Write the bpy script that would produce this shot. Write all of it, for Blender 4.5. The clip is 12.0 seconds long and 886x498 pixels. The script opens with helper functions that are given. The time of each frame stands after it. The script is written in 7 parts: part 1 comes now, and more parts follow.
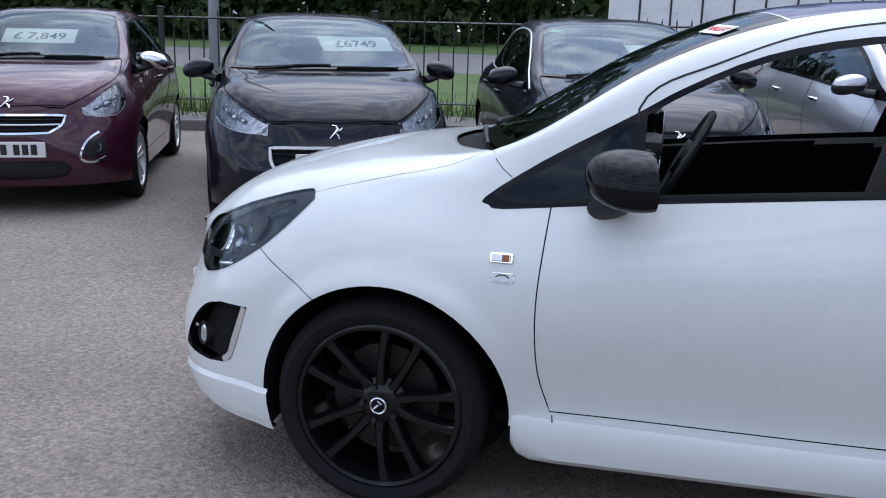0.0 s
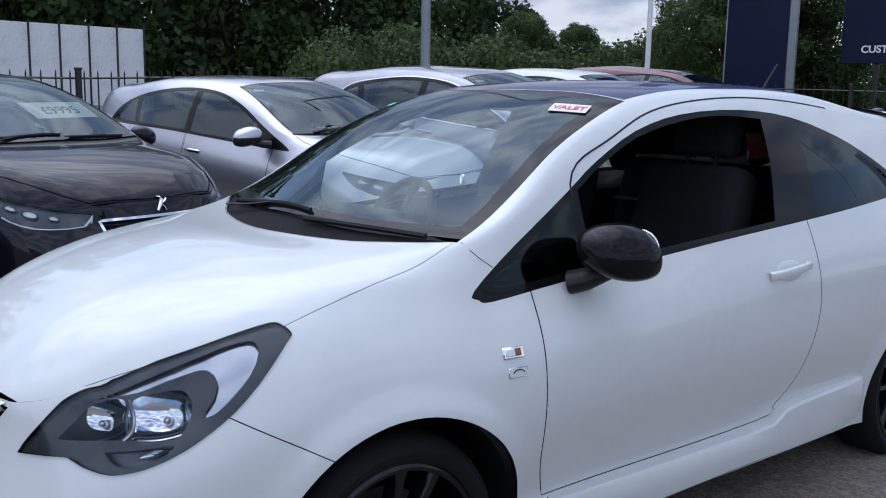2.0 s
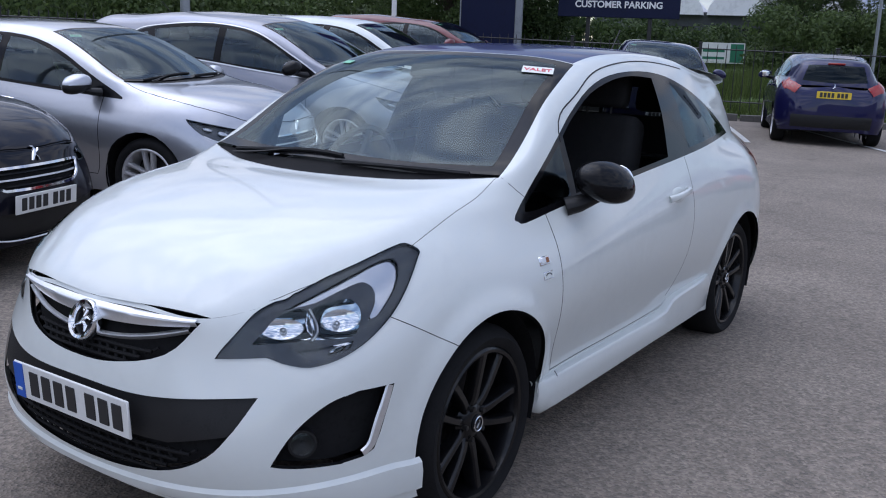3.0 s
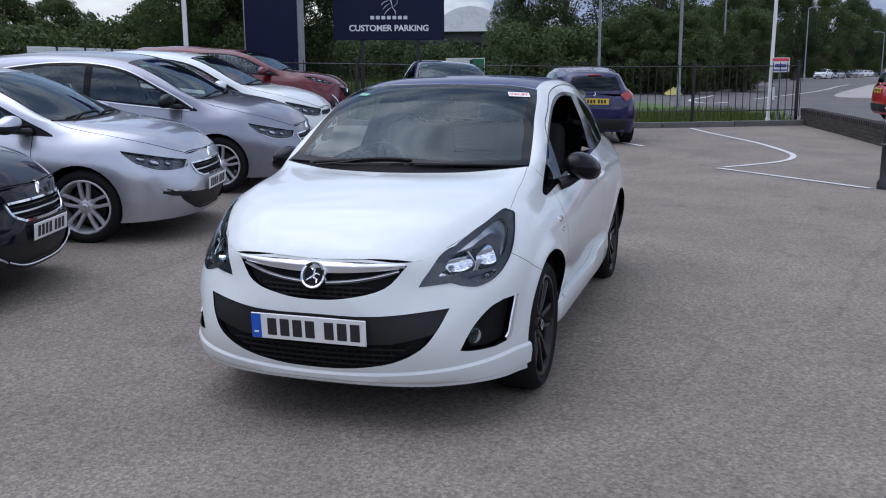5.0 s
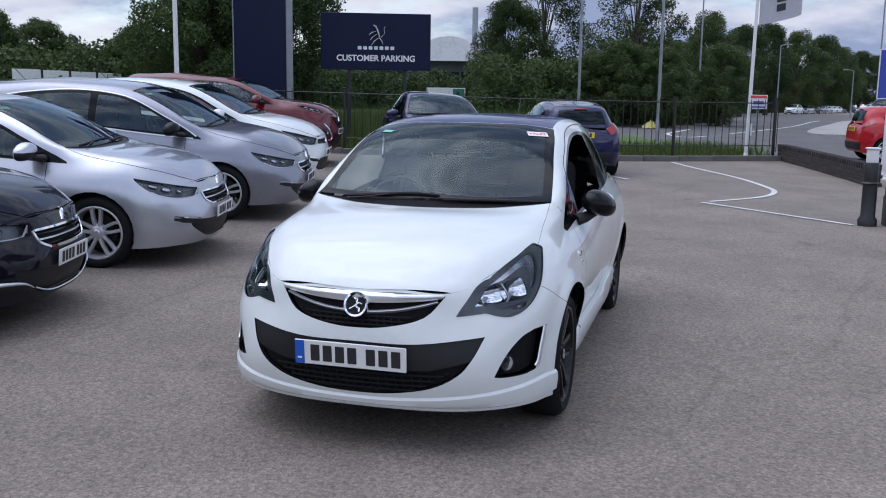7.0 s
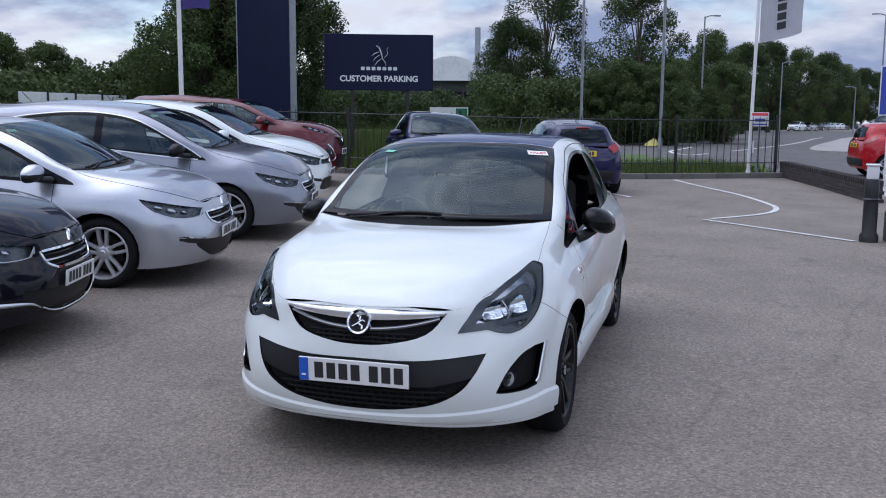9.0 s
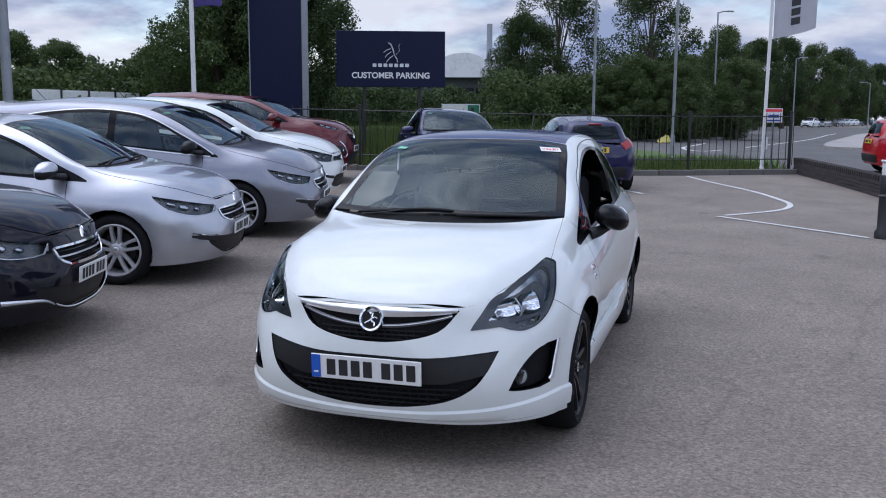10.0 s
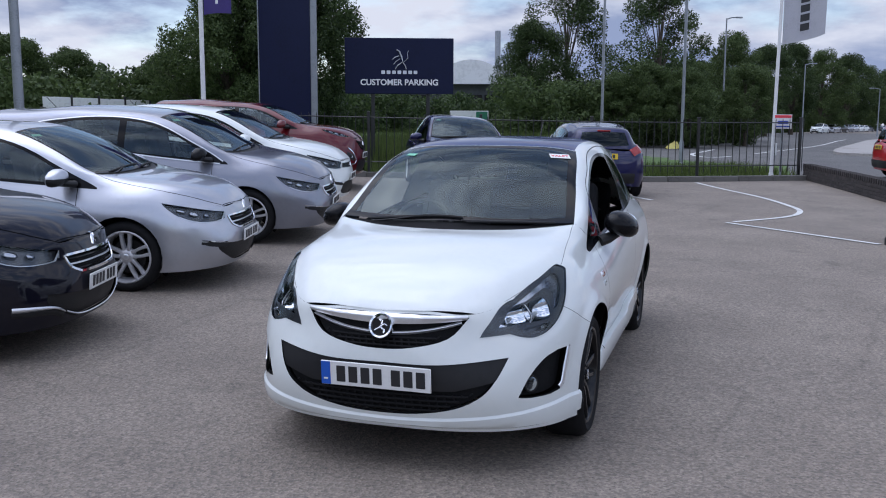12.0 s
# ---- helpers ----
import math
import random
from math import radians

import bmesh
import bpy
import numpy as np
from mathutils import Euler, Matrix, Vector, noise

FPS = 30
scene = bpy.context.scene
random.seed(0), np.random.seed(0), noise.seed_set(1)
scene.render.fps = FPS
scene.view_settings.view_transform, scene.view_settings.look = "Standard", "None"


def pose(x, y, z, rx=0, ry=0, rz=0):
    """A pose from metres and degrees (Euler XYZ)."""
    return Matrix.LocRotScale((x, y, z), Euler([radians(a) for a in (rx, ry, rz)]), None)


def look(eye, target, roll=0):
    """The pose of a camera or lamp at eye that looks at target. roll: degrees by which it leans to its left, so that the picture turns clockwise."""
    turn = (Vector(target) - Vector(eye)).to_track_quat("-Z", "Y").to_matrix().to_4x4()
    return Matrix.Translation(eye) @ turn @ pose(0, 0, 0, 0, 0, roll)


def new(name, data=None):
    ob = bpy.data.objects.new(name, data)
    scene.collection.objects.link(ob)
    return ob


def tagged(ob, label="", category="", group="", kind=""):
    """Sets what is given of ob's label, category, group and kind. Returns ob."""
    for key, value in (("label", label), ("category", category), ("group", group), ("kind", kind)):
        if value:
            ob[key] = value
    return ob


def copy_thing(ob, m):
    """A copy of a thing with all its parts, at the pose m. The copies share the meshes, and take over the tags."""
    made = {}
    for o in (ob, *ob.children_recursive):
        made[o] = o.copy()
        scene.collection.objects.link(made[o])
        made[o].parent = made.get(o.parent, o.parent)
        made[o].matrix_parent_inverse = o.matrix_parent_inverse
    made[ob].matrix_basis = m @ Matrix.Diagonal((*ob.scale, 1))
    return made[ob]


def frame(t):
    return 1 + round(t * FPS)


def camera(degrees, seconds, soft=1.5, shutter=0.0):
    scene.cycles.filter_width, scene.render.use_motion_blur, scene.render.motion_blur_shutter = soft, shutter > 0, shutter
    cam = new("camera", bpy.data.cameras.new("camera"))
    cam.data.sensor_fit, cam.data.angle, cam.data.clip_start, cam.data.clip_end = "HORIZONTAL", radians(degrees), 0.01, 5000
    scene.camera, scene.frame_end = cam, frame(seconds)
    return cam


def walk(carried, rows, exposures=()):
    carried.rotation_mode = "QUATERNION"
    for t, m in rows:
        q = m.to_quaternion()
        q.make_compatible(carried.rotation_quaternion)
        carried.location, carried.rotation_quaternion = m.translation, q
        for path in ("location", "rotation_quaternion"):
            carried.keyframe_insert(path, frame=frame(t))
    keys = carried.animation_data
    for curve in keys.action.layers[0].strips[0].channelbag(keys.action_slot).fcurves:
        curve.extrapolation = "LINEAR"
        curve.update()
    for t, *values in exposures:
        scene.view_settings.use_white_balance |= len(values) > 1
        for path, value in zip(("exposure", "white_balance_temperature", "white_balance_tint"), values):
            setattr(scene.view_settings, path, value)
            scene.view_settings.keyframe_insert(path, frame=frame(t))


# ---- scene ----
from mathutils.bvhtree import BVHTree
from mathutils.interpolate import poly_3d_calc

# ---- camera and its walk ----
cam = camera(51.7, 12.0, 1.05)
PATH = [
    (0, (1.571, -3.099, 1.331), (1.083, -1.212, 0.886), 1.6),
    (0.5, (1.028, -2.999, 1.35), (0.996, -1.055, 0.883), 2.4),
    (1, (0.566, -2.838, 1.35), (1.044, -0.958, 0.866), 1.6),
    (1.5, (0.154, -2.594, 1.382), (1.056, -0.853, 0.985), 1.6),
    (2, (-0.33, -2.463, 1.39), (0.853, -0.873, 1.072), 1.1),
    (2.5, (-0.929, -2.356, 1.435), (0.499, -1.007, 1.048), 1.6),
    (2.7, (-1.144, -2.295, 1.43), (0.369, -1.05, 1.02), 1.9),
    (4.3, (-2.775, -1.943, 1.47), (-1.002, -1.097, 1.098), 1.4),
    (4.5, (-2.971, -1.918, 1.476), (-1.17, -1.133, 1.103), 1.3),
    (5, (-3.358, -1.721, 1.486), (-1.501, -1.079, 1.113), -0.3),
    (5.5, (-3.577, -1.575, 1.527), (-1.698, -1.01, 1.14), -0.3),
    (6, (-3.629, -1.527, 1.532), (-1.744, -0.954, 1.185), 0.2),
    (6.5, (-3.626, -1.515, 1.544), (-1.742, -0.924, 1.228), 0.6),
    (7, (-3.655, -1.532, 1.548), (-1.77, -0.942, 1.234), 0.8),
    (9, (-3.711, -1.563, 1.552), (-1.823, -0.962, 1.279), 0.4),
    (9.5, (-3.712, -1.561, 1.557), (-1.826, -0.952, 1.289), 0.5),
    (10, (-3.698, -1.555, 1.55), (-1.819, -0.93, 1.27), 0.3),
    (10.5, (-3.693, -1.552, 1.547), (-1.817, -0.923, 1.258), 0.2),
    (11, (-3.696, -1.553, 1.55), (-1.819, -0.925, 1.26), 0.4),
    (11.5, (-3.69, -1.546, 1.55), (-1.814, -0.912, 1.269), 0.3),
    (12, (-3.701, -1.55, 1.552), (-1.826, -0.907, 1.286), 0.2),
]
walk(cam, [(t, look(eye, target, roll)) for t, eye, target, roll in PATH], [(0.0, 0.79, 6560, 12), (1.0, 0.80, 6520, 12), (1.5, 0.60, 6480, 12), (2.7, 0.40, 6450, 13), (4.5, 0.45, 6620, 13), (7.0, 0.49, 6560, 13), (12.0, 0.47, 6480, 13)])

# ---- sky, sun and exposure ----
SUN_UP, SUN_TURN = radians(66), radians(-5)
world = bpy.data.worlds.new("world")
scene.world = world
world.use_nodes = True
wn, wl = world.node_tree.nodes, world.node_tree.links
wn.clear()
w_out = wn.new("ShaderNodeOutputWorld")
w_bg = wn.new("ShaderNodeBackground")
w_sky = wn.new("ShaderNodeTexSky")
w_sky.sky_type, w_sky.sun_disc = "NISHITA", False
w_sky.sun_elevation, w_sky.sun_rotation = SUN_UP, SUN_TURN
w_map, w_co = wn.new("ShaderNodeMapping"), wn.new("ShaderNodeTexCoord")
w_map.inputs["Scale"].default_value = (1.0, 1.0, 3.2)
w_noise = wn.new("ShaderNodeTexNoise")
w_noise.inputs["Scale"].default_value, w_noise.inputs["Detail"].default_value, w_noise.inputs["Roughness"].default_value = 3.1, 9.0, 0.58
w_ramp = wn.new("ShaderNodeValToRGB")
w_ramp.color_ramp.elements[0].position, w_ramp.color_ramp.elements[1].position = 0.37, 0.52
w_tone = wn.new("ShaderNodeTexNoise")
w_tone.inputs["Scale"].default_value, w_tone.inputs["Detail"].default_value = 6.0, 7.0
w_grey = wn.new("ShaderNodeValToRGB")
w_grey.color_ramp.elements[0].position, w_grey.color_ramp.elements[1].position = 0.43, 0.60
w_grey.color_ramp.elements[0].color = (1.7, 2.15, 3.3, 1)
w_grey.color_ramp.elements[1].color = (4.1, 4.4, 5.1, 1)
w_mix = wn.new("ShaderNodeMixRGB")
wl.new(w_co.outputs["Generated"], w_map.inputs["Vector"])
wl.new(w_map.outputs["Vector"], w_noise.inputs["Vector"])
wl.new(w_map.outputs["Vector"], w_tone.inputs["Vector"])
wl.new(w_noise.outputs["Fac"], w_ramp.inputs["Fac"])
wl.new(w_tone.outputs["Fac"], w_grey.inputs["Fac"])
w_cover = wn.new("ShaderNodeMath")
w_cover.operation, w_cover.use_clamp = "ADD", True
wl.new(w_ramp.outputs["Color"], w_cover.inputs[0])
wl.new(w_cover.outputs["Value"], w_mix.inputs["Fac"])
wl.new(w_sky.outputs["Color"], w_mix.inputs["Color1"])
# the clouds glow round the hidden sun
# the sky's sun_rotation turns clockwise from +y
sun_way = Vector((math.sin(SUN_TURN) * math.cos(SUN_UP), math.cos(SUN_TURN) * math.cos(SUN_UP), math.sin(SUN_UP)))
w_dot, w_pow, w_gain, w_glow = wn.new("ShaderNodeVectorMath"), wn.new("ShaderNodeMath"), wn.new("ShaderNodeMath"), wn.new("ShaderNodeVectorMath")
w_dot.operation, w_dot.inputs[1].default_value = "DOT_PRODUCT", sun_way
w_pow.operation, w_pow.use_clamp, w_pow.inputs[1].default_value = "POWER", True, 8.0
w_gain.operation, w_gain.inputs[1].default_value, w_gain.inputs[2].default_value = "MULTIPLY_ADD", 3.3, 0.86
w_glow.operation = "SCALE"
wl.new(w_co.outputs["Generated"], w_dot.inputs[0])
wl.new(w_dot.outputs["Value"], w_pow.inputs[0])
wl.new(w_pow.outputs["Value"], w_gain.inputs[0])
wl.new(w_pow.outputs["Value"], w_cover.inputs[1])
# added brightening of the unseen sky behind the camera, to fill the shaded bodywork
w_back, w_fill, w_sum = wn.new("ShaderNodeVectorMath"), wn.new("ShaderNodeMath"), wn.new("ShaderNodeMath")
w_back.operation, w_back.inputs[1].default_value = "DOT_PRODUCT", (-0.62, -0.76, 0.2)
w_fill.operation, w_fill.use_clamp, w_fill.inputs[1].default_value, w_fill.inputs[2].default_value = "MULTIPLY_ADD", True, 0.5, 0.25
w_sum.operation = "ADD"
wl.new(w_co.outputs["Generated"], w_back.inputs[0])
wl.new(w_back.outputs["Value"], w_fill.inputs[0])
wl.new(w_fill.outputs["Value"], w_sum.inputs[0])
wl.new(w_gain.outputs["Value"], w_sum.inputs[1])
wl.new(w_grey.outputs["Color"], w_glow.inputs[0])
wl.new(w_sum.outputs["Value"], w_glow.inputs["Scale"])
wl.new(w_glow.outputs["Vector"], w_mix.inputs["Color2"])
wl.new(w_mix.outputs["Color"], w_bg.inputs["Color"])
w_bg.inputs["Strength"].default_value = 0.145
wl.new(w_bg.outputs["Background"], w_out.inputs["Surface"])

sun = new("sun", bpy.data.lights.new("sun", "SUN"))
sun.data.energy, sun.data.angle, sun.data.color = 0.5, radians(75), (1.0, 0.98, 0.95)
sun.rotation_euler = sun_way.to_track_quat("Z", "Y").to_euler()
sun.location = sun_way * 60


# ---- materials ----
def mat(name, color, rough=0.5, metal=0.0, coat=0.0, vary=0.0, scale=8.0, bump=0.0, bump_scale=60.0, color2=None, flakes=0.0, ior=1.5, random_tint=0.0, spec=0.5):
    """A principled material: colour varied by coarse and fine noise, with fine relief."""
    m = bpy.data.materials.new(name)
    m.use_nodes = True
    n, l = m.node_tree.nodes, m.node_tree.links
    b = n["Principled BSDF"]
    b.inputs["Roughness"].default_value, b.inputs["Metallic"].default_value, b.inputs["Coat Weight"].default_value = rough, metal, coat
    b.inputs["Coat Roughness"].default_value, b.inputs["IOR"].default_value = 0.0, ior
    b.inputs["Specular IOR Level"].default_value = spec
    b.inputs["Base Color"].default_value = (*color, 1)
    co = n.new("ShaderNodeTexCoord")
    if vary or color2:
        dark = color2 or tuple(c * (1 - vary) for c in color)
        big, fine, mix, ramp = n.new("ShaderNodeTexNoise"), n.new("ShaderNodeTexNoise"), n.new("ShaderNodeMath"), n.new("ShaderNodeValToRGB")
        big.inputs["Scale"].default_value, fine.inputs["Scale"].default_value = scale, scale * 9
        big.inputs["Detail"].default_value, fine.inputs["Detail"].default_value = 4, 3
        mix.operation = "ADD"
        l.new(co.outputs["Object"], big.inputs["Vector"])
        l.new(co.outputs["Object"], fine.inputs["Vector"])
        l.new(big.outputs["Fac"], mix.inputs[0])
        l.new(fine.outputs["Fac"], mix.inputs[1])
        ramp.color_ramp.elements[0].position, ramp.color_ramp.elements[1].position = 0.72, 1.25
        ramp.color_ramp.elements[0].color, ramp.color_ramp.elements[1].color = (*dark, 1), (*color, 1)
        l.new(mix.outputs[0], ramp.inputs["Fac"])
        out = ramp.outputs["Color"]
        if random_tint:
            info, hsv, mr = n.new("ShaderNodeObjectInfo"), n.new("ShaderNodeHueSaturation"), n.new("ShaderNodeMapRange")
            mr.inputs["To Min"].default_value, mr.inputs["To Max"].default_value = 1 - random_tint, 1 + random_tint
            l.new(info.outputs["Random"], mr.inputs["Value"])
            l.new(mr.outputs["Result"], hsv.inputs["Value"])
            l.new(out, hsv.inputs["Color"])
            out = hsv.outputs["Color"]
        l.new(out, b.inputs["Base Color"])
    if bump or flakes:
        t, bp = n.new("ShaderNodeTexNoise"), n.new("ShaderNodeBump")
        t.inputs["Scale"].default_value, t.inputs["Detail"].default_value = bump_scale, 5
        bp.inputs["Strength"].default_value, bp.inputs["Distance"].default_value = bump or flakes, 0.01
        l.new(co.outputs["Object"], t.inputs["Vector"])
        l.new(t.outputs["Fac"], bp.inputs["Height"])
        l.new(bp.outputs["Normal"], b.inputs["Normal"])
    return m


def glass(name, tint, gloss_rough=0.0, ior=1.57):
    """A thin pane: tinted see-through with a mirror gloss that grows at grazing angles (both faces of the pane together)."""
    m = bpy.data.materials.new(name)
    m.use_nodes = True
    n, l = m.node_tree.nodes, m.node_tree.links
    n.clear()
    out, mix, tr, gl, fr = (n.new("ShaderNode" + k) for k in ("OutputMaterial", "MixShader", "BsdfTransparent", "BsdfGlossy", "Fresnel"))
    tr.inputs["Color"].default_value = (*tint, 1)
    gl.inputs["Color"].default_value = (0.66, 0.79, 0.86, 1)
    gl.inputs["Roughness"].default_value = gloss_rough
    fr.inputs["IOR"].default_value = ior
    l.new(fr.outputs["Fac"], mix.inputs["Fac"])
    l.new(tr.outputs["BSDF"], mix.inputs[1])
    l.new(gl.outputs["BSDF"], mix.inputs[2])
    l.new(mix.outputs["Shader"], out.inputs["Surface"])
    return m


def paint(name, color, metal=0.0, rough=0.35):
    return mat(name, color, rough, metal, coat=1.0, vary=0.05, scale=3.0, spec=0.1)


M = dict(
    white=mat("white_paint", (0.705, 0.735, 0.715), 0.32, coat=0.9, vary=0.025, scale=3.0, spec=0.1),
    black_paint=mat("black_paint", (0.006, 0.006, 0.012), 0.3, coat=0.62, vary=0.05, scale=3.0, spec=0.05),
    plum=paint("plum_paint", (0.055, 0.010, 0.025), 0.3),
    silver=paint("silver_paint", (0.47, 0.485, 0.53), 0.75, 0.30),
    grey=paint("grey_paint", (0.24, 0.25, 0.29), 0.7, 0.30),
    red=paint("red_paint", (0.105, 0.005, 0.009), 0.1),
    blue=paint("blue_paint", (0.009, 0.010, 0.058), 0.3),
    roof=mat("roof_paint", (0.011, 0.018, 0.095), 0.35, coat=0.6, vary=0.05, scale=3.0, spec=0.1),
    gloss_black=mat("gloss_black", (0.007, 0.007, 0.008), 0.10, spec=0.4, ior=1.3, vary=0.1, scale=12),
    trim=mat("trim_plastic", (0.014, 0.014, 0.015), 0.5, spec=0.3, vary=0.25, scale=20, bump=0.08, bump_scale=500),
    rubber=mat("tyre_rubber", (0.011, 0.011, 0.012), 0.8, spec=0.2, vary=0.3, scale=14, bump=0.15, bump_scale=200),
    liner=mat("liner_black", (0.013, 0.013, 0.014), 0.85, spec=0.15, vary=0.3, scale=9),
    rim_black=mat("black_alloy", (0.005, 0.005, 0.006), 0.22, coat=0.15, vary=0.2, scale=12, spec=0.3),
    alloy=mat("silver_alloy", (0.58, 0.58, 0.60), 0.34, 0.45, vary=0.15, scale=20),
    disc=mat("brake_steel", (0.05, 0.048, 0.046), 0.45, 0.7, vary=0.4, scale=18),
    chrome=mat("chrome", (0.82, 0.83, 0.85), 0.06, 1.0, vary=0.04, scale=8),
    reflector=mat("lamp_reflector", (0.56, 0.57, 0.60), 0.20, 1.0, vary=0.12, scale=9, bump=0.45, bump_scale=13),
    bezel=mat("lamp_bezel", (0.080, 0.082, 0.088), 0.28, 0.40, vary=0.4, scale=9),
    housing=mat("lamp_housing", (0.105, 0.108, 0.114), 0.22, 0.4, vary=0.3, scale=30),
    lamp_inner=mat("lamp_inner", (0.60, 0.61, 0.64), 0.22, 0.85, vary=0.7, scale=16, bump=0.7, bump_scale=30),
    satin_chrome=mat("satin_chrome", (0.75, 0.76, 0.78), 0.32, 0.8, vary=0.08, scale=10),
    amber=mat("amber_lens", (0.26, 0.08, 0.02), 0.15, vary=0.2, scale=40),
    tail_red=mat("tail_lens", (0.30, 0.012, 0.012), 0.12, coat=0.6, vary=0.2, scale=40),
    cloth=mat("seat_cloth", (0.016, 0.016, 0.018), 0.9, vary=0.3, scale=40, bump=0.3, bump_scale=400),
    dash=mat("dash_plastic", (0.030, 0.030, 0.032), 0.6, vary=0.2, scale=20, bump=0.1, bump_scale=300),
    plate_white=mat("plate_white", (0.76, 0.76, 0.74), 0.4, vary=0.06, scale=15),
    plate_yellow=mat("plate_yellow", (0.72, 0.50, 0.03), 0.4, vary=0.06, scale=15),
    ink=mat("black_ink", (0.02, 0.02, 0.022), 0.5, vary=0.1, scale=30),
    eu_blue=mat("plate_blue", (0.01, 0.10, 0.50), 0.4, vary=0.05, scale=30),
    paper=mat("paper_white", (0.78, 0.80, 0.76), 0.7, vary=0.06, scale=10),
    green_paper=mat("green_sticker", (0.20, 0.55, 0.38), 0.6, vary=0.1, scale=20),
    red_ink=mat("red_ink", (0.75, 0.06, 0.08), 0.5, vary=0.1, scale=30),
    screen_glass=glass("screen_glass", (0.62, 0.72, 0.68), ior=1.52),
    # same screen glass, copied with a stronger gloss to brighten the parked cars' reflections
    row_screen=glass("glossier_screen_glass", (0.66, 0.74, 0.71), ior=1.62),
    side_glass=glass("side_glass", (0.80, 0.86, 0.84), ior=1.75),
    dark_glass=glass("privacy_glass", (0.10, 0.115, 0.12), ior=1.42),
    lens=glass("lamp_lens", (0.95, 0.96, 0.97), ior=1.42),
)


for node in M["reflector"].node_tree.nodes:
    # smooth pressed facets, with no fine grain
    if node.bl_idname == "ShaderNodeTexNoise" and node.inputs["Scale"].default_value == 13:
        node.inputs["Detail"].default_value = 0.0


# ---- building helpers ----
def mesh_object(name, bm, material, parent=None, smooth=True, label=""):
    me = bpy.data.meshes.new(name)
    bm.to_mesh(me)
    bm.free()
    if smooth:
        me.polygons.foreach_set("use_smooth", [True] * len(me.polygons))
        me.set_sharp_from_angle(angle=radians(38))
    for m in (material if isinstance(material, (list, tuple)) else [material]):
        me.materials.append(m)
    ob = new(name, me)
    if parent is not None:
        ob.parent = parent
    if label:
        ob["label"] = label
    return ob


def part(name, bm, material, parent, label="", smooth=True):
    return mesh_object(name, bm, material, parent, smooth, label)


def add_box(bm, size, m=Matrix(), bevel=0.0, segs=2):
    r = bmesh.ops.create_cube(bm, size=1.0, matrix=m @ Matrix.Diagonal((*size, 1)))
    if bevel:
        edges = list({e for v in r["verts"] for e in v.link_edges})
        bmesh.ops.bevel(bm, geom=edges, offset=bevel, segments=segs, affect="EDGES", profile=0.6)
    return bm


def add_cyl(bm, r1, r2, depth, m=Matrix(), segs=24, caps=True):
    bmesh.ops.create_cone(bm, cap_ends=caps, cap_tris=False, segments=segs, radius1=r1, radius2=r2, depth=depth, matrix=m)
    return bm


def add_lathe(bm, profile, segs=48, m=Matrix(), close=False):
    """Turn a list of (radius, along y) round the y axis."""
    rings = []
    for k in range(segs):
        a = math.tau * k / segs
        rings.append([bm.verts.new(m @ Vector((r * math.cos(a), y, r * math.sin(a)))) for r, y in profile])
    for k in range(segs):
        a, b = rings[k], rings[(k + 1) % segs]
        n = len(profile)
        for i in range(n if close else n - 1):
            bm.faces.new((a[i], a[(i + 1) % n], b[(i + 1) % n], b[i]))
    return bm


def add_tube(bm, pts, radius, segs=8, flat=1.0, taper=None):
    """A round bar along points; flat squeezes it upright."""
    pts = [Vector(p) for p in pts]
    rings = []
    for i, p in enumerate(pts):
        d = (pts[min(i + 1, len(pts) - 1)] - pts[max(i - 1, 0)]).normalized()
        side = d.cross(Vector((0, 0, 1)))
        if side.length < 1e-4:
            side = Vector((1, 0, 0))
        side.normalize()
        up = side.cross(d)
        r = radius * (taper[i] if taper else 1)
        rings.append([bm.verts.new(p + side * r * math.cos(math.tau * k / segs) + up * r * flat * math.sin(math.tau * k / segs)) for k in range(segs)])
    for a, b in zip(rings, rings[1:]):
        for k in range(segs):
            bm.faces.new((a[k], a[(k + 1) % segs], b[(k + 1) % segs], b[k]))
    bm.faces.new(rings[0][::-1])
    bm.faces.new(rings[-1])
    return bm


def text_mesh(body, size, depth=0.001, bold=0.0):
    """Letters as a bmesh in the xy plane, centred."""
    cu = bpy.data.curves.new("lettering", "FONT")
    cu.body, cu.size, cu.extrude, cu.offset = body, size, depth, bold
    cu.align_x, cu.align_y = "CENTER", "CENTER"
    ob = bpy.data.objects.new("lettering", cu)
    scene.collection.objects.link(ob)
    me = bpy.data.meshes.new_from_object(ob.evaluated_get(bpy.context.evaluated_depsgraph_get()))
    bpy.data.objects.remove(ob)
    bm = bmesh.new()
    bm.from_mesh(me)
    return bm


def rounded(points, n=6):
    """A closed smooth outline through 2D points; a third value 1 marks a sharp corner."""
    out, k = [], len(points)
    for i in range(k):
        p0, p1, p2, p3 = (points[(i + j) % k] for j in (-1, 0, 1, 2))
        a, b, c, d = (np.array(p[:2], float) for p in (p0, p1, p2, p3))
        if len(p1) > 2:
            a = b - (c - b)
        if len(p2) > 2:
            d = c + (c - b)
        for s in range(n):
            t = s / n
            out.append(tuple(0.5 * (2 * b + (c - a) * t + (2 * a - 5 * b + 4 * c - d) * t * t + (3 * b - a - 3 * c + d) * t ** 3)))
    return out


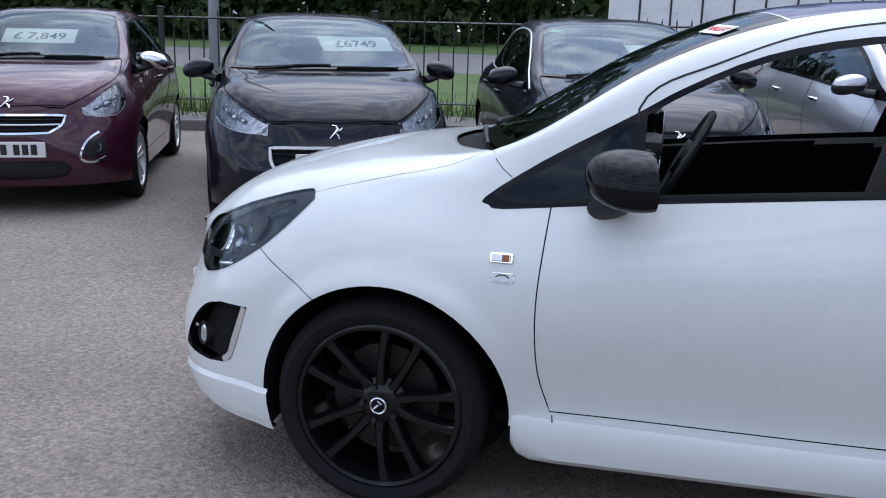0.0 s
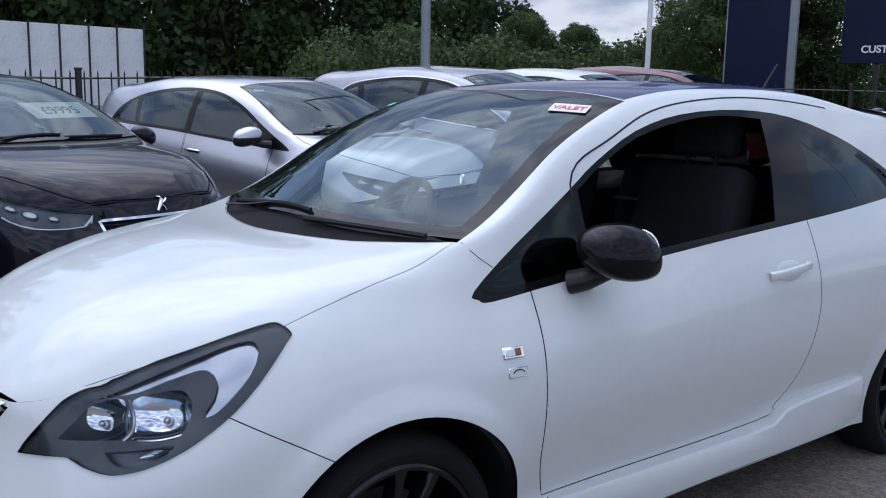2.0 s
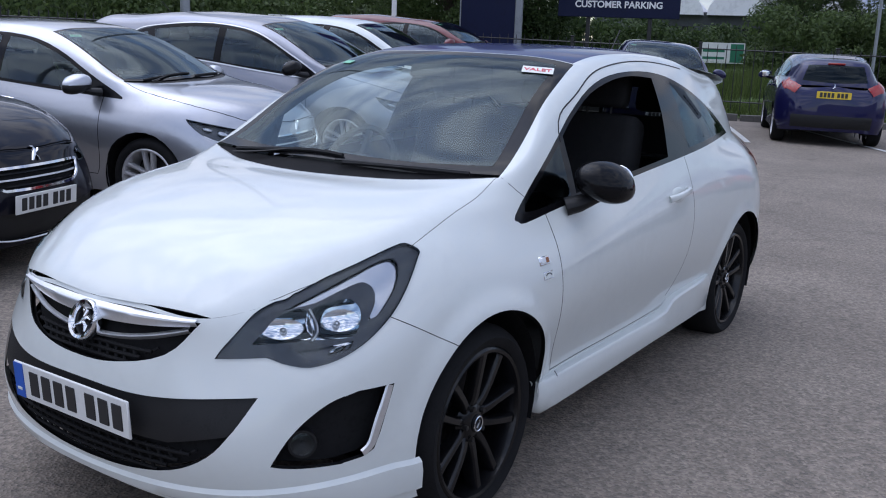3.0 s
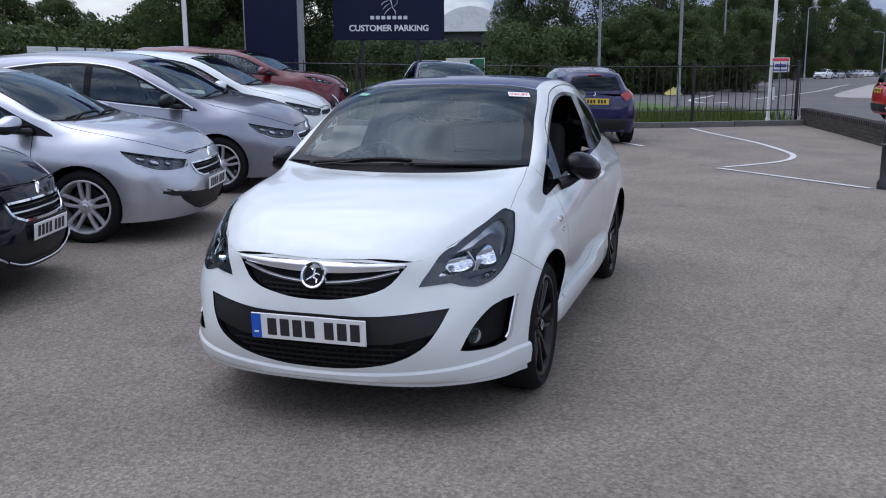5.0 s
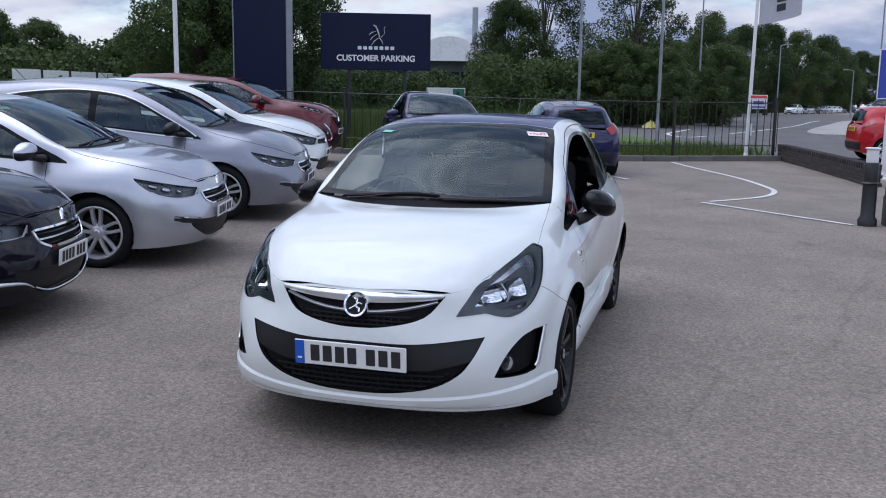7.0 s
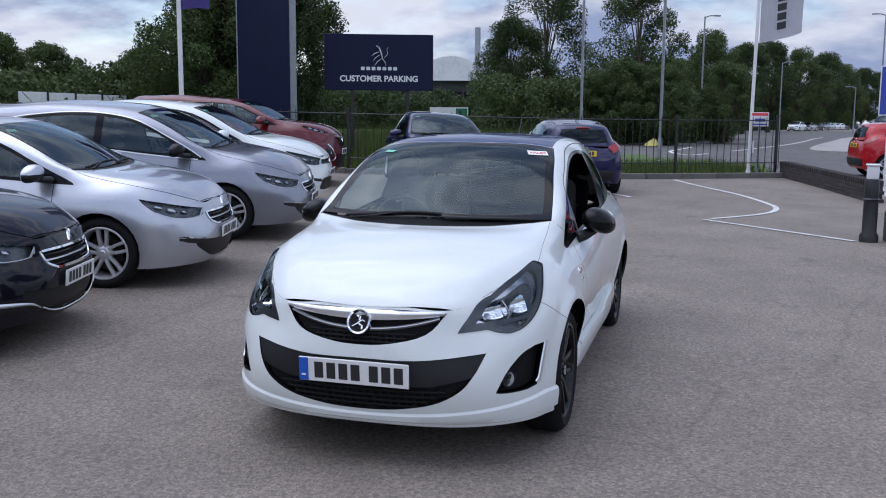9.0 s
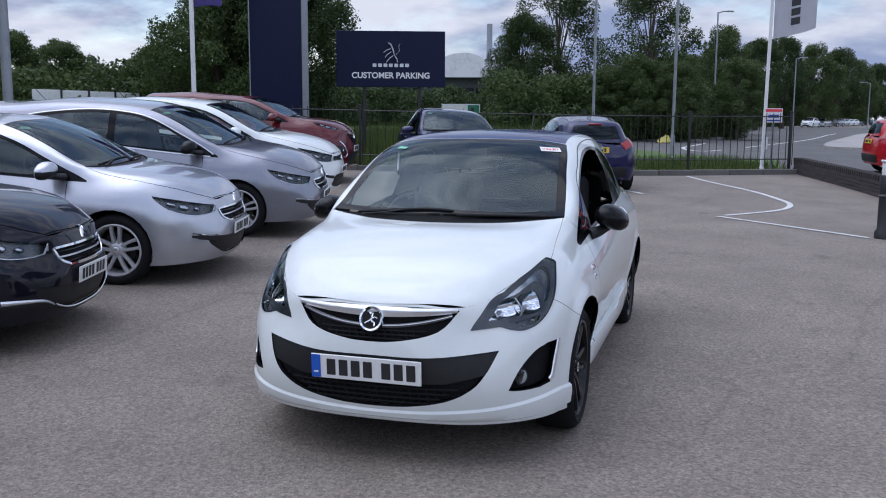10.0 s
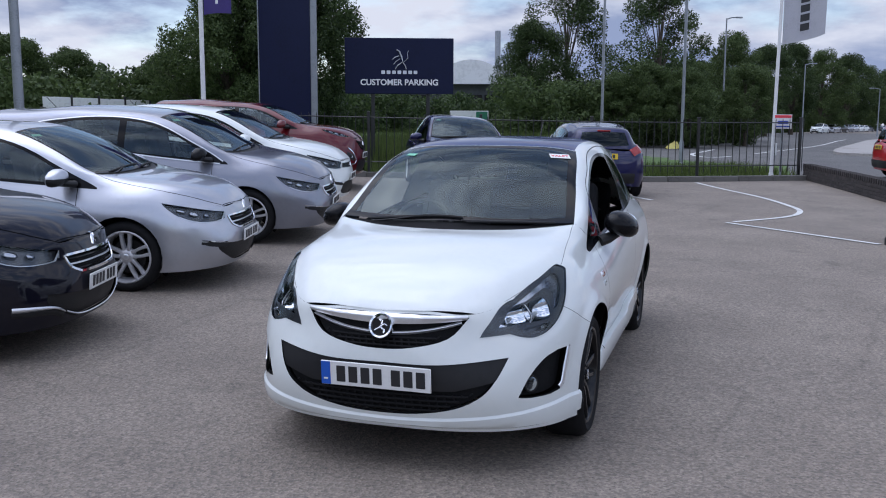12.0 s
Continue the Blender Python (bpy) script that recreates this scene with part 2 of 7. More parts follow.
def outset(poly, d):
    """The outline moved outwards by d (inwards if negative)."""
    area = sum(p[0] * q[1] - q[0] * p[1] for p, q in zip(poly, poly[1:] + poly[:1]))
    s = 1 if area > 0 else -1
    out = []
    for i, p in enumerate(poly):
        a, b = Vector(poly[i - 1][:2]), Vector(poly[(i + 1) % len(poly)][:2])
        t = b - a
        t = t.normalized() if t.length > 1e-9 else Vector((1, 0))
        out.append((p[0] + s * t.y * d, p[1] - s * t.x * d))
    return out


def inside(poly, x, y):
    hit, j = False, len(poly) - 1
    for i in range(len(poly)):
        xi, yi, xj, yj = poly[i][0], poly[i][1], poly[j][0], poly[j][1]
        if (yi > y) != (yj > y) and x < (xj - xi) * (y - yi) / (yj - yi) + xi:
            hit = not hit
        j = i
    return hit


def spline(knots, pts, q):
    """A natural cubic spline through pts (n, ...) at the knots, read at q."""
    knots, pts, q = np.asarray(knots, float), np.asarray(pts, float), np.asarray(q, float)
    n, h = len(knots), np.diff(knots)
    a, rhs = np.eye(n), np.zeros_like(pts)
    for i in range(1, n - 1):
        a[i, i - 1:i + 2] = h[i - 1], 2 * (h[i - 1] + h[i]), h[i]
        rhs[i] = 6 * ((pts[i + 1] - pts[i]) / h[i] - (pts[i] - pts[i - 1]) / h[i - 1])
    m = np.linalg.solve(a, rhs.reshape(n, -1)).reshape(pts.shape)
    k = np.clip(np.searchsorted(knots, q, "right") - 1, 0, n - 2)
    ex = (slice(None),) + (None,) * (pts.ndim - 1)
    hk, t0, t1 = h[k][ex], (q - knots[k])[ex], (knots[k + 1] - q)[ex]
    return (m[k] * t1 ** 3 + m[k + 1] * t0 ** 3) / (6 * hk) + (pts[k] / hk - m[k] * hk / 6) * t1 + (pts[k + 1] / hk - m[k + 1] * hk / 6) * t0


def gentle(knots, pts, q):
    """A smooth curve through pts that never swings past them."""
    knots, pts, q = np.asarray(knots, float), np.asarray(pts, float), np.asarray(q, float)
    h = np.diff(knots)
    ex = (slice(None),) + (None,) * (pts.ndim - 1)
    d = np.diff(pts, axis=0) / h[ex]
    m = np.zeros_like(pts)
    same = d[:-1] * d[1:] > 0
    w1, w2 = (2 * h[1:] + h[:-1])[ex], (h[1:] + 2 * h[:-1])[ex]
    safe = lambda v: np.where(np.abs(v) < 1e-9, 1e-9, v)
    m[1:-1] = np.where(same, (w1 + w2) / (w1 / safe(d[:-1]) + w2 / safe(d[1:])), 0)
    m[0], m[-1] = d[0], d[-1]
    k = np.clip(np.searchsorted(knots, q, "right") - 1, 0, len(knots) - 2)
    hk, t = h[k][ex], ((q - knots[k]) / h[k])[ex]
    return (2 * t ** 3 - 3 * t ** 2 + 1) * pts[k] + (t ** 3 - 2 * t ** 2 + t) * hk * m[k] + (-2 * t ** 3 + 3 * t ** 2) * pts[k + 1] + (t ** 3 - t ** 2) * hk * m[k + 1]


# ---- the hatchback form: long guide curves of one half, nose at x = 0, heading -x ----
# the lower band runs from the middle of the nose round the corner and along the side to the middle of the tail
SILL = [(-.01, 0, .21), (.0, .24, .21), (.05, .46, .21), (.185, .665, .21), (.425, .777, .20), (.80, .785, .20), (1.10, .78, .20), (1.45, .775, .20), (1.78, .775, .20),
        (2.00, .775, .20), (2.35, .775, .20), (2.88, .775, .205), (3.38, .775, .22), (3.72, .74, .23), (3.88, .62, .24), (3.95, .45, .25), (3.97, 0, .25)]
LOW = [(-.055, 0, .30), (-.04, .24, .30), (.015, .47, .30), (.160, .672, .31), (.41, .785, .31), (.80, .80, .33), (1.12, .785, .33), (1.45, .775, .33), (1.78, .775, .334),
       (2.00, .775, .335), (2.35, .775, .34), (2.88, .785, .35), (3.40, .80, .36), (3.75, .775, .36), (3.92, .64, .36), (3.99, .46, .37), (4.01, 0, .37)]
WAIST = [(-.07, 0, .46), (-.055, .24, .46), (.0, .46, .46), (.158, .670, .47), (.40, .783, .49), (.80, .828, .54), (1.12, .828, .57), (1.45, .825, .59), (1.78, .825, .598),
         (2.00, .825, .60), (2.35, .825, .60), (2.88, .825, .60), (3.40, .825, .61), (3.76, .78, .62), (3.94, .64, .62), (4.0, .46, .62), (4.02, 0, .62)]
SHOULDER = [(-.045, 0, .615), (-.03, .23, .615), (.045, .433, .62), (.188, .640, .64), (.430, .764, .695), (.80, .797, .76), (1.11, .797, .78), (1.45, .805, .80), (1.78, .811, .822),
            (2.00, .812, .835), (2.35, .812, .855), (2.88, .808, .875), (3.40, .785, .90), (3.72, .735, .90), (3.88, .63, .88), (3.95, .46, .84), (3.99, 0, .84)]
BELT = [(0, 0, .738), (.015, .22, .744), (.06, .41, .737), (.275, .588, .815), (.55, .700, .888), (.80, .730, .897), (1.08, .728, .902), (1.45, .742, .930), (1.78, .753, .961),
        (2.00, .759, .980), (2.35, .762, 1.008), (2.88, .745, 1.033), (3.40, .675, 1.052), (3.66, .615, 1.05), (3.78, .585, 1.0), (3.86, .54, .92), (3.95, 0, .94)]
# the upper skin runs from the front edge of the bonnet over windscreen and roof to the tailgate
GLASSLINE = [(.04, .34, .745), (.22, .47, .842), (.47, .57, .925), (.76, .635, .968), (1.085, .70, .985), (1.44, .69, 1.08), (1.77, .676, 1.172), (1.98, .668, 1.215),
             (2.35, .66, 1.245), (2.88, .635, 1.25), (3.42, .58, 1.22), (3.68, .55, 1.18), (3.80, .53, 1.09), (3.88, .48, .93)]
RAIL = [(.022, .26, .748), (.18, .34, .856), (.45, .42, .945), (.73, .48, .992), (1.075, .648, 1.045), (1.41, .600, 1.235), (1.70, .548, 1.367), (1.90, .520, 1.416),
        (2.33, .515, 1.447), (2.90, .500, 1.432), (3.45, .475, 1.365), (3.72, .46, 1.30), (3.84, .45, 1.15), (3.91, .40, .935)]
CROWN = [(.005, .14, .745), (.16, .18, .862), (.43, .21, .957), (.70, .25, 1.004), (.96, .33, 1.032), (1.32, .31, 1.243), (1.62, .292, 1.394), (1.80, .28, 1.445),
         (2.30, .28, 1.477), (2.90, .28, 1.466), (3.48, .26, 1.40), (3.76, .25, 1.335), (3.88, .24, 1.165), (3.94, .2, .94)]
MIDDLE = [(0, 0, .740), (.155, 0, .864), (.42, 0, .960), (.68, 0, 1.008), (.90, 0, 1.030), (1.27, 0, 1.240), (1.59, 0, 1.398), (1.77, 0, 1.450),
          (2.30, 0, 1.485), (2.90, 0, 1.473), (3.48, 0, 1.405), (3.77, 0, 1.34), (3.89, 0, 1.165), (3.95, 0, .94)]
BASE_X = (-.07, .80, 1.08, 1.75, 3.31, 4.02)
BASE_Z = (.20, .32, .60, .90, 1.05, 1.485)
BASE_ARCH = (.362, .325)


class Form:
    """The skin of one hatchback: the guide curves, moved to the car's own stations, as a fine smooth sheet that can be cut into panels."""

    def __init__(self, xs=BASE_X, zs=BASE_Z, wide=1.0, tall=0.0, steps=(170, 30, 130, 26), flares=(), broad=0.0):
        self.xs, self.zs, self.wide, self.tall, self.broad = xs, zs, wide, tall, broad
        band = np.array([[self.warp(p) for p in c] for c in (SILL, LOW, WAIST, SHOULDER, BELT)])
        top = np.array([[self.warp(p) for p in c] for c in (BELT[2:16], GLASSLINE, RAIL, CROWN, MIDDLE)])
        self.band = self.sheet(band, steps[0], steps[1], False)
        self.top = self.sheet(top, steps[2], steps[3], True)
        # the upper skin starts on the very edge of the lower band
        edge = self.band[:, -1]
        a, d = edge[:-1], np.diff(edge, axis=0)
        for row in self.top:
            t = np.clip(((row[0] - a) * d).sum(1) / np.maximum((d * d).sum(1), 1e-12), 0, 1)
            q = a + d * t[:, None]
            shift = q[np.argmin(((q - row[0]) ** 2).sum(1))] - row[0]
            if np.linalg.norm(shift) < .06:
                for j in range(6):
                    row[j] += shift * (1 - j / 6)
        for cx, cz, radius, swell in flares:
            # a raised lip round each wheel arch that fades into the wing
            d = np.hypot(self.band[..., 0] - cx, (self.band[..., 2] - cz) * 1.04) - radius
            k = np.clip(1 - np.maximum(d, 0) / .075, 0, 1)
            self.band[..., 1] += np.where(self.band[..., 1] > .5, swell * k * k * (3 - 2 * k), 0)
        self.bm = bmesh.new()
        self.tag = self.bm.faces.layers.int.new("panel")
        self.patch = self.bm.faces.layers.int.new("patch")
        self.trees = []
        self.names = {}
        flip = np.array([1, -1, 1])
        for k, grids in enumerate(([self.band[:, ::-1], self.band * flip], [np.concatenate([self.top, (self.top * flip)[:, -2::-1]], 1)])):
            one, normals = bmesh.new(), {}
            for g in grids:
                i, j = len(g) // 2, len(g[0]) // 3
                face_way = np.cross(g[i + 1, j] - g[i, j], g[i, j + 1] - g[i, j])
                turned = np.dot(face_way, g[i, j] - np.array([g[i, j][0], 0, .7])) < 0
                for target, keep in ((self.bm, True), (one, False)):
                    vs = [[target.verts.new(p) for p in row] for row in g]
                    for a, b in zip(vs, vs[1:]):
                        for i in range(len(a) - 1):
                            q = (a[i], b[i], b[i + 1], a[i + 1])
                            f = target.faces.new(q[::-1] if turned else q)
                            if keep:
                                f[self.patch] = k
            one.normal_update()
            one.faces.ensure_lookup_table()
            vn = [v.normal.copy() for v in one.verts]
            one.verts.index_update()
            self.trees.append((BVHTree.FromBMesh(one), [[(v.co.copy(), vn[v.index]) for v in f.verts] for f in one.faces]))
            one.free()
        self.bm.normal_update()

    @staticmethod
    def swell(x, z):
        """How far a broader car swells at a place: not at the nose, most in the cabin."""
        return min(1, max(0, (x - .45) / .6)) * min(1, max(0, (z - .2) / .5)) * (1 + 2.0 * min(1, max(0, (z - 1.05) / .3)))

    def warp(self, p):
        x, z = float(np.interp(p[0], BASE_X, self.xs)), float(np.interp(p[2], BASE_Z, self.zs))
        y = p[1] * self.wide if len(p) > 2 else 0
        y *= 1 + self.broad * self.swell(p[0], p[2])
        # a boxier car carries its roof level to the tail
        k = min(1.0, max(0.0, (p[0] - 2.0) / 1.5))
        return (x, y, z + self.tall * k * k * (3 - 2 * k) * min(1.0, max(0.0, (p[2] - 1.0) / .35)))

    def flat(self, pts, view):
        """Outline points of the base form moved to this car's stations."""
        if view == "side":
            return [(float(np.interp(p[0], BASE_X, self.xs)), float(np.interp(p[1], BASE_Z, self.zs)), *p[2:]) for p in pts]
        if view == "top":
            return [(float(np.interp(p[0], BASE_X, self.xs)), p[1] * self.wide, *p[2:]) for p in pts]
        return [(p[0] * self.wide, float(np.interp(p[1], BASE_Z, self.zs)), *p[2:]) for p in pts]

    @staticmethod
    def sheet(rows, nu, nv, mirror):
        """rows: guide curves (v, u, 3). A grid (nu, nv, 3)."""
        ku = np.concatenate([[0], np.cumsum(np.linalg.norm(np.diff(rows, axis=1), axis=2).mean(0))])
        if mirror:
            rows = np.concatenate([rows, (rows * np.array([1, -1, 1]))[-2::-1]])
        kv = np.concatenate([[0], np.cumsum(np.linalg.norm(np.diff(rows, axis=0), axis=2).mean(1))])
        along = spline(ku, rows.transpose(1, 0, 2), np.linspace(0, ku[-1], nu))
        half = kv[-1] / 2 if mirror else kv[-1]
        across = gentle if mirror else spline
        return across(kv, along.transpose(1, 0, 2), np.linspace(0, half, nv)).transpose(1, 0, 2)

    @staticmethod
    def normal_at(corners, co):
        n = Vector((0, 0, 0))
        for (c, vn), k in zip(corners, poly_3d_calc([c for c, _ in corners], co)):
            n += vn * k
        return n.normalized()

    def near(self, p, patch):
        """The nearest place of a sheet and its normal; close to the other sheet the two normals flow into one another."""
        tree, faces = self.trees[patch]
        co, _, i, _ = tree.find_nearest(p)
        n = self.normal_at(faces[i], co)
        reach = float(np.interp(p[0], (self.xs[0] + .15, self.xs[0] + .4, self.xs[2] - .03, self.xs[2] + .04), (.05, .15, .15, .03)))
        tree, faces = self.trees[1 - patch]
        co2, _, i, far = tree.find_nearest(p, reach)
        if co2 is not None:
            n = n.lerp(self.normal_at(faces[i], co2), .5 * (1 - far / reach) ** 1.3).normalized()
        return co, n

    def surface(self, a, b, view, side=-1):
        """The outermost skin point on the line of sight at (a, b) of a view, and its normal."""
        if view == "side":
            o, d = Vector((a, side * 3, b)), Vector((0, -side, 0))
        elif view == "top":
            o, d = Vector((a, b, 4)), Vector((0, 0, -1))
        elif view == "rear":
            o, d = Vector((8, a, b)), Vector((-1, 0, 0))
        else:
            o, d = Vector((-3, a, b)), Vector((1, 0, 0))
        best = None
        for k, (tree, _) in enumerate(self.trees):
            co, n, i, dist = tree.ray_cast(o, d)
            if co is not None and (best is None or dist < best[0]):
                best = (dist, co, k)
        if best is None:
            return None, None
        return self.near(best[1], best[2])

    def cut(self, poly, view, name, side=-1, patches=(0, 1), keep=None, over=None):
        """Cut the skin along an outline seen from the side, from above, from the front or from the rear, and mark what lies inside as a panel.
        over: names of panels that may be re-marked (all, if none are given)."""
        bm, tag = self.bm, self.tag
        ax = {"side": (0, 2), "top": (0, 1), "front": (1, 2), "rear": (1, 2)}[view]
        poly = [p[:2] for p in poly]
        lo, hi = np.min(poly, 0), np.max(poly, 0)
        number = self.names.setdefault(name, len(self.names) + 1)

        def faces_ok(f):
            c = f.calc_center_median()
            if f[self.patch] not in patches:
                return False
            if view == "side" and c.y * side <= 0.02:
                return False
            if view == "front" and (f.normal.x > -0.05 or c.x > 1.2):
                return False
            if view == "rear" and (f.normal.x < 0.05 or c.x < 2.2):
                return False
            if view == "top" and f.normal.z < 0.05:
                return False
            if keep and not keep(c):
                return False
            cs = [(v.co[ax[0]], v.co[ax[1]]) for v in f.verts]
            return max(p[0] for p in cs) >= lo[0] and min(p[0] for p in cs) <= hi[0] and max(p[1] for p in cs) >= lo[1] and min(p[1] for p in cs) <= hi[1]

        cand = {f for f in bm.faces if faces_ok(f)}
        for p, q in zip(poly, poly[1:] + poly[:1]):
            if abs(p[0] - q[0]) + abs(p[1] - q[1]) < 1e-5:
                continue
            x0, x1, y0, y1 = min(p[0], q[0]) - .001, max(p[0], q[0]) + .001, min(p[1], q[1]) - .001, max(p[1], q[1]) + .001
            sel = []
            for f in cand:
                cs = [(v.co[ax[0]], v.co[ax[1]]) for v in f.verts]
                if max(c[0] for c in cs) >= x0 and min(c[0] for c in cs) <= x1 and max(c[1] for c in cs) >= y0 and min(c[1] for c in cs) <= y1:
                    sel.append(f)
            if not sel:
                continue
            co, no = [0, 0, 0], [0, 0, 0]
            co[ax[0]], co[ax[1]] = p
            no[ax[0]], no[ax[1]] = q[1] - p[1], p[0] - q[0]
            geom = list({*sel, *(e for f in sel for e in f.edges), *(v for f in sel for v in f.verts)})
            r = bmesh.ops.bisect_plane(bm, geom=geom, dist=1e-5, plane_co=co, plane_no=no)
            cand = {f for f in cand if f.is_valid}
            for g in r["geom_cut"]:
                for f in g.link_faces:
                    if f not in cand and faces_ok(f):
                        cand.add(f)
        allowed = None if over is None else {self.names.get(o, 0) if o else 0 for o in over}
        for f in cand:
            c = f.calc_center_median()
            if inside(poly, c[ax[0]], c[ax[1]]) and (allowed is None or f[tag] in allowed):
                f[tag] = number

    def panel(self, poly, view, name, gap=0.0025, **kw):
        """A panel with a real joint round it."""
        self.cut(outset(poly, gap), view, "gap", **kw)
        self.cut(outset(poly, -gap), view, name, **kw)

    def take(self, names, offset=0.0, where=None):
        """The faces of some panels ('' is the rest) as a bmesh, moved along their normals, with the normals of the smooth form."""
        ids = {self.names.get(n, -1) if n else 0 for n in names}
        bm, seen, normals = bmesh.new(), {}, []
        for f in self.bm.faces:
            if f[self.tag] not in ids or (where and not where(f.calc_center_median())):
                continue
            vs = []
            for v in f.verts:
                key = (v.index, f[self.patch])
                if key not in seen:
                    _, n = self.near(v.co, f[self.patch])
                    seen[key] = bm.verts.new(v.co + n * offset)
                    normals.append(n)
                vs.append(seen[key])
            try:
                bm.faces.new(vs)
            except ValueError:
                pass
        return bm, normals

    def build(self, name, names, material, parent, offset=0.0, label="", where=None):
        self.bm.verts.index_update()
        bm, normals = self.take(names, offset, where)
        if not bm.faces:
            bm.free()
            return None
        me = bpy.data.meshes.new(name)
        bm.to_mesh(me)
        bm.free()
        me.polygons.foreach_set("use_smooth", [True] * len(me.polygons))
        me.normals_split_custom_set_from_vertices(normals)
        me.materials.append(material)
        ob = new(name, me)
        ob.parent = parent
        if label:
            ob["label"] = label
        return ob


def circle(cx, cz, r, n=28):
    return [(cx + r * math.cos(math.tau * k / n), cz + r * math.sin(math.tau * k / n)) for k in range(n)]


def mirrored(pts):
    """Half an outline (from the middle, out and back) closed over the middle, for views along x or z: pts hold (x, y) with y >= 0."""
    return [*pts, *[(p[0], -p[1], *p[2:]) for p in pts[::-1] if abs(p[1]) > 1e-6]]


def strip_on(form, pts, view, width, lift, side=-1, thick=0.004, flat=0.7):
    """A raised strip that follows the skin along points of a view."""
    bm, rows = bmesh.new(), []
    on = [form.surface(p[0], p[1], view, side) for p in pts]
    on = [(c, n) for c, n in on if c is not None]
    for i, (c, n) in enumerate(on):
        d = (on[min(i + 1, len(on) - 1)][0] - on[max(i - 1, 0)][0]).normalized()
        s = d.cross(n).normalized() * (width[i] if isinstance(width, list) else width) / 2
        rows.append([bm.verts.new(c + n * lift - s), bm.verts.new(c + n * (lift + thick) - s * flat), bm.verts.new(c + n * (lift + thick) + s * flat), bm.verts.new(c + n * lift + s)])
    for a, b in zip(rows, rows[1:]):
        for k in range(3):
            bm.faces.new((a[k], a[k + 1], b[k + 1], b[k]))
    bmesh.ops.recalc_face_normals(bm, faces=bm.faces)
    return bm


def between(a, b, n):
    return [tuple(np.array(a) + (np.array(b) - np.array(a)) * i / (n - 1)) for i in range(n)]


def smooth_line(points, n=8):
    pts = np.array(points, float)
    k = np.concatenate([[0], np.cumsum(np.linalg.norm(np.diff(pts, axis=0), axis=1))])
    return [tuple(p) for p in spline(k, pts, np.linspace(0, k[-1], n * (len(points) - 1) + 1))]


# ---- wheels ----
def wheel(parent, at, side, radius, rim, width, material, spokes=5, twin=True, segs=48, detail=True, first=90.0, pair=(.32, .22)):
    """A tyre and an alloy rim with pairs of spokes; at is the hub's outer point, side -1 for the car's near (-y) side."""
    hub = new("wheel", None)
    hub.parent, hub.location = parent, at
    flip = Matrix.Diagonal((1, -side, 1, 1))
    # local y grows inwards from the outer face
    w = width
    bm = bmesh.new()
    tyre = [(rim, .012), (rim + .012, 0), (rim + .035, -.006), (radius - .03, -.002), (radius - .010, .016), (radius, .042), (radius, w - .042), (radius - .012, w - .014), (radius - .035, w), (rim, w - .01)]
    add_lathe(bm, tyre, segs, flip)
    bmesh.ops.recalc_face_normals(bm, faces=bm.faces)
    part("tyre", bm, M["rubber"], hub, "black rubber tyre")
    bm = bmesh.new()
    add_lathe(bm, [(rim + .004, .008), (rim - .004, .002), (rim - .014, .006), (rim - .022, .03), (rim - .03, .10), (rim - .03, w - .03)], segs, flip)
    for k in range(spokes):
        for s in ((-1, 1) if twin else (0,)):
            a0 = math.tau * k / spokes + radians(first)
            spread0, spread1 = pair[0] * s, pair[1] * s
            pts = []
            for r, y in ((.045, .040), (.085, .028), (.13, .022), (rim * .82, .016), (rim - .010, .014)):
                a = a0 + (spread0 + (spread1 - spread0) * (r - .045) / (rim - .05))
                pts.append((r, a, y))
            wd = [.036, .030, .027, .030, .038] if twin else [.05, .045, .042, .045, .06]
            rows = []
            for (r, a, y), h in zip(pts, wd):
                d, t = Vector((math.cos(a), 0, math.sin(a))), Vector((-math.sin(a), 0, math.cos(a)))
                base = d * r
                rows.append([bm.verts.new(flip @ (base + t * o * h / 2 + Vector((0, y + dy, 0)))) for o, dy in ((-1, .045), (-1, .008), (-.6, 0), (.6, 0), (1, .008), (1, .045))])
            for p, q in zip(rows, rows[1:]):
                for i in range(5):
                    bm.faces.new((p[i], p[i + 1], q[i + 1], q[i]))
    add_lathe(bm, [(.001, .026), (.03, .027), (.055, .036), (.075, .055), (.075, .09)], 30, flip)
    bmesh.ops.recalc_face_normals(bm, faces=bm.faces)
    rim_ob = part("rim", bm, material, hub)
    bm = bmesh.new()
    add_lathe(bm, [(.001, .018), (.022, .019), (.028, .024), (.029, .03)], 24, flip)
    bmesh.ops.recalc_face_normals(bm, faces=bm.faces)
    cap = part("hub_cap", bm, M["gloss_black"] if material is M["rim_black"] else M["satin_chrome"], hub)
    if detail:
        pts = [flip @ Vector((.023 * math.cos(a), .018, .023 * math.sin(a))) for a in np.linspace(0, math.tau, 25)]
        part("cap_ring", add_tube(bmesh.new(), pts, .003, 6), M["chrome"], hub, "bright ring on the hub cap")
        pts = [flip @ Vector((x, .017, z)) for x, z in ((-.012, -.010), (.0, .002), (.010, .006), (-.002, .014))]
        part("cap_figure", add_tube(bmesh.new(), pts, .003, 6), M["chrome"], hub)
    if detail:
        for k in range(5):
            a = math.tau * (k + .5) / 5 + radians(first)
            bm = add_cyl(bmesh.new(), .009, .008, .02, Matrix.Translation(flip @ Vector((.052 * math.cos(a), .034, .052 * math.sin(a)))) @ pose(0, 0, 0, 90), 8)
            part("wheel_nut", bm, M["disc"], hub)
    bm = bmesh.new()
    add_lathe(bm, [(.06, .10), (rim * .66, .10), (rim * .66, .12), (.06, .12)], 36, flip)
    bmesh.ops.recalc_face_normals(bm, faces=bm.faces)
    part("brake_disc", bm, M["disc"], hub, "worn steel brake disc")
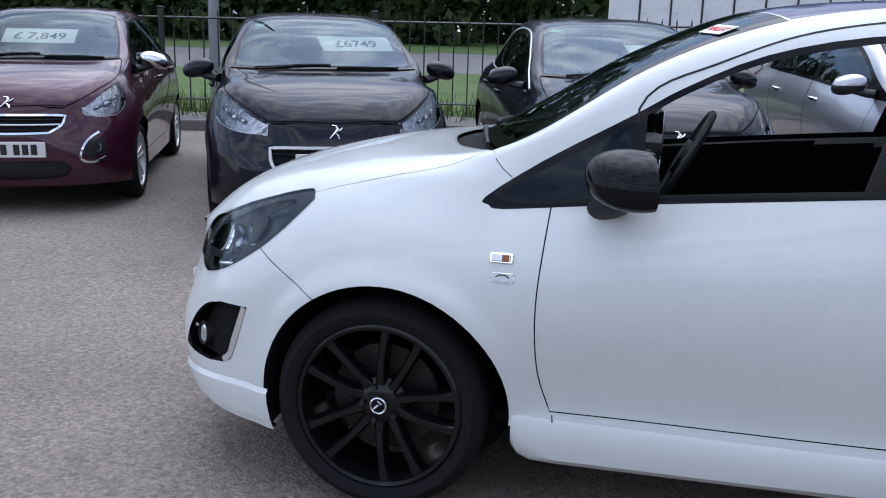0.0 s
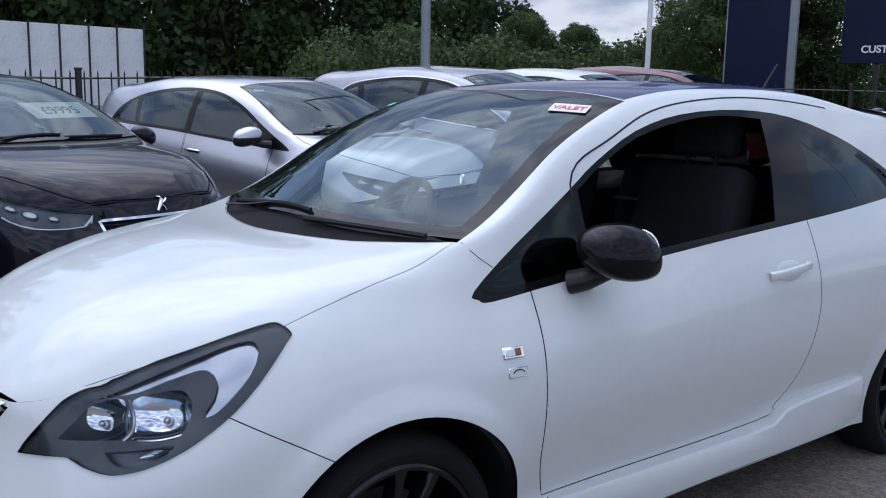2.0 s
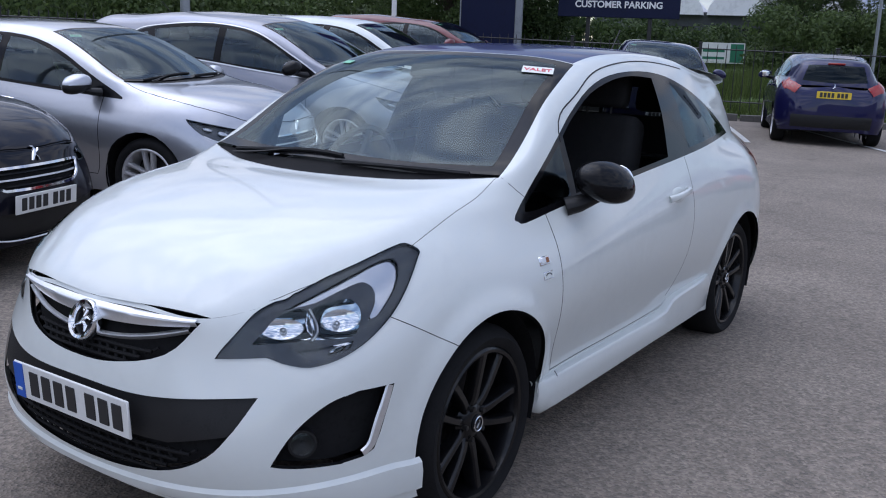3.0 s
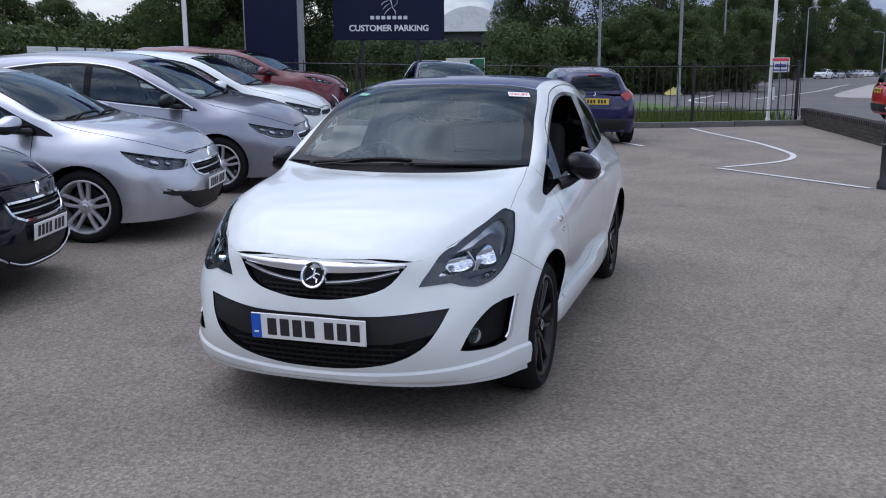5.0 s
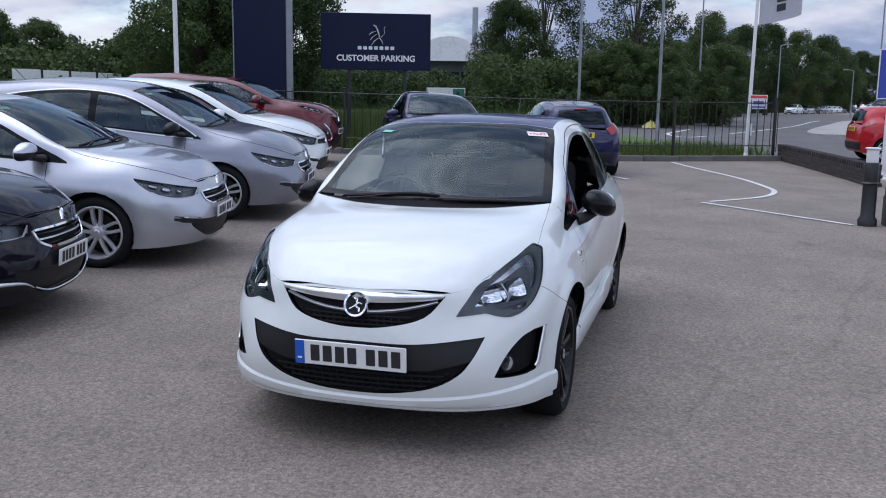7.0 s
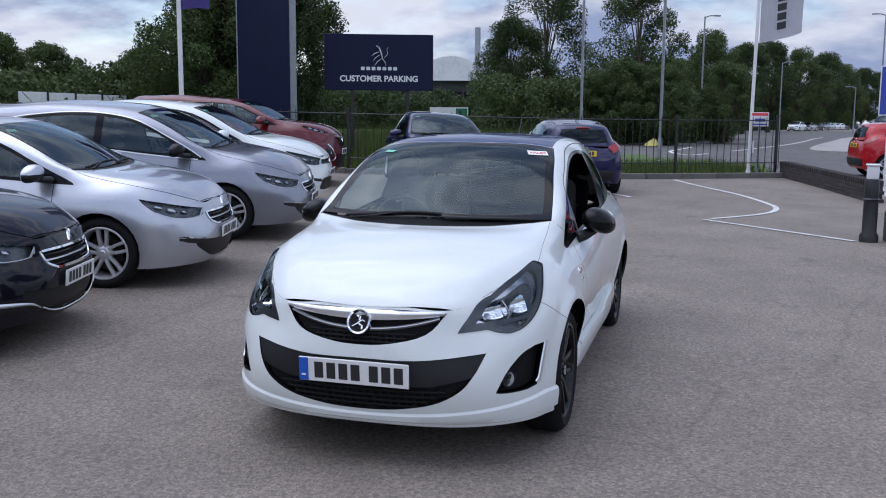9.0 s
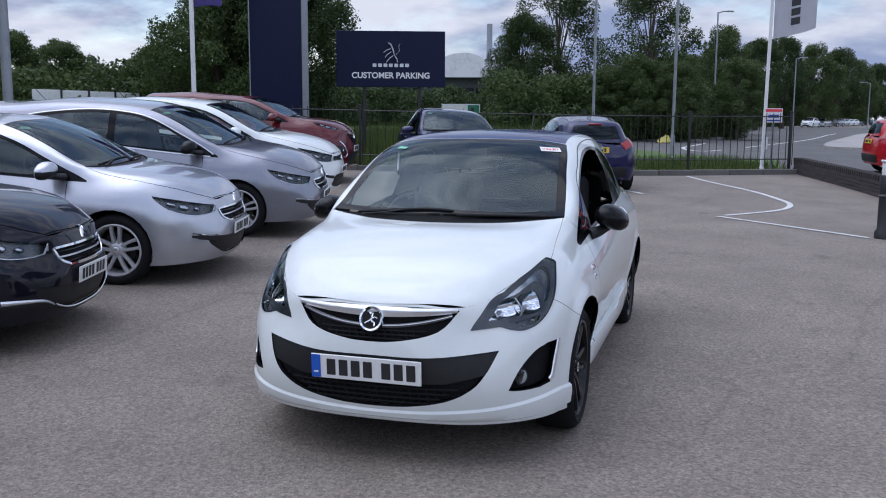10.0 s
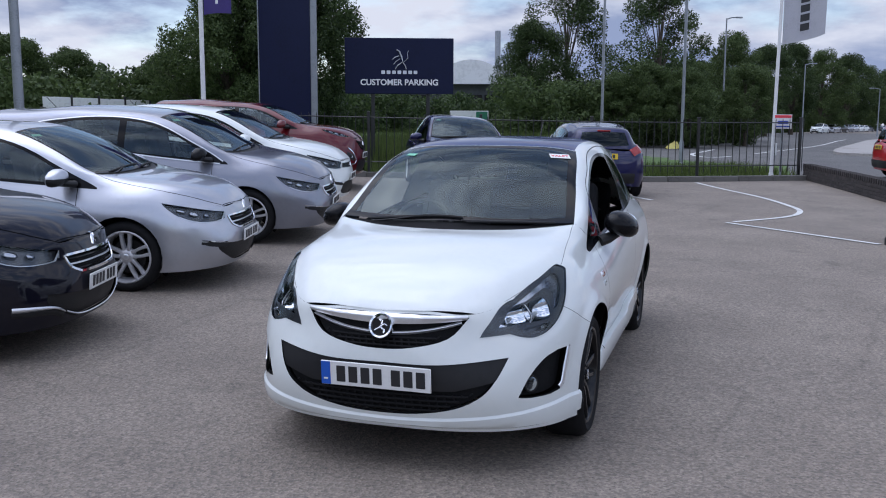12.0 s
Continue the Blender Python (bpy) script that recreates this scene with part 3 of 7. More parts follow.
    return hub


def number_plate(parent, m, rear=False, blue=True, marks=(3, 3)):
    """A number plate with its characters as plain bars."""
    bm = add_box(bmesh.new(), (.52, .111, .008), m, .003, 1)
    plate = part("number_plate", bm, M["plate_yellow" if rear else "plate_white"], parent, "yellow number plate" if rear else "white number plate")
    x = -.26 + (.075 if blue else .045)
    for i, k in enumerate((4, 3)):
        for j in range(k):
            bm = add_box(bmesh.new(), (.042, .074, .003), m @ Matrix.Translation((x + .022, 0, .005)), .002, 1)
            part("dark_bar", bm, M["ink"], plate)
            x += .058
        x += .028
    if blue:
        bm = add_box(bmesh.new(), (.044, .105, .002), m @ Matrix.Translation((-.236, 0, .005)))
        part("blue_band", bm, M["eu_blue"], plate, "blue band")
        bm = add_box(bmesh.new(), (.020, .008, .002), m @ Matrix.Translation((-.236, -.026, .0065)))
        part("pale_bar", bm, M["paper"], plate)
    return plate


# ---- ground level: the yard rises gently away from the middle ----
def rise(x, y):
    soft = lambda v: math.log1p(math.exp(2 * v)) / 2 if v < 15 else v
    v = y - .2 * x - 9.5
    hump = (soft(y - 2.6) - soft(y - 6.8) - soft(y - 8) + soft(y - 12)) / (1 + math.exp(min(60, 1.4 * (5 - x)))) / (1 + math.exp(min(60, 1.4 * (x - 15))))
    return 0.055 * hump + 0.0115 * (soft(x - 1) - soft(x - 60)) + 0.020 * (soft(y - 1) - soft(y - 12)) + 0.04 * (soft(v) - soft(v - 36))


FRONT = Matrix(((0, 0, -1, 0), (-1, 0, 0, 0), (0, 1, 0, 0), (0, 0, 0, 1)))
REAR = Matrix(((0, 0, 1, 0), (1, 0, 0, 0), (0, 1, 0, 0), (0, 0, 0, 1)))


def at_skin(form, a, b, view, side=-1, lift=0.0):
    """Axes on the skin: z outwards, y up."""
    co, n = form.surface(a, b, view, side)
    x = Vector((0, 0, 1)).cross(n).normalized()
    y = n.cross(x)
    m = Matrix((x, y, n)).transposed().to_4x4()
    m.translation = co + n * lift
    return m


def ellipsoid(size, m, segs=24, rings=14, power=1.0):
    bm = bmesh.new()
    bmesh.ops.create_uvsphere(bm, u_segments=segs, v_segments=rings, radius=1.0)
    for v in bm.verts:
        v.co = Vector([math.copysign(abs(c) ** power, c) for c in v.co])
    bmesh.ops.transform(bm, matrix=m @ Matrix.Diagonal((*size, 1)), verts=bm.verts)
    return bm


def seat(parent, x, y, z, width=.50):
    thing = new("seat", None)
    thing.parent, thing.location = parent, (x, y, z)
    bm = add_box(bmesh.new(), (.50, width, .18), pose(.22, 0, .09), .06, 3)
    part("cushion", bm, M["cloth"], thing)
    bm = add_box(bmesh.new(), (.15, width * .96, .64), pose(.52, 0, .45, 0, 14), .06, 3)
    for v in bm.verts:
        if v.co.z > .45:
            v.co.y *= 1 - .35 * (v.co.z - .45)
    part("backrest", bm, M["cloth"], thing)
    bm = add_box(bmesh.new(), (.10, .26, .18), pose(.63, 0, .88, 0, 10), .045, 3)
    part("headrest", bm, M["cloth"], thing)
    for s in (-1, 1):
        part("headrest_post", add_cyl(bmesh.new(), .007, .007, .16, pose(.60, .06 * s, .78, 0, 14), 8), M["disc"], thing)
    return thing


def steering_wheel(parent, at, tilt=-62):
    bm = bmesh.new()
    m = pose(*at, 0, tilt, 0)
    ring = [m @ Vector((.185 * math.cos(a), .185 * math.sin(a), 0)) for a in np.linspace(0, math.tau, 41)]
    add_tube(bm, ring, .015, 8)
    add_cyl(bm, .075, .065, .05, m, 20)
    for a in (0, math.pi, -math.pi / 2):
        c = m @ pose(0, 0, 0, 0, 0, math.degrees(a)) @ pose(.12, 0, 0)
        add_box(bm, (.13, .035, .02), c, .006, 1)
    return part("steering_wheel", bm, M["dash"], parent, "dark three-spoke steering wheel")


def cabin(parent, form, hand=1, seat_x=1.62):
    """Seats, dashboard, wheel and roof lining, placed by the car's own stations."""
    w = lambda p: Vector(form.warp((*p[:1], p[1], p[2])))
    bm = bmesh.new()
    rows = []
    for x, z in ((1.02, .80), (1.04, .965), (1.16, .985), (1.36, .975), (1.46, .93), (1.48, .80), (1.40, .62)):
        rows.append([bm.verts.new(w((x - .05 * (1 - (y / .66) ** 2), y, z + .015 * math.cos(y * 6)))) for y in np.linspace(-.66, .66, 13)])
    for a, b in zip(rows, rows[1:]):
        for i in range(12):
            bm.faces.new((a[i], a[i + 1], b[i + 1], b[i]))
    part("dashboard", bm, M["dash"], parent, "dark moulded dashboard")
    c = w((1.44, .36 * hand, .97))
    bm = add_box(bmesh.new(), (.16, .34, .07), pose(*c), .03, 2)
    part("instrument_hood", bm, M["dash"], parent)
    steering_wheel(parent, w((1.60, .36 * hand, .93)))
    for y in (-.37, .37):
        p = w((seat_x, y, .42))
        seat(parent, p.x, p.y, p.z)
    p = w((2.50 + (seat_x - 1.62) * .4, 0, .45))
    bm = add_box(bmesh.new(), (.50, 1.16, .18), pose(p.x + .2, 0, p.z + .08), .06, 2)
    add_box(bm, (.16, 1.16, .56), pose(p.x + .52, 0, p.z + .42, 0, 16), .06, 2)
    for y in (-.35, .35):
        add_box(bm, (.09, .24, .14), pose(p.x + .64, y, p.z + .78, 0, 12), .04, 2)
    part("rear_bench", bm, M["cloth"], parent)
    p0, p1 = w((.4, .70, .30)), w((3.7, .70, .30))
    bm = add_box(bmesh.new(), (p1.x - p0.x, p0.y * 1.9, .03), pose((p0.x + p1.x) / 2, 0, .27))
    part("floor_pan", bm, M["liner"], parent)
    p = w((3.25, 0, .95))
    bm = add_box(bmesh.new(), (.55, 1.05, .02), pose(p.x, 0, p.z), .008, 1)
    part("parcel_shelf", bm, M["dash"], parent)
    bm = add_box(bmesh.new(), (.04, .20, .055), pose(*w((1.62, 0, 1.355)), 0, 20, 0), .015, 2)
    part("mirror_inside", bm, M["trim"], parent)


def wheel_well(parent, x, z, r, y, side, squash=1.0):
    bm = bmesh.new()
    flip = Matrix.Diagonal((1, -side, squash, 1))
    m = Matrix.Translation((x, side * y, z)) @ flip
    add_lathe(bm, [(r, .0), (r, .30), (.02, .31)], 36, m)
    bmesh.ops.delete(bm, geom=[f for f in bm.faces if f.calc_center_median().z < .20], context="FACES")
    part("wheel_well", bm, M["liner"], parent)


def door_mirror(parent, form, at, side, material, size=(.10, .135, .075), stalk=None, two_tone=False):
    c = Vector(at)
    bm = ellipsoid(size, Matrix.Translation(c), 28, 18, .92)
    for v in bm.verts:
        d = v.co - c
        if d.x > size[0] * .35:
            v.co.x = c.x + size[0] * .35 + (d.x - size[0] * .35) * .12
        k = d.y * -side / size[1]
        v.co.z += .015 * k - .012 * max(0, -k)
        v.co.x += .02 * (d.y * side / size[1])
    shell = part("door_mirror", bm, material, parent)
    bm = bmesh.new()
    foot = Vector(stalk)
    pts = [foot, foot.lerp(c, .35) + Vector((0, 0, -.02)), foot.lerp(c, .75) + Vector((0, 0, -.035)), c + Vector((0, 0, -.04))]
    add_tube(bm, pts, .042, 14, .62, [1.25, 1.15, .85, .9])
    part("mirror_arm", bm, M["trim"], shell, "matt black arm")
    if two_tone:
        bm = ellipsoid([k * 1.02 for k in size], Matrix.Translation(c), 28, 18, .94)
        for v in bm.verts:
            k = (v.co.y - c.y) * -side / size[1]
            v.co.z += .015 * k - .012 * max(0, -k) - .004
            v.co.x += .02 * ((v.co.y - c.y) * side / size[1])
            v.co.x = min(v.co.x, c.x + size[0] * .42)
        r = bmesh.ops.bisect_plane(bm, geom=[*bm.verts, *bm.edges, *bm.faces], plane_co=c - Vector((0, 0, .008)), plane_no=(0, 0, 1), clear_outer=True)
        part("mirror_base", bm, M["trim"], shell, "black lower half")
    bm = ellipsoid((.004, size[1] * .84, size[2] * .80), Matrix.Translation(c + Vector((size[0] * .46, 0, 0))), 20, 10, .8)
    part("mirror_glass", bm, M["chrome"], shell)
    return shell


def wipers(parent, form, arms):
    for (px, py), (bx, by), (ex, ey) in arms:
        q = [form.surface(x, y, "top")[0] for x, y in between((px, py), (bx, by), 6)]
        bm = add_tube(bmesh.new(), [p + Vector((0, 0, .014 - .006 * i / 5)) for i, p in enumerate(q)], .007, 6, .6)
        arm = part("wiper", bm, M["trim"], parent, "black wiper arm")
        q = [form.surface(x, y, "top")[0] for x, y in between((2 * bx - ex, 2 * by - ey), (ex, ey), 9)]
        bm = add_tube(bmesh.new(), [p + Vector((0, 0, .007)) for p in q], .0065, 6, 1.3)
        part("wiper_blade", bm, M["trim"], arm)


# ---- the white three-door hatchback ----
def white_hatchback():
    car = tagged(new("hatchback", None), "white three-door hatchback with a black roof and black alloy wheels", "car")
    F = Form((-.058, .80, 1.08, 1.75, 3.31, 4.02), steps=(210, 40, 130, 26), flares=((.805, .330, .362, .016), (3.315, .325, .352, .014)), broad=.018)
    T = lambda pts: [(p[0], p[1] * (1 + .018 * F.swell(p[0], .95 + max(0, p[0] - 1.05) * .62)), *p[2:]) for p in pts]
    for side in (-1, 1):
        F.cut([(x, .330 + (z - .330) * .955) for x, z in circle(.805, .330, .362, 72)], "side", "arch", side=side, patches=(0,))
        F.cut(circle(3.315, .325, .352, 60), "side", "arch", side=side, patches=(0,))
        F.cut([(1.10, .16), (1.26, .16), (1.235, .206), (1.20, .222), (1.182, .25), (1.174, .30), (1.10, .31)], "side", "arch", side=side, patches=(0,))
    # bonnet, scuttle, windscreen, roof
    hood = mirrored([(.006, 0), (.022, .22), (.064, .395, 1), (.155, .497), (.36, .622), (.47, .668), (.56, .688), (.80, .664), (1.058, .646, 1), (.990, .53), (.893, .32), (.830, 0)])
    F.panel(rounded(T(hood), 4), "top", "bonnet", gap=.0008, patches=(1,), keep=lambda c: c.x < 1.2)
    F.cut(rounded(T(mirrored([(.834, 0), (.897, .32), (.994, .53), (1.064, .652, 1), (1.09, .648, 1), (.995, .32), (.960, 0)])), 4), "top", "scuttle", patches=(1,), over=("", "gap"))
    F.cut(rounded(T(mirrored([(.952, 0), (.987, .32), (1.080, .650, 1), (1.30, .616), (1.45, .584), (1.62, .553), (1.812, .512, 1), (1.745, .28), (1.712, 0)])), 4), "top", "screen_edge", patches=(1,), keep=lambda c: c.x < 2)
    F.cut(rounded(T(mirrored([(.992, 0), (1.030, .32), (1.118, .598, 1), (1.32, .562), (1.47, .531), (1.63, .502), (1.742, .472, 1), (1.690, .28), (1.662, 0)])), 4), "top", "windscreen", patches=(1,), keep=lambda c: c.x < 2)
    F.cut(rounded(T(mirrored([(1.716, 0), (1.749, .28), (1.817, .504, 1), (2.05, .492), (2.33, .487), (2.9, .474), (3.45, .445), (3.62, .43, 1), (3.66, 0)])), 4), "top", "roof", patches=(1,))
    for side in (-1, 1):
        dlo = [(1.066, .924), (1.076, .903), (1.118, .895), (1.35, .920), (1.53, .938), (1.81, .964), (2.04, .985), (2.4, 1.012), (3.0, 1.052), (3.38, 1.072, 1), (3.27, 1.140), (3.12, 1.208), (2.9, 1.288), (2.6, 1.360), (2.3, 1.384),
               (2.0, 1.367), (1.76, 1.316), (1.57, 1.232), (1.44, 1.155), (1.22, 1.03)]
        F.cut(rounded(dlo, 3), "side", "window_trim", side=side, over=("",))
        F.cut(rounded([(1.475, .956, 1), (1.9, .994), (2.315, 1.027, 1), (2.40, 1.355, 1), (2.2, 1.364), (2.0, 1.348), (1.76, 1.298), (1.58, 1.218), (1.475, 1.155, 1)], 3), "side", "window", side=side, patches=(1,), over=("window_trim",))
        F.cut(rounded([(1.125, .928), (1.435, .950, 1), (1.435, 1.128, 1), (1.25, 1.022)], 3), "side", "front_pane", side=side, patches=(1,), over=("window_trim",))
        F.cut(rounded([(2.575, 1.050, 1), (3.0, 1.074), (3.325, 1.090, 1), (3.1, 1.190), (2.9, 1.270), (2.60, 1.338, 1)], 3), "side", "rear_pane", side=side, patches=(1,), over=("window_trim",))
        # door and front wing joints
        F.panel(rounded([(1.252, 1.0, 1), (1.238, .81), (1.230, .69), (1.230, .58), (1.242, .46), (1.275, .352, 1), (2.26, .356), (2.36, .40), (2.44, .48), (2.485, .60), (2.512, .77), (2.502, .95), (2.485, 1.1, 1)], 5), "side", "door", side=side, patches=(0,), over=("", "gap"), gap=.0019)
        F.cut([(.398, .7332), (.400, .7352), (.615, .6142), (.6135, .6122)], "side", "gap", side=side, patches=(0,), over=("",))
        # headlamp, fog lamp niche
        F.cut(rounded([(.567, .882), (.556, .900), (.530, .901), (.448, .879), (.318, .836), (.234, .800), (.173, .778), (.12, .762), (.04, .75, 1), (.04, .631, 1), (.128, .645, 1), (.150, .632), (.185, .623), (.241, .636), (.320, .673), (.412, .733), (.482, .793), (.548, .86)], 4),
              "side", "headlamp", side=side, patches=(0, 1), over=("", "gap", "bonnet"), keep=lambda c: abs(c.y) > .40)
        F.cut([(side * y, z) for y, z in rounded([(0, .55, 1), (.415, .55, 1), (.430, .632), (.470, .704), (.496, .752), (.522, .778), (.548, .791), (.55, .83, 1), (.50, .97, 1), (0, .97, 1)], 4)], "front", "lamp_rest", patches=(0, 1), over=("headlamp",), keep=lambda c: c.x < .6)
        F.cut([(side * y, z) for y, z in rounded([(.600, .370, 1), (.640, .460), (.690, .528), (.735, .556, 1), (.82, .56, 1), (.82, .364, 1), (.66, .362)], 4)], "front", "fog_niche", patches=(0,), over=("",), keep=lambda c: c.x < .5)
        F.cut([(.384, .60), (.381, .560), (.361, .50), (.337, .43), (.318, .387), (.290, .372), (.235, .364), (.19, .30), (.7, .30), (.7, .60)], "side", "fog_rest", side=side, patches=(0,), over=("fog_niche",))
        # lamp insides
        F.cut(rounded([(.112, .674, 1), (.140, .706), (.172, .742), (.206, .760), (.232, .764), (.238, .740), (.228, .706), (.211, .689, 1)], 3), "side", "lamp_main", side=side, patches=(0,), over=("headlamp",))
        F.cut(rounded([(.250, .764), (.300, .780), (.338, .783), (.347, .756), (.330, .722), (.300, .694), (.222, .689, 1), (.238, .706), (.247, .740)], 3), "side", "lamp_second", side=side, patches=(0,), over=("headlamp",))
        F.cut(rounded([(.190, .760, 1), (.31, .817), (.41, .857), (.478, .876), (.495, .866), (.486, .838), (.453, .797), (.39, .744), (.354, .730, 1), (.386, .766), (.401, .797), (.396, .816), (.375, .822), (.31, .799), (.26, .778)], 3), "side", "lamp_signal", side=side, patches=(0, 1), over=("headlamp",))
        F.cut(rounded([(.180, .663, 1), (.300, .683, 1), (.284, .664), (.245, .648), (.198, .640)], 3), "side", "lamp_low", side=side, patches=(0,), over=("headlamp",))
    up = [(y, z, *k) for z, y, *k in mirrored([(.728, 0), (.733, .20), (.722, .385, 1), (.63, .30), (.588, .14), (.578, 0)])]
    F.cut(rounded(up, 4), "front", "grille", patches=(0, 1), over=("", "gap", "bonnet"))
    lowg = [(y, z, *k) for z, y, *k in mirrored([(.520, 0), (.520, .27), (.548, .555, 1), (.46, .515), (.385, .455), (.325, .34), (.292, .17), (.285, 0)])]
    F.cut(rounded(lowg, 4), "front", "intake", patches=(0,), over=("",))
    band = [(y, z, *k) for z, y, *k in mirrored([(.530, 0), (.530, .27), (.56, .60, 1), (.455, .54, 1), (.405, .34, 1), (.398, 0)])]
    F.cut(rounded(band, 2), "front", "intake_band", patches=(0,), over=("intake",))
    F.cut(rounded([(y, z, *k) for z, y, *k in mirrored([(1.29, 0), (1.28, .36, 1), (1.0, .43, 1), (.98, 0)])], 3), "rear", "rear_screen", patches=(1,), over=("",))

    body = F.build("body", ["", "lamp_rest", "fog_rest"], M["white"], car, label="glossy white bodywork")
    F.build("bonnet", ["bonnet"], M["white"], car)
    for side in (-1, 1):
        F.build("door", ["door"], M["white"], car, where=lambda c: c.y * side > 0)
        F.build("window_trim", ["window_trim"], M["gloss_black"], car, label="black window surround", where=lambda c: c.y * side > 0)
        F.build("side_window", ["front_pane"], M["dark_glass"], car, where=lambda c: c.y * side > 0)
        F.build("side_window", ["rear_pane"], M["dark_glass"], car, where=lambda c: c.y * side > 0)
    F.build("roof", ["roof"], M["roof"], car, label="gloss black roof")
    F.build("scuttle", ["scuttle"], M["liner"], car, -.012, "black plastic scuttle")
    F.build("screen_edge", ["screen_edge"], M["gloss_black"], car)
    F.build("windscreen", ["windscreen"], M["screen_glass"], car, label="clear windscreen").visible_shadow = False
    F.build("rear_screen", ["rear_screen"], M["dark_glass"], car)
    F.build("grille_back", ["grille"], M["liner"], car, -.03)
    F.build("intake_back", ["intake"], M["liner"], car, -.03)
    F.build("intake_band", ["intake_band"], M["trim"], car, -.006, "satin black bumper insert")
    F.build("inner_liner", ["", "lamp_rest", "fog_rest", "bonnet", "door", "gap", "scuttle"], M["liner"], car, -.016, where=lambda c: c.z < .98 or c.x < .9)
    F.build("roof_lining", ["roof", ""], M["cloth"], car, -.03, where=lambda c: c.z > 1.15)

    for side in (-1, 1):
        sy = lambda c: c.y * side > 0
        whole = ["headlamp", "lamp_main", "lamp_second", "lamp_signal", "lamp_low"]
        lamp = F.build("headlamp", whole, M["lens"], car, .003, "clear headlamp with chrome reflectors", where=sy)
        F.build("lamp_bezel", ["headlamp"], M["bezel"], lamp, -.012, "dark lamp bezel", where=sy)
        F.build("lamp_housing", whole, M["housing"], lamp, -.080, where=sy)
        F.build("turn_signal", ["lamp_signal"], M["reflector"], lamp, -.024, "silver signal reflector", where=sy)
        F.build("low_reflector", ["lamp_low"], M["housing"], lamp, -.030, where=sy)
        c, n = F.surface(.262, .667, "side", side)
        part("marker_bulb", ellipsoid((.036, .010, .008), Matrix.Translation(c - n * .022), 14, 8), M["chrome"], lamp)
        for x, z, wide, high in ((.176, .718, .096, .66), (.290, .735, .088, .76)):
            # a pressed bowl, open towards the lens, with a shield before the bulb
            c, n = F.surface(x, z, "side", side)
            seat_m = Matrix.Translation(c - n * .026) @ n.to_track_quat("Y", "Z").to_matrix().to_4x4() @ Matrix.Diagonal((1, 1, high, 1))
            profile = [(wide * k / 10 + .001, -.034 * (1 - (k / 10) ** 2)) for k in range(11)]
            part("main_reflector", add_lathe(bmesh.new(), profile, 18, seat_m), M["chrome"], lamp, "chrome reflector bowl")
            part("bulb_shield", ellipsoid((.010, .012, .013), seat_m @ pose(0, -.028, 0), 14, 8), M["satin_chrome"], lamp)
        q = [F.surface(x, z, "side", side) for x, z in smooth_line([(.243, .764), (.243, .740), (.234, .706), (.216, .688)], 3)]
        part("reflector_rib", add_tube(bmesh.new(), [cc - nn * .013 for cc, nn in q], .0032, 6), M["satin_chrome"], lamp)
        F.build("fog_niche", ["fog_niche"], M["liner"], car, -.045, "black fog lamp niche", where=sy)
        blade = smooth_line([(.368, .556), (.349, .50), (.325, .434), (.306, .394), (.286, .380)], 4)
        part("fog_trim", strip_on(F, blade, "side", [.022 + .006 * math.sin(math.pi * i / 16) for i in range(len(blade))], -.004, side, .006), M["satin_chrome"], car, "satin chrome blade beside the fog lamp")
        c, n = F.surface(side * .660, .420, "front")
        c = c - n * .016
        turn = n.to_track_quat("Y", "Z").to_matrix().to_4x4()
        bm = add_lathe(bmesh.new(), [(.001, -.03), (.02, -.024), (.032, -.008), (.038, -.008), (.042, -.03)], 24, Matrix.Translation(c) @ turn)
        fog = part("fog_lamp", bm, M["trim"], car)
        bm = add_lathe(bmesh.new(), [(.001, -.004), (.02, -.005), (.033, -.010)], 24, Matrix.Translation(c) @ turn)
        part("fog_lens", bm, M["lens"], fog)
        # skirt under the door
        bm, rows = bmesh.new(), []
        for x, dy, zt, zb in ((1.168, -.01, .346, .250), (1.172, .016, .350, .236), (1.190, .026, .351, .216), (1.225, .028, .352, .203), (1.30, .029, .352, .200), (1.8, .031, .350, .204), (2.18, .034, .351, .211),
                              (2.33, .036, .360, .213), (2.39, .038, .396, .215), (2.47, .040, .408, .218), (2.66, .040, .416, .226), (2.88, .038, .424, .238), (2.915, .026, .42, .246), (2.925, -.01, .41, .26)):
            y0, zt = .777, zt - .014
            rows.append([bm.verts.new((x, side * (y0 + q * dy + o), z)) for q, o, z in ((0, -.01, zt + .004), (.95, .003, zt), (1, .008, zt - .008), (1, .010, (zt + zb) / 2), (.9, .004, zb + .02), (.6, -.01, zb), (0, -.03, zb))])
        for a, b in zip(rows, rows[1:]):
            for i in range(6):
                bm.faces.new((a[i], a[i + 1], b[i + 1], b[i]))
        bmesh.ops.recalc_face_normals(bm, faces=bm.faces)
        part("side_skirt", bm, M["white"], car, "white sill skirt")
        part("skirt_joint", add_tube(bmesh.new(), [(1.284, side * .802, .350), (1.286, side * .812, .335), (1.290, side * .811, .28), (1.294, side * .803, .225)], .0016, 5), M["trim"], car)
        wheel_well(car, .805, .330, .364, .79, side, .95)
        wheel_well(car, 3.315, .325, .356, .80, side)
        wheel(car, (.790, side * .815, .312), side, .312, .242, .205, M["rim_black"], first=0.0)
        wheel(car, (3.300, side * .805, .312), side, .312, .242, .205, M["rim_black"], first=20.0)
        door_mirror(car, F, (1.458, side * .866, 1.014), side, M["gloss_black"], (.122, .094, .070), (1.385, side * .754, .918))
        # door handle with its dish
        m = at_skin(F, 2.33, .868, "side", side, .0)
        bm = ellipsoid((.075, .034, .004), m, 20, 10, .9)
        part("handle_dish", bm, M["white"], car)
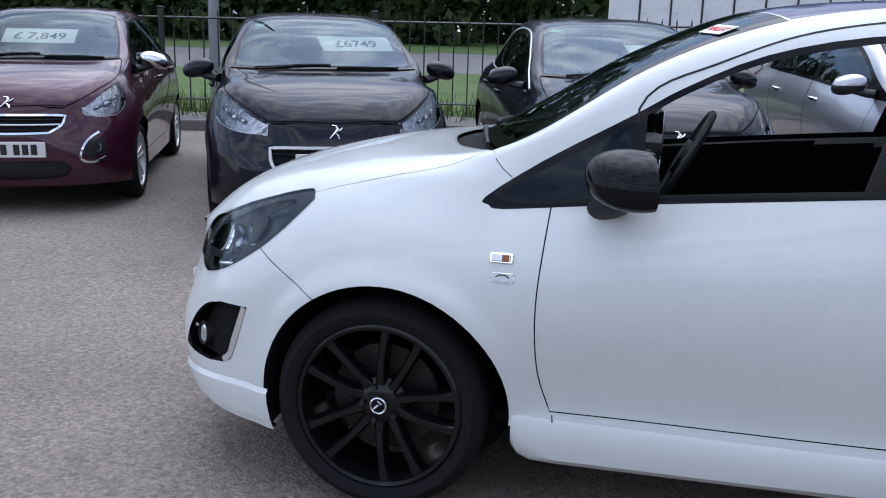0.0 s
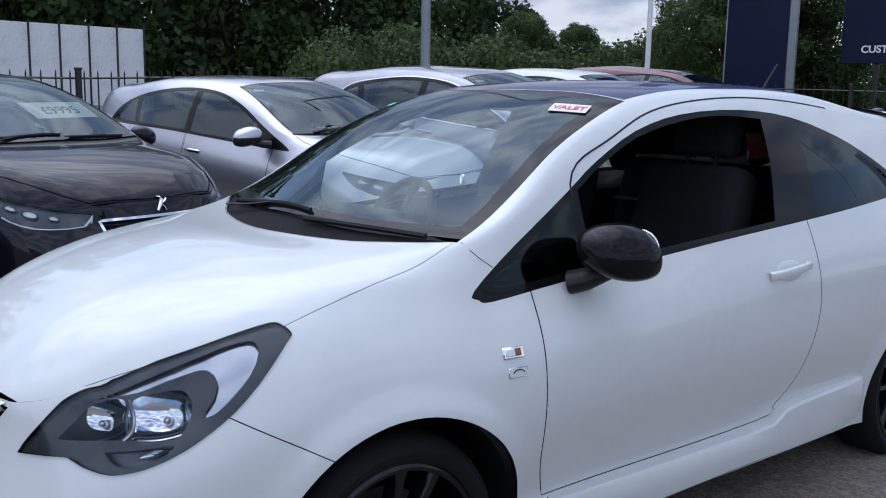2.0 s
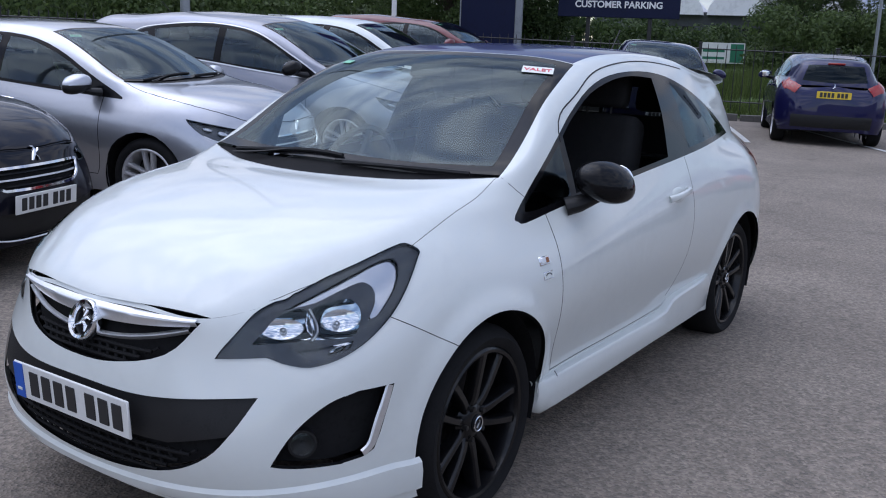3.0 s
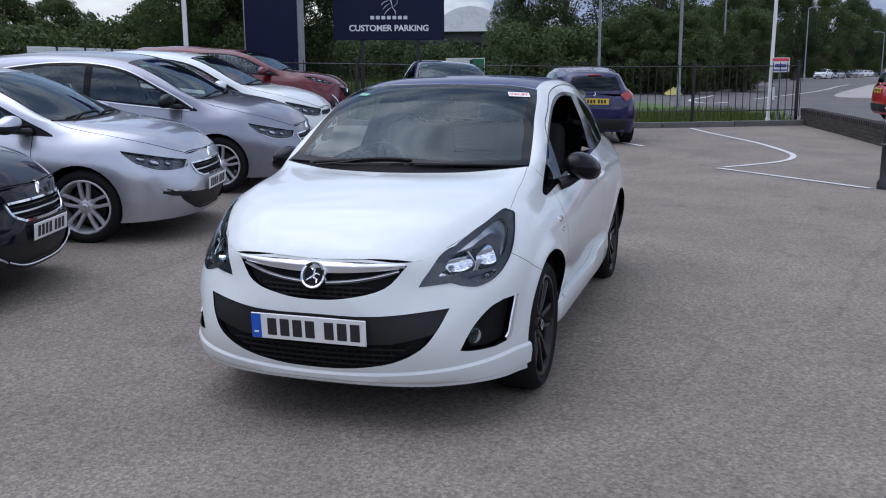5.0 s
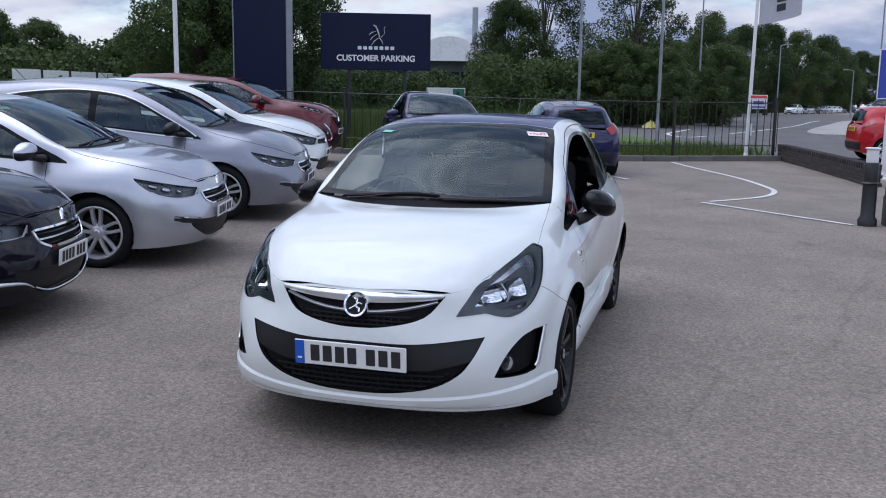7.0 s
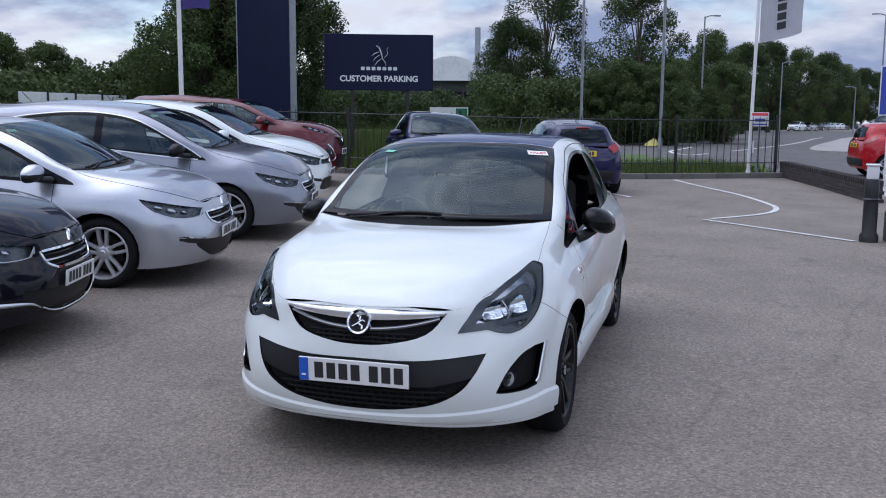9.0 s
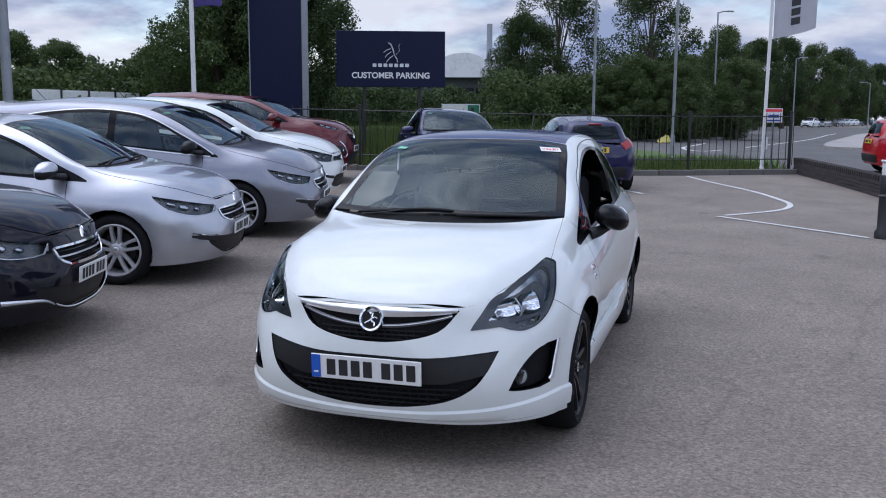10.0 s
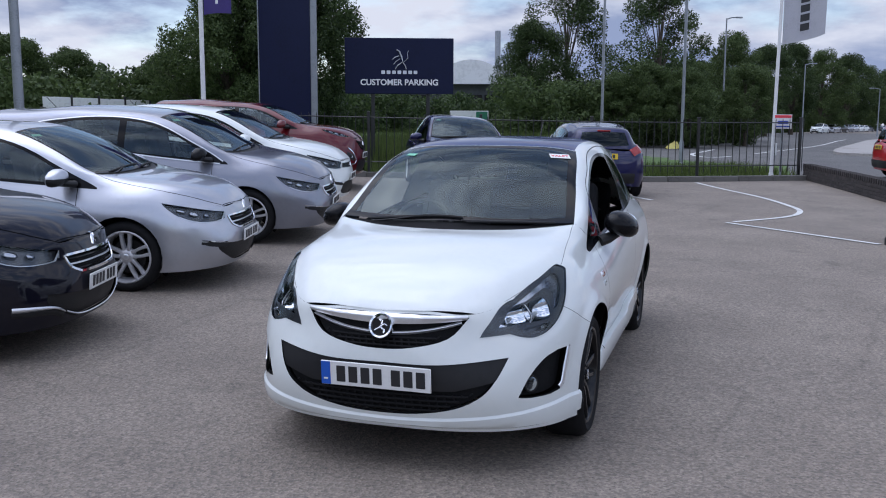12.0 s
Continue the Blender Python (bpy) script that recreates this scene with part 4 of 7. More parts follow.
        q = [F.surface(x, z, "side", side) for x, z in ((2.220, .858), (2.25, .861), (2.33, .868), (2.41, .875), (2.44, .877))]
        bm = add_tube(bmesh.new(), [c + n * h for (c, n), h in zip(q, (.004, .026, .032, .026, .004))], .012, 8, 1.25)
        part("door_handle", bm, M["white"], car)
        m = at_skin(F, 1.130, .776, "side", side, .001)
        bm = add_box(bmesh.new(), (.066, .030, .008), m, .003, 1)
        rep = part("side_repeater", bm, M["chrome"], car, "chrome-edged side repeater")
        bm = add_box(bmesh.new(), (.052, .020, .006), m @ Matrix.Translation((0, 0, .003)), .002, 1)
        part("repeater_lens", bm, M["satin_chrome"], rep)
        bm = add_box(bmesh.new(), (.020, .018, .006), m @ Matrix.Translation((.012, 0, .0045)), .002, 1)
        part("repeater_bulb", bm, M["amber"], rep)
        m = at_skin(F, 1.137, .728, "side", side, .001)
        bm = add_box(bmesh.new(), (.062, .026, .003), m, .002, 1)
        emb = part("wing_emblem", bm, M["chrome"], car)
        bm = add_box(bmesh.new(), (.056, .021, .002), m @ Matrix.Translation((0, 0, .0015)), .002, 1)
        part("emblem_face", bm, M["white"], emb)
        bm = add_tube(bmesh.new(), [m @ Vector((.018 * math.cos(a) , -.003 + .010 * math.sin(a), .003)) for a in np.linspace(.2, 2.9, 8)], .0016, 6)
        part("emblem_arc", bm, M["trim"], emb)
        # tail lamp
        m = [(3.60, .99), (3.70, .96), (3.76, .90)]
        part("tail_lamp", strip_on(F, smooth_line(m, 5), "side", .12, .0, side, .008), M["tail_red"], car, "red tail lamp")
        # ditch line from roof to pillar
        line = smooth_line([(1.452, 1.135), (1.450, 1.160), (1.460, 1.188), (1.60, 1.275), (1.80, 1.355), (2.05, 1.405), (2.4, 1.425), (2.9, 1.395)], 6)
        part("door_seal", strip_on(F, line, "side", .007, -.001, side, .0025), M["trim"], car)
        line = [(1.072, 1.040), (1.085, 1.020), (1.105, 1.00), (1.135, .978)]
        part("pillar_joint", strip_on(F, line, "side", .0025, .0, side, .0008), M["trim"], car)

    # chrome grille bars with the round badge
    arc = lambda z0, z1, w_: [(y, z0 + (z1 - z0) * (y / w_) ** 2) for y in np.linspace(-w_, w_, 25)]
    part("grille_bar", strip_on(F, arc(.711, .723, .376), "front", [.020 + .034 * math.cos(math.pi * y / .78) for y in np.linspace(-.372, .372, 25)], -.005, -1, .016, .15), M["satin_chrome"], car, "chrome grille bar")
    part("grille_bar", strip_on(F, arc(.648, .700, .355), "front", .016, -.012, -1, .012, .2), M["satin_chrome"], car)
    part("grille_frame", strip_on(F, rounded(up, 4), "front", .004, -.004, -1, .003), M["gloss_black"], car)
    for lo, hi, w_, rows_, n in ((.588, .645, .27, 3, 17), (.296, .395, .42, 4, 23)):
        bm = bmesh.new()
        for i in range(rows_):
            z = lo + (hi - lo) * (i + .3) / rows_
            ww = w_ * (.62 + .38 * (i + .5) / rows_)
            on = [F.surface(y, z, "front") for y in np.linspace(-ww, ww, 21)]
            add_tube(bm, [c - n_ * .014 for c, n_ in on], .0055, 6)
        for k in range(n):
            y = -w_ + 2 * w_ * k / (n - 1)
            lim = lo + (hi - lo) * max(0, (abs(y) / w_ - .62) / .38)
            a, b = F.surface(y, lim, "front"), F.surface(y + .012, hi - .01, "front")
            add_tube(bm, [a[0] - a[1] * .015, b[0] - b[1] * .015], .005, 6)
        part("grille_mesh", bm, M["liner"], car, "black honeycomb grille")
    m = at_skin(F, 0, .672, "front", -1, .004)
    bm = add_lathe(bmesh.new(), [(.042, .004), (.046, .014), (.054, .016), (.058, .010), (.058, -.01), (.042, -.01)], 36, m @ pose(0, 0, 0, 90))
    badge = part("badge_ring", bm, M["chrome"], car, "round chrome badge")
    part("badge_plate", add_cyl(bmesh.new(), .044, .044, .006, m, 32), M["gloss_black"], badge)
    bm = bmesh.new()
    add_tube(bm, [m @ Vector((x, y, .006)) for x, y in ((-.030, -.020), (-.008, -.008), (.004, .008), (.0, .024), (-.012, .030))], .010, 8, .6, [.5, 1, 1.1, .9, .5])
    add_tube(bm, [m @ Vector((x, y, .006)) for x, y in ((.002, .004), (.018, .010), (.030, .004))], .009, 8, .6, [1, .9, .4])
    add_tube(bm, [m @ Vector((x, y, .006)) for x, y in ((.0, -.004), (.014, -.016), (.016, -.032))], .008, 8, .6, [1, .9, .4])
    part("badge_figure", bm, M["chrome"], badge)
    c, n = F.surface(0, .455, "front")
    number_plate(car, Matrix.Translation((c.x - .014, .010, .457)) @ FRONT @ pose(0, 0, 0, 4))
    # lip under the bumper
    bm, rows = bmesh.new(), []
    ring = [g for g in F.band if g[15][0] < .46]
    ring = [g * np.array([1, -1, 1]) for g in ring[::-1]] + ring[1:]
    for g in ring:
        z = g[:, 2]
        pt = lambda h: np.array([np.interp(h, z, g[:, i]) for i in range(3)])
        c = pt(.30)
        zt = .268 + .060 * min(1, abs(c[1]) / .76) ** 2
        o = np.array([c[0] - .55, c[1], 0]) / np.linalg.norm([c[0] - .55, c[1]])
        rows.append([bm.verts.new(p) for p in (pt(zt), pt(zt - .012) + o * .012, pt(max(.235, zt - .04)) + o * .016, pt(.228) + o * .014 + np.array([0, 0, .004]), pt(.215) - o * .01 - np.array([0, 0, -.003]), pt(.215) - o * .08 + np.array([0, 0, .006]))])
    for a, b in zip(rows, rows[1:]):
        for i in range(5):
            bm.faces.new((a[i], a[i + 1], b[i + 1], b[i]))
    bmesh.ops.recalc_face_normals(bm, faces=bm.faces)
    part("front_lip", bm, M["white"], car, "white front lip")
    # wipers: driver on the car's right
    wipers(car, F, [((.945, .44), (.988, .20), (.974, -.08)), ((.935, -.08), (.986, -.34), (1.036, -.57))])
    # stickers on the windscreen
    m = at_skin(F, 1.642, -.474, "top", -1, .003)
    m = m @ pose(0, 0, 0, 0, 0, -8)
    bm = add_box(bmesh.new(), (.120, .060, .001), m)
    card = part("valet_sticker", bm, M["paper"], car, "white sticker with red letters")
    bm = text_mesh("VALET", .037, .0005, .0006)
    bmesh.ops.transform(bm, matrix=m @ Matrix.Translation((0, -.002, .0015)), verts=bm.verts)
    part("lettering", bm, M["red_ink"], card, smooth=False)
    m = at_skin(F, 1.62, .44, "top", -1, .003)
    part("green_sticker", add_box(bmesh.new(), (.075, .03, .001), m), M["green_paper"], car, "small green sticker")
    # aerial and spoiler
    q = F.surface(3.30, 0, "top")[0]
    part("aerial", add_tube(bmesh.new(), [q, q + Vector((.06, 0, .06)), q + Vector((.16, 0, .17))], .004, 6), M["trim"], car)
    bm, rows = bmesh.new(), []
    for y in np.linspace(-.50, .50, 15):
        k = 1 - (y / .52) ** 4
        z = F.surface(3.60, y * .9, "top")[0].z
        rows.append([bm.verts.new((x, y, z + dz)) for x, dz in ((3.55, .012), (3.70, .006 * k), (3.80 + .05 * k, -.02), (3.80 + .05 * k, -.038), (3.66, -.06))])
    for a, b in zip(rows, rows[1:]):
        for i in range(4):
            bm.faces.new((a[i], a[i + 1], b[i + 1], b[i]))
    part("roof_spoiler", bm, M["white"], car, "white roof spoiler")
    cabin(car, F, seat_x=1.84)
    F.bm.free()
    car.matrix_basis = pose(-.012, -.004, 0, 0, 0, 1.2)
    return car


white_hatchback()


# ---- ground ----
def asphalt(name, dark=(.166, .140, .117), pale=(.233, .199, .167)):
    m = bpy.data.materials.new(name)
    m.use_nodes = True
    n, l = m.node_tree.nodes, m.node_tree.links
    b = n["Principled BSDF"]
    co = n.new("ShaderNodeTexCoord")

    def tex(scale, detail, rough=.5):
        t = n.new("ShaderNodeTexNoise")
        t.inputs["Scale"].default_value, t.inputs["Detail"].default_value, t.inputs["Roughness"].default_value = scale, detail, rough
        l.new(co.outputs["Object"], t.inputs["Vector"])
        return t

    def ramp(src, p0, c0, p1, c1):
        r = n.new("ShaderNodeValToRGB")
        r.color_ramp.elements[0].position, r.color_ramp.elements[1].position = p0, p1
        r.color_ramp.elements[0].color, r.color_ramp.elements[1].color = (*c0, 1), (*c1, 1)
        l.new(src, r.inputs["Fac"])
        return r.outputs["Color"]

    def mix(kind, fac, a, c):
        k = n.new("ShaderNodeMixRGB")
        k.blend_type = kind
        k.inputs["Fac"].default_value = fac
        l.new(a, k.inputs["Color1"])
        l.new(c, k.inputs["Color2"])
        return k.outputs["Color"]

    stones = n.new("ShaderNodeTexVoronoi")
    stones.inputs["Scale"].default_value = 88
    l.new(co.outputs["Object"], stones.inputs["Vector"])
    base = ramp(tex(.9, 6, .6).outputs["Fac"], .3, dark, .7, pale)
    col = mix("MULTIPLY", .52, base, ramp(stones.outputs["Color"], .12, (.42, .43, .44), .88, (1.66, 1.60, 1.52)))
    col = mix("MULTIPLY", .6, col, ramp(tex(38, 3).outputs["Fac"], .3, (.55, .55, .55), .7, (1.35, 1.35, 1.35)))
    col = mix("MULTIPLY", .35, col, ramp(tex(.35, 5, .65).outputs["Fac"], .42, (.74, .74, .75), .56, (1.05, 1.05, 1.05)))
    # a few dark drips and pale scuffs
    col = mix("MULTIPLY", .4, col, ramp(tex(2.7, 2, .4).outputs["Fac"], .26, (.45, .45, .46), .34, (1, 1, 1)))
    # thin worn cracks
    crack = n.new("ShaderNodeTexVoronoi")
    crack.feature = "DISTANCE_TO_EDGE"
    crack.inputs["Scale"].default_value = .33
    warp_n, warp_v = tex(1.6, 4), n.new("ShaderNodeMixRGB")
    warp_v.inputs["Fac"].default_value = .22
    l.new(co.outputs["Object"], warp_v.inputs["Color1"])
    l.new(warp_n.outputs["Color"], warp_v.inputs["Color2"])
    l.new(warp_v.outputs["Color"], crack.inputs["Vector"])
    col = mix("MULTIPLY", .35, col, ramp(crack.outputs["Distance"], .001, (.5, .5, .5), .006, (1, 1, 1)))
    l.new(col, b.inputs["Base Color"])
    b.inputs["Roughness"].default_value = .8
    bp = n.new("ShaderNodeBump")
    bp.inputs["Strength"].default_value, bp.inputs["Distance"].default_value = .6, .006
    l.new(stones.outputs["Distance"], bp.inputs["Height"])
    l.new(bp.outputs["Normal"], b.inputs["Normal"])
    return m


def leafy(name, low, high, rough=.6):
    """Leaves: the colour changes from leaf to leaf, and the leaves let some light through."""
    m = bpy.data.materials.new(name)
    m.use_nodes = True
    n, l = m.node_tree.nodes, m.node_tree.links
    b = n["Principled BSDF"]
    geo, ramp = n.new("ShaderNodeNewGeometry"), n.new("ShaderNodeValToRGB")
    ramp.color_ramp.elements[0].color, ramp.color_ramp.elements[1].color = (*low, 1), (*high, 1)
    l.new(geo.outputs["Random Per Island"], ramp.inputs["Fac"])
    l.new(ramp.outputs["Color"], b.inputs["Base Color"])
    b.inputs["Roughness"].default_value = rough
    b.inputs["Specular IOR Level"].default_value = .25
    tr, add = n.new("ShaderNodeBsdfTranslucent"), n.new("ShaderNodeMixShader")
    add.inputs["Fac"].default_value = .38
    l.new(ramp.outputs["Color"], tr.inputs["Color"])
    l.new(b.outputs["BSDF"], add.inputs[1])
    l.new(tr.outputs["BSDF"], add.inputs[2])
    l.new(add.outputs["Shader"], n["Material Output"].inputs["Surface"])
    return m


M["asphalt"] = asphalt("asphalt")
M["road"] = asphalt("road_tarmac", (.13, .13, .13), (.18, .18, .18))
M["lawn"] = mat("lawn", (.075, .130, .028), .9, vary=.5, scale=.7, bump=.6, bump_scale=30, color2=(.035, .070, .015))
M["line"] = mat("line_paint", (.62, .62, .60), .6, vary=.35, scale=6, bump=.2, bump_scale=120)
M["kerb"] = mat("kerb_concrete", (.135, .128, .118), .85, vary=.4, scale=4, bump=.3, bump_scale=60, random_tint=.12)
M["brick"] = mat("dark_brick", (.040, .033, .031), .85, vary=.4, scale=12, bump=.4, bump_scale=80, random_tint=.3)
M["mortar"] = mat("mortar", (.055, .052, .050), .9, vary=.3, scale=20, bump=.3, bump_scale=90)
M["iron"] = mat("black_iron", (.012, .012, .013), .45, vary=.3, scale=12)
M["galv"] = mat("galvanised_steel", (.26, .28, .30), .5, .5, vary=.25, scale=5)
M["pole_white"] = mat("white_pole", (.74, .74, .74), .4, vary=.1, scale=4)
M["navy"] = mat("navy_panel", (.006, .010, .040), .5, spec=.2, vary=.2, scale=2)
M["navy_sign"] = mat("navy_sign", (.006, .010, .040), .5, spec=.2, vary=.2, scale=2)
M["letter"] = mat("white_letter", (.80, .80, .80), .5, vary=.05, scale=5)
M["silver_letter"] = mat("silver_letter", (.74, .76, .80), .4, .0, vary=.1, scale=8)
M["white_wall"] = mat("white_boards", (.72, .72, .72), .7, vary=.2, scale=2, bump=.2, bump_scale=20)
M["flag"] = mat("flag_cloth", (.60, .60, .64), .8, vary=.1, scale=3)
M["flag_purple"] = mat("flag_purple", (.12, .09, .30), .8, vary=.1, scale=3)
M["cladding"] = mat("roof_cladding", (.72, .72, .74), .5, vary=.15, scale=.3)
M["cladding_dark"] = mat("wall_cladding", (.06, .065, .075), .6, vary=.3, scale=.4)
M["bark"] = mat("bark", (.07, .055, .04), .9, vary=.5, scale=5, bump=.6, bump_scale=25)
M["leaf"] = leafy("leaf_dark", (.022, .040, .014), (.072, .108, .036))
M["leaf_mid"] = leafy("leaf_mid", (.040, .066, .022), (.105, .148, .050))
M["leaf_pale"] = leafy("leaf_pale", (.035, .060, .018), (.115, .155, .050))
M["grass"] = leafy("long_grass", (.035, .06, .014), (.12, .155, .045), .8)
M["sign_green"] = mat("green_board", (.015, .16, .09), .5, vary=.2, scale=4)
M["sign_white"] = mat("white_board", (.70, .70, .70), .5, vary=.1, scale=4)
M["sign_blue"] = mat("blue_board", (.03, .06, .35), .5, vary=.1, scale=4)
M["yellow"] = mat("yellow_plastic", (.50, .44, .13), .6, vary=.2, scale=6)


def sheet(name, keep, xs, ys, material, lift, label, category, kind="structure"):
    """A sheet that follows the ground where keep(x, y) holds."""
    bm, vs = bmesh.new(), {}
    for i in range(len(xs) - 1):
        for j in range(len(ys) - 1):
            if keep((xs[i] + xs[i + 1]) / 2, (ys[j] + ys[j + 1]) / 2):
                q = []
                for a, b in ((i, j), (i + 1, j), (i + 1, j + 1), (i, j + 1)):
                    if (a, b) not in vs:
                        vs[a, b] = bm.verts.new((xs[a], ys[b], rise(xs[a], ys[b]) + lift))
                    q.append(vs[a, b])
                bm.faces.new(q)
    return tagged(mesh_object(name, bm, material), label, category, kind=kind)


steps = [-1500, -600, -250, -100, -60, -40, *range(-30, 64, 1), 75, 100, 160, 300, 700, 1500]
sheet("ground", lambda x, y: True, steps, steps, M["asphalt"], 0, "worn grey tarmac yard", "ground")

FENCE_BACK = [(-22.0, 3.2), (-13.0, 5.5), (-4.4, 7.85), (4.0, 10.0), (10.0, 11.6), (15.0, 12.6)]
FENCE_SIDE = [(15.0, 12.6), (16.6, 9.0), (18.1, 4.4), (19.75, 0.75), (21.55, -2.65)]


def along(line, step, offset=0.0):
    """Places at even steps along a line of points: x, y and the heading."""
    out, left = [], offset
    for (x0, y0), (x1, y1) in zip(line, line[1:]):
        d = math.hypot(x1 - x0, y1 - y0)
        while left < d:
            out.append((x0 + (x1 - x0) * left / d, y0 + (y1 - y0) * left / d, math.degrees(math.atan2(y1 - y0, x1 - x0))))
            left += step
        left -= d
    return out


def fence_y(x):
    return float(np.interp(x, [p[0] for p in FENCE_BACK], [p[1] for p in FENCE_BACK]))


fine = [-160, -120, -90, -70, -50, *np.arange(-40, 40, .8), 45, 50, 60, 80, 110, 150]
bank = lambda x, y: y - fence_y(x)
sheet("grass_verge", lambda x, y: x < 16 and bank(x, y) > .45 and not 9.5 < bank(x, y) < 18, fine, fine, M["lawn"], .03, "mown green grass verge behind the fence", "grass")
sheet("road", lambda x, y: x < 22 and 9.4 < bank(x, y) < 18.2, fine, fine, M["road"], .025, "grey tarmac road between grass verges", "road")
side_x = lambda y: float(np.interp(-y, [-12.6, -9, -4.4, -.75, 2.65], [15.0, 16.6, 18.1, 19.75, 21.55]))
sheet("grass_strip", lambda x, y: y > -2.2 and y < 60 and x > (side_x(y) + .5 if y < 12.6 else 16) and not (x < 22 and 9.5 < bank(x, y) < 18) and x < side_x(y) + 7 + 1.1 * max(0, y + 1.5) ** 1.3, fine, fine, M["lawn"], .03, "rough grass strip beyond the railings", "grass")

M["dark_road"] = asphalt("far_tarmac", (.088, .086, .084), (.125, .122, .118))
sheet("road", lambda x, y: 22.2 < x < 140 and -40 < y < 6 and (y < -2.2 or x > side_x(y) + 7 + 1.1 * max(0, y + 1.5) ** 1.3), fine, fine, M["dark_road"], .004, "dark tarmac road beyond the railings", "road")

# kerbs as single stones
kerb_back = tagged(new("kerb", None), "low weathered concrete kerb along the railings", "kerb", kind="structure")
kerb_side = tagged(new("kerb", None), "low weathered concrete kerb along the railings", "kerb", kind="structure")
me_kerb = None
for root, line, push in ((kerb_back, FENCE_BACK, .42), (kerb_side, FENCE_SIDE, .42)):
    for x, y, a in along(line, .915, .45):
        if me_kerb is None:
            bm = add_box(bmesh.new(), (.905, .15, .26), pose(0, 0, 0), .018, 2)
            me_kerb = bpy.data.meshes.new("kerb_stone")
            bm.to_mesh(me_kerb)
            bm.free()
            me_kerb.materials.append(M["kerb"])
        ob = new("kerb_stone", me_kerb)
        ob.parent = root
        nx, ny = math.sin(radians(a)), -math.cos(radians(a))
        x, y = x + nx * push, y + ny * push
        ob.matrix_basis = pose(x, y, rise(x, y) + .005, 0, 0, a + random.uniform(-.6, .6))
sheet("pavement", lambda x, y: x < 15.5 and -.40 < bank(x, y) < .6, [*np.arange(-22, 16, .25)], [*np.arange(2, 13.5, .25)], M["kerb"], .125, "narrow concrete strip under the railings", "pavement")


def railings(line, label, gap=.145, height=1.25, post_every=2.75, gates=()):
    """Black railings: posts, two rails and round bars."""
    root = tagged(new("railings", None), label, "fence", group="yard railings")
    bar = bpy.data.meshes.new("bar")
    bm = add_cyl(bmesh.new(), .010, .010, height, pose(0, 0, height / 2 + .08), 6)
    add_cyl(bm, .010, .001, .05, pose(0, 0, height + .105), 6)
    bm.to_mesh(bar)
    bm.free()
    bar.materials.append(M["iron"])
    post = bpy.data.meshes.new("post")
    bm = add_box(bmesh.new(), (.065, .065, height + .25), pose(0, 0, (height + .25) / 2), .006, 1)
    add_box(bm, (.085, .085, .03), pose(0, 0, height + .26), .01, 1)
    bm.to_mesh(post)
    bm.free()
    post.materials.append(M["iron"])
    for x, y, a in along(line, gap, .05):
        ob = new("bar", bar)
        ob.parent = root
        ob.matrix_basis = pose(x, y, rise(x, y) + .12, 0, 0, a)
    posts = along(line, post_every, 0)
    for x, y, a in posts:
        ob = new("post", post)
        ob.parent = root
        ob.matrix_basis = pose(x, y, rise(x, y), 0, 0, a)
    for (x0, y0, a), (x1, y1, _) in zip(posts, posts[1:]):
        for h in (.24, height + .02):
            bm = add_tube(bmesh.new(), [(x0, y0, rise(x0, y0) + .12 + h), (x1, y1, rise(x1, y1) + .12 + h)], .02, 4, .7)
            part("rail", bm, M["iron"], root, smooth=False)
    return root


railings(FENCE_BACK[1:], "black iron railings along the back of the yard", .19)
railings(FENCE_SIDE, "black iron railings on the kerb beside the road", .19, 1.3)


# ---- painted lines ----
def painted(points, width, label):
    bm, rows = bmesh.new(), []
    for i, p in enumerate(points):
        a, b = np.array(points[max(i - 1, 0)]), np.array(points[min(i + 1, len(points) - 1)])
        d = (b - a) / np.linalg.norm(b - a)
        nrm = np.array([-d[1], d[0]]) * width / 2
        rows.append([bm.verts.new((q[0], q[1], rise(q[0], q[1]) + .009)) for q in (np.array(p) - nrm, np.array(p) + nrm)])
    for a, b in zip(rows, rows[1:]):
        bm.faces.new((a[0], a[1], b[1], b[0]))
    return tagged(mesh_object("painted_line", bm, M["line"]), label, "road marking", group="painted bay lines", kind="structure")


painted(smooth_line([(19.3, -.15), (17.2, -.95), (15.4, -1.68), (13.8, -2.13), (13.2, -2.25), (12.6, -2.24), (12.0, -2.07), (11.5, -1.75), (10.9, -1.24)], 6), .095, "worn white curved line on the tarmac")
painted(between((10.75, -1.14), (8.9, -3.05), 12), .085, "worn white bay line on the tarmac")
painted(between((14.2, .35), (18.4, 3.4), 12), .10, "worn white bay line beside the parked blue car")
painted(between((13.5, 2.35), (17.3, 4.1), 12), .10, "worn white bay line beside the dark blue car")



painted(smooth_line([(35.0, -.5), (33.6, .2), (35.2, .95), (38.4, .95), (42.3, .5)], 6), .16, "pale kerb line where the grass meets the road")
painted(smooth_line([(38.0, -1.4), (42.3, -2.6), (48.2, -4.15), (58, -5.9), (69, -7.5)], 5), .14, "worn white edge line along the far road")


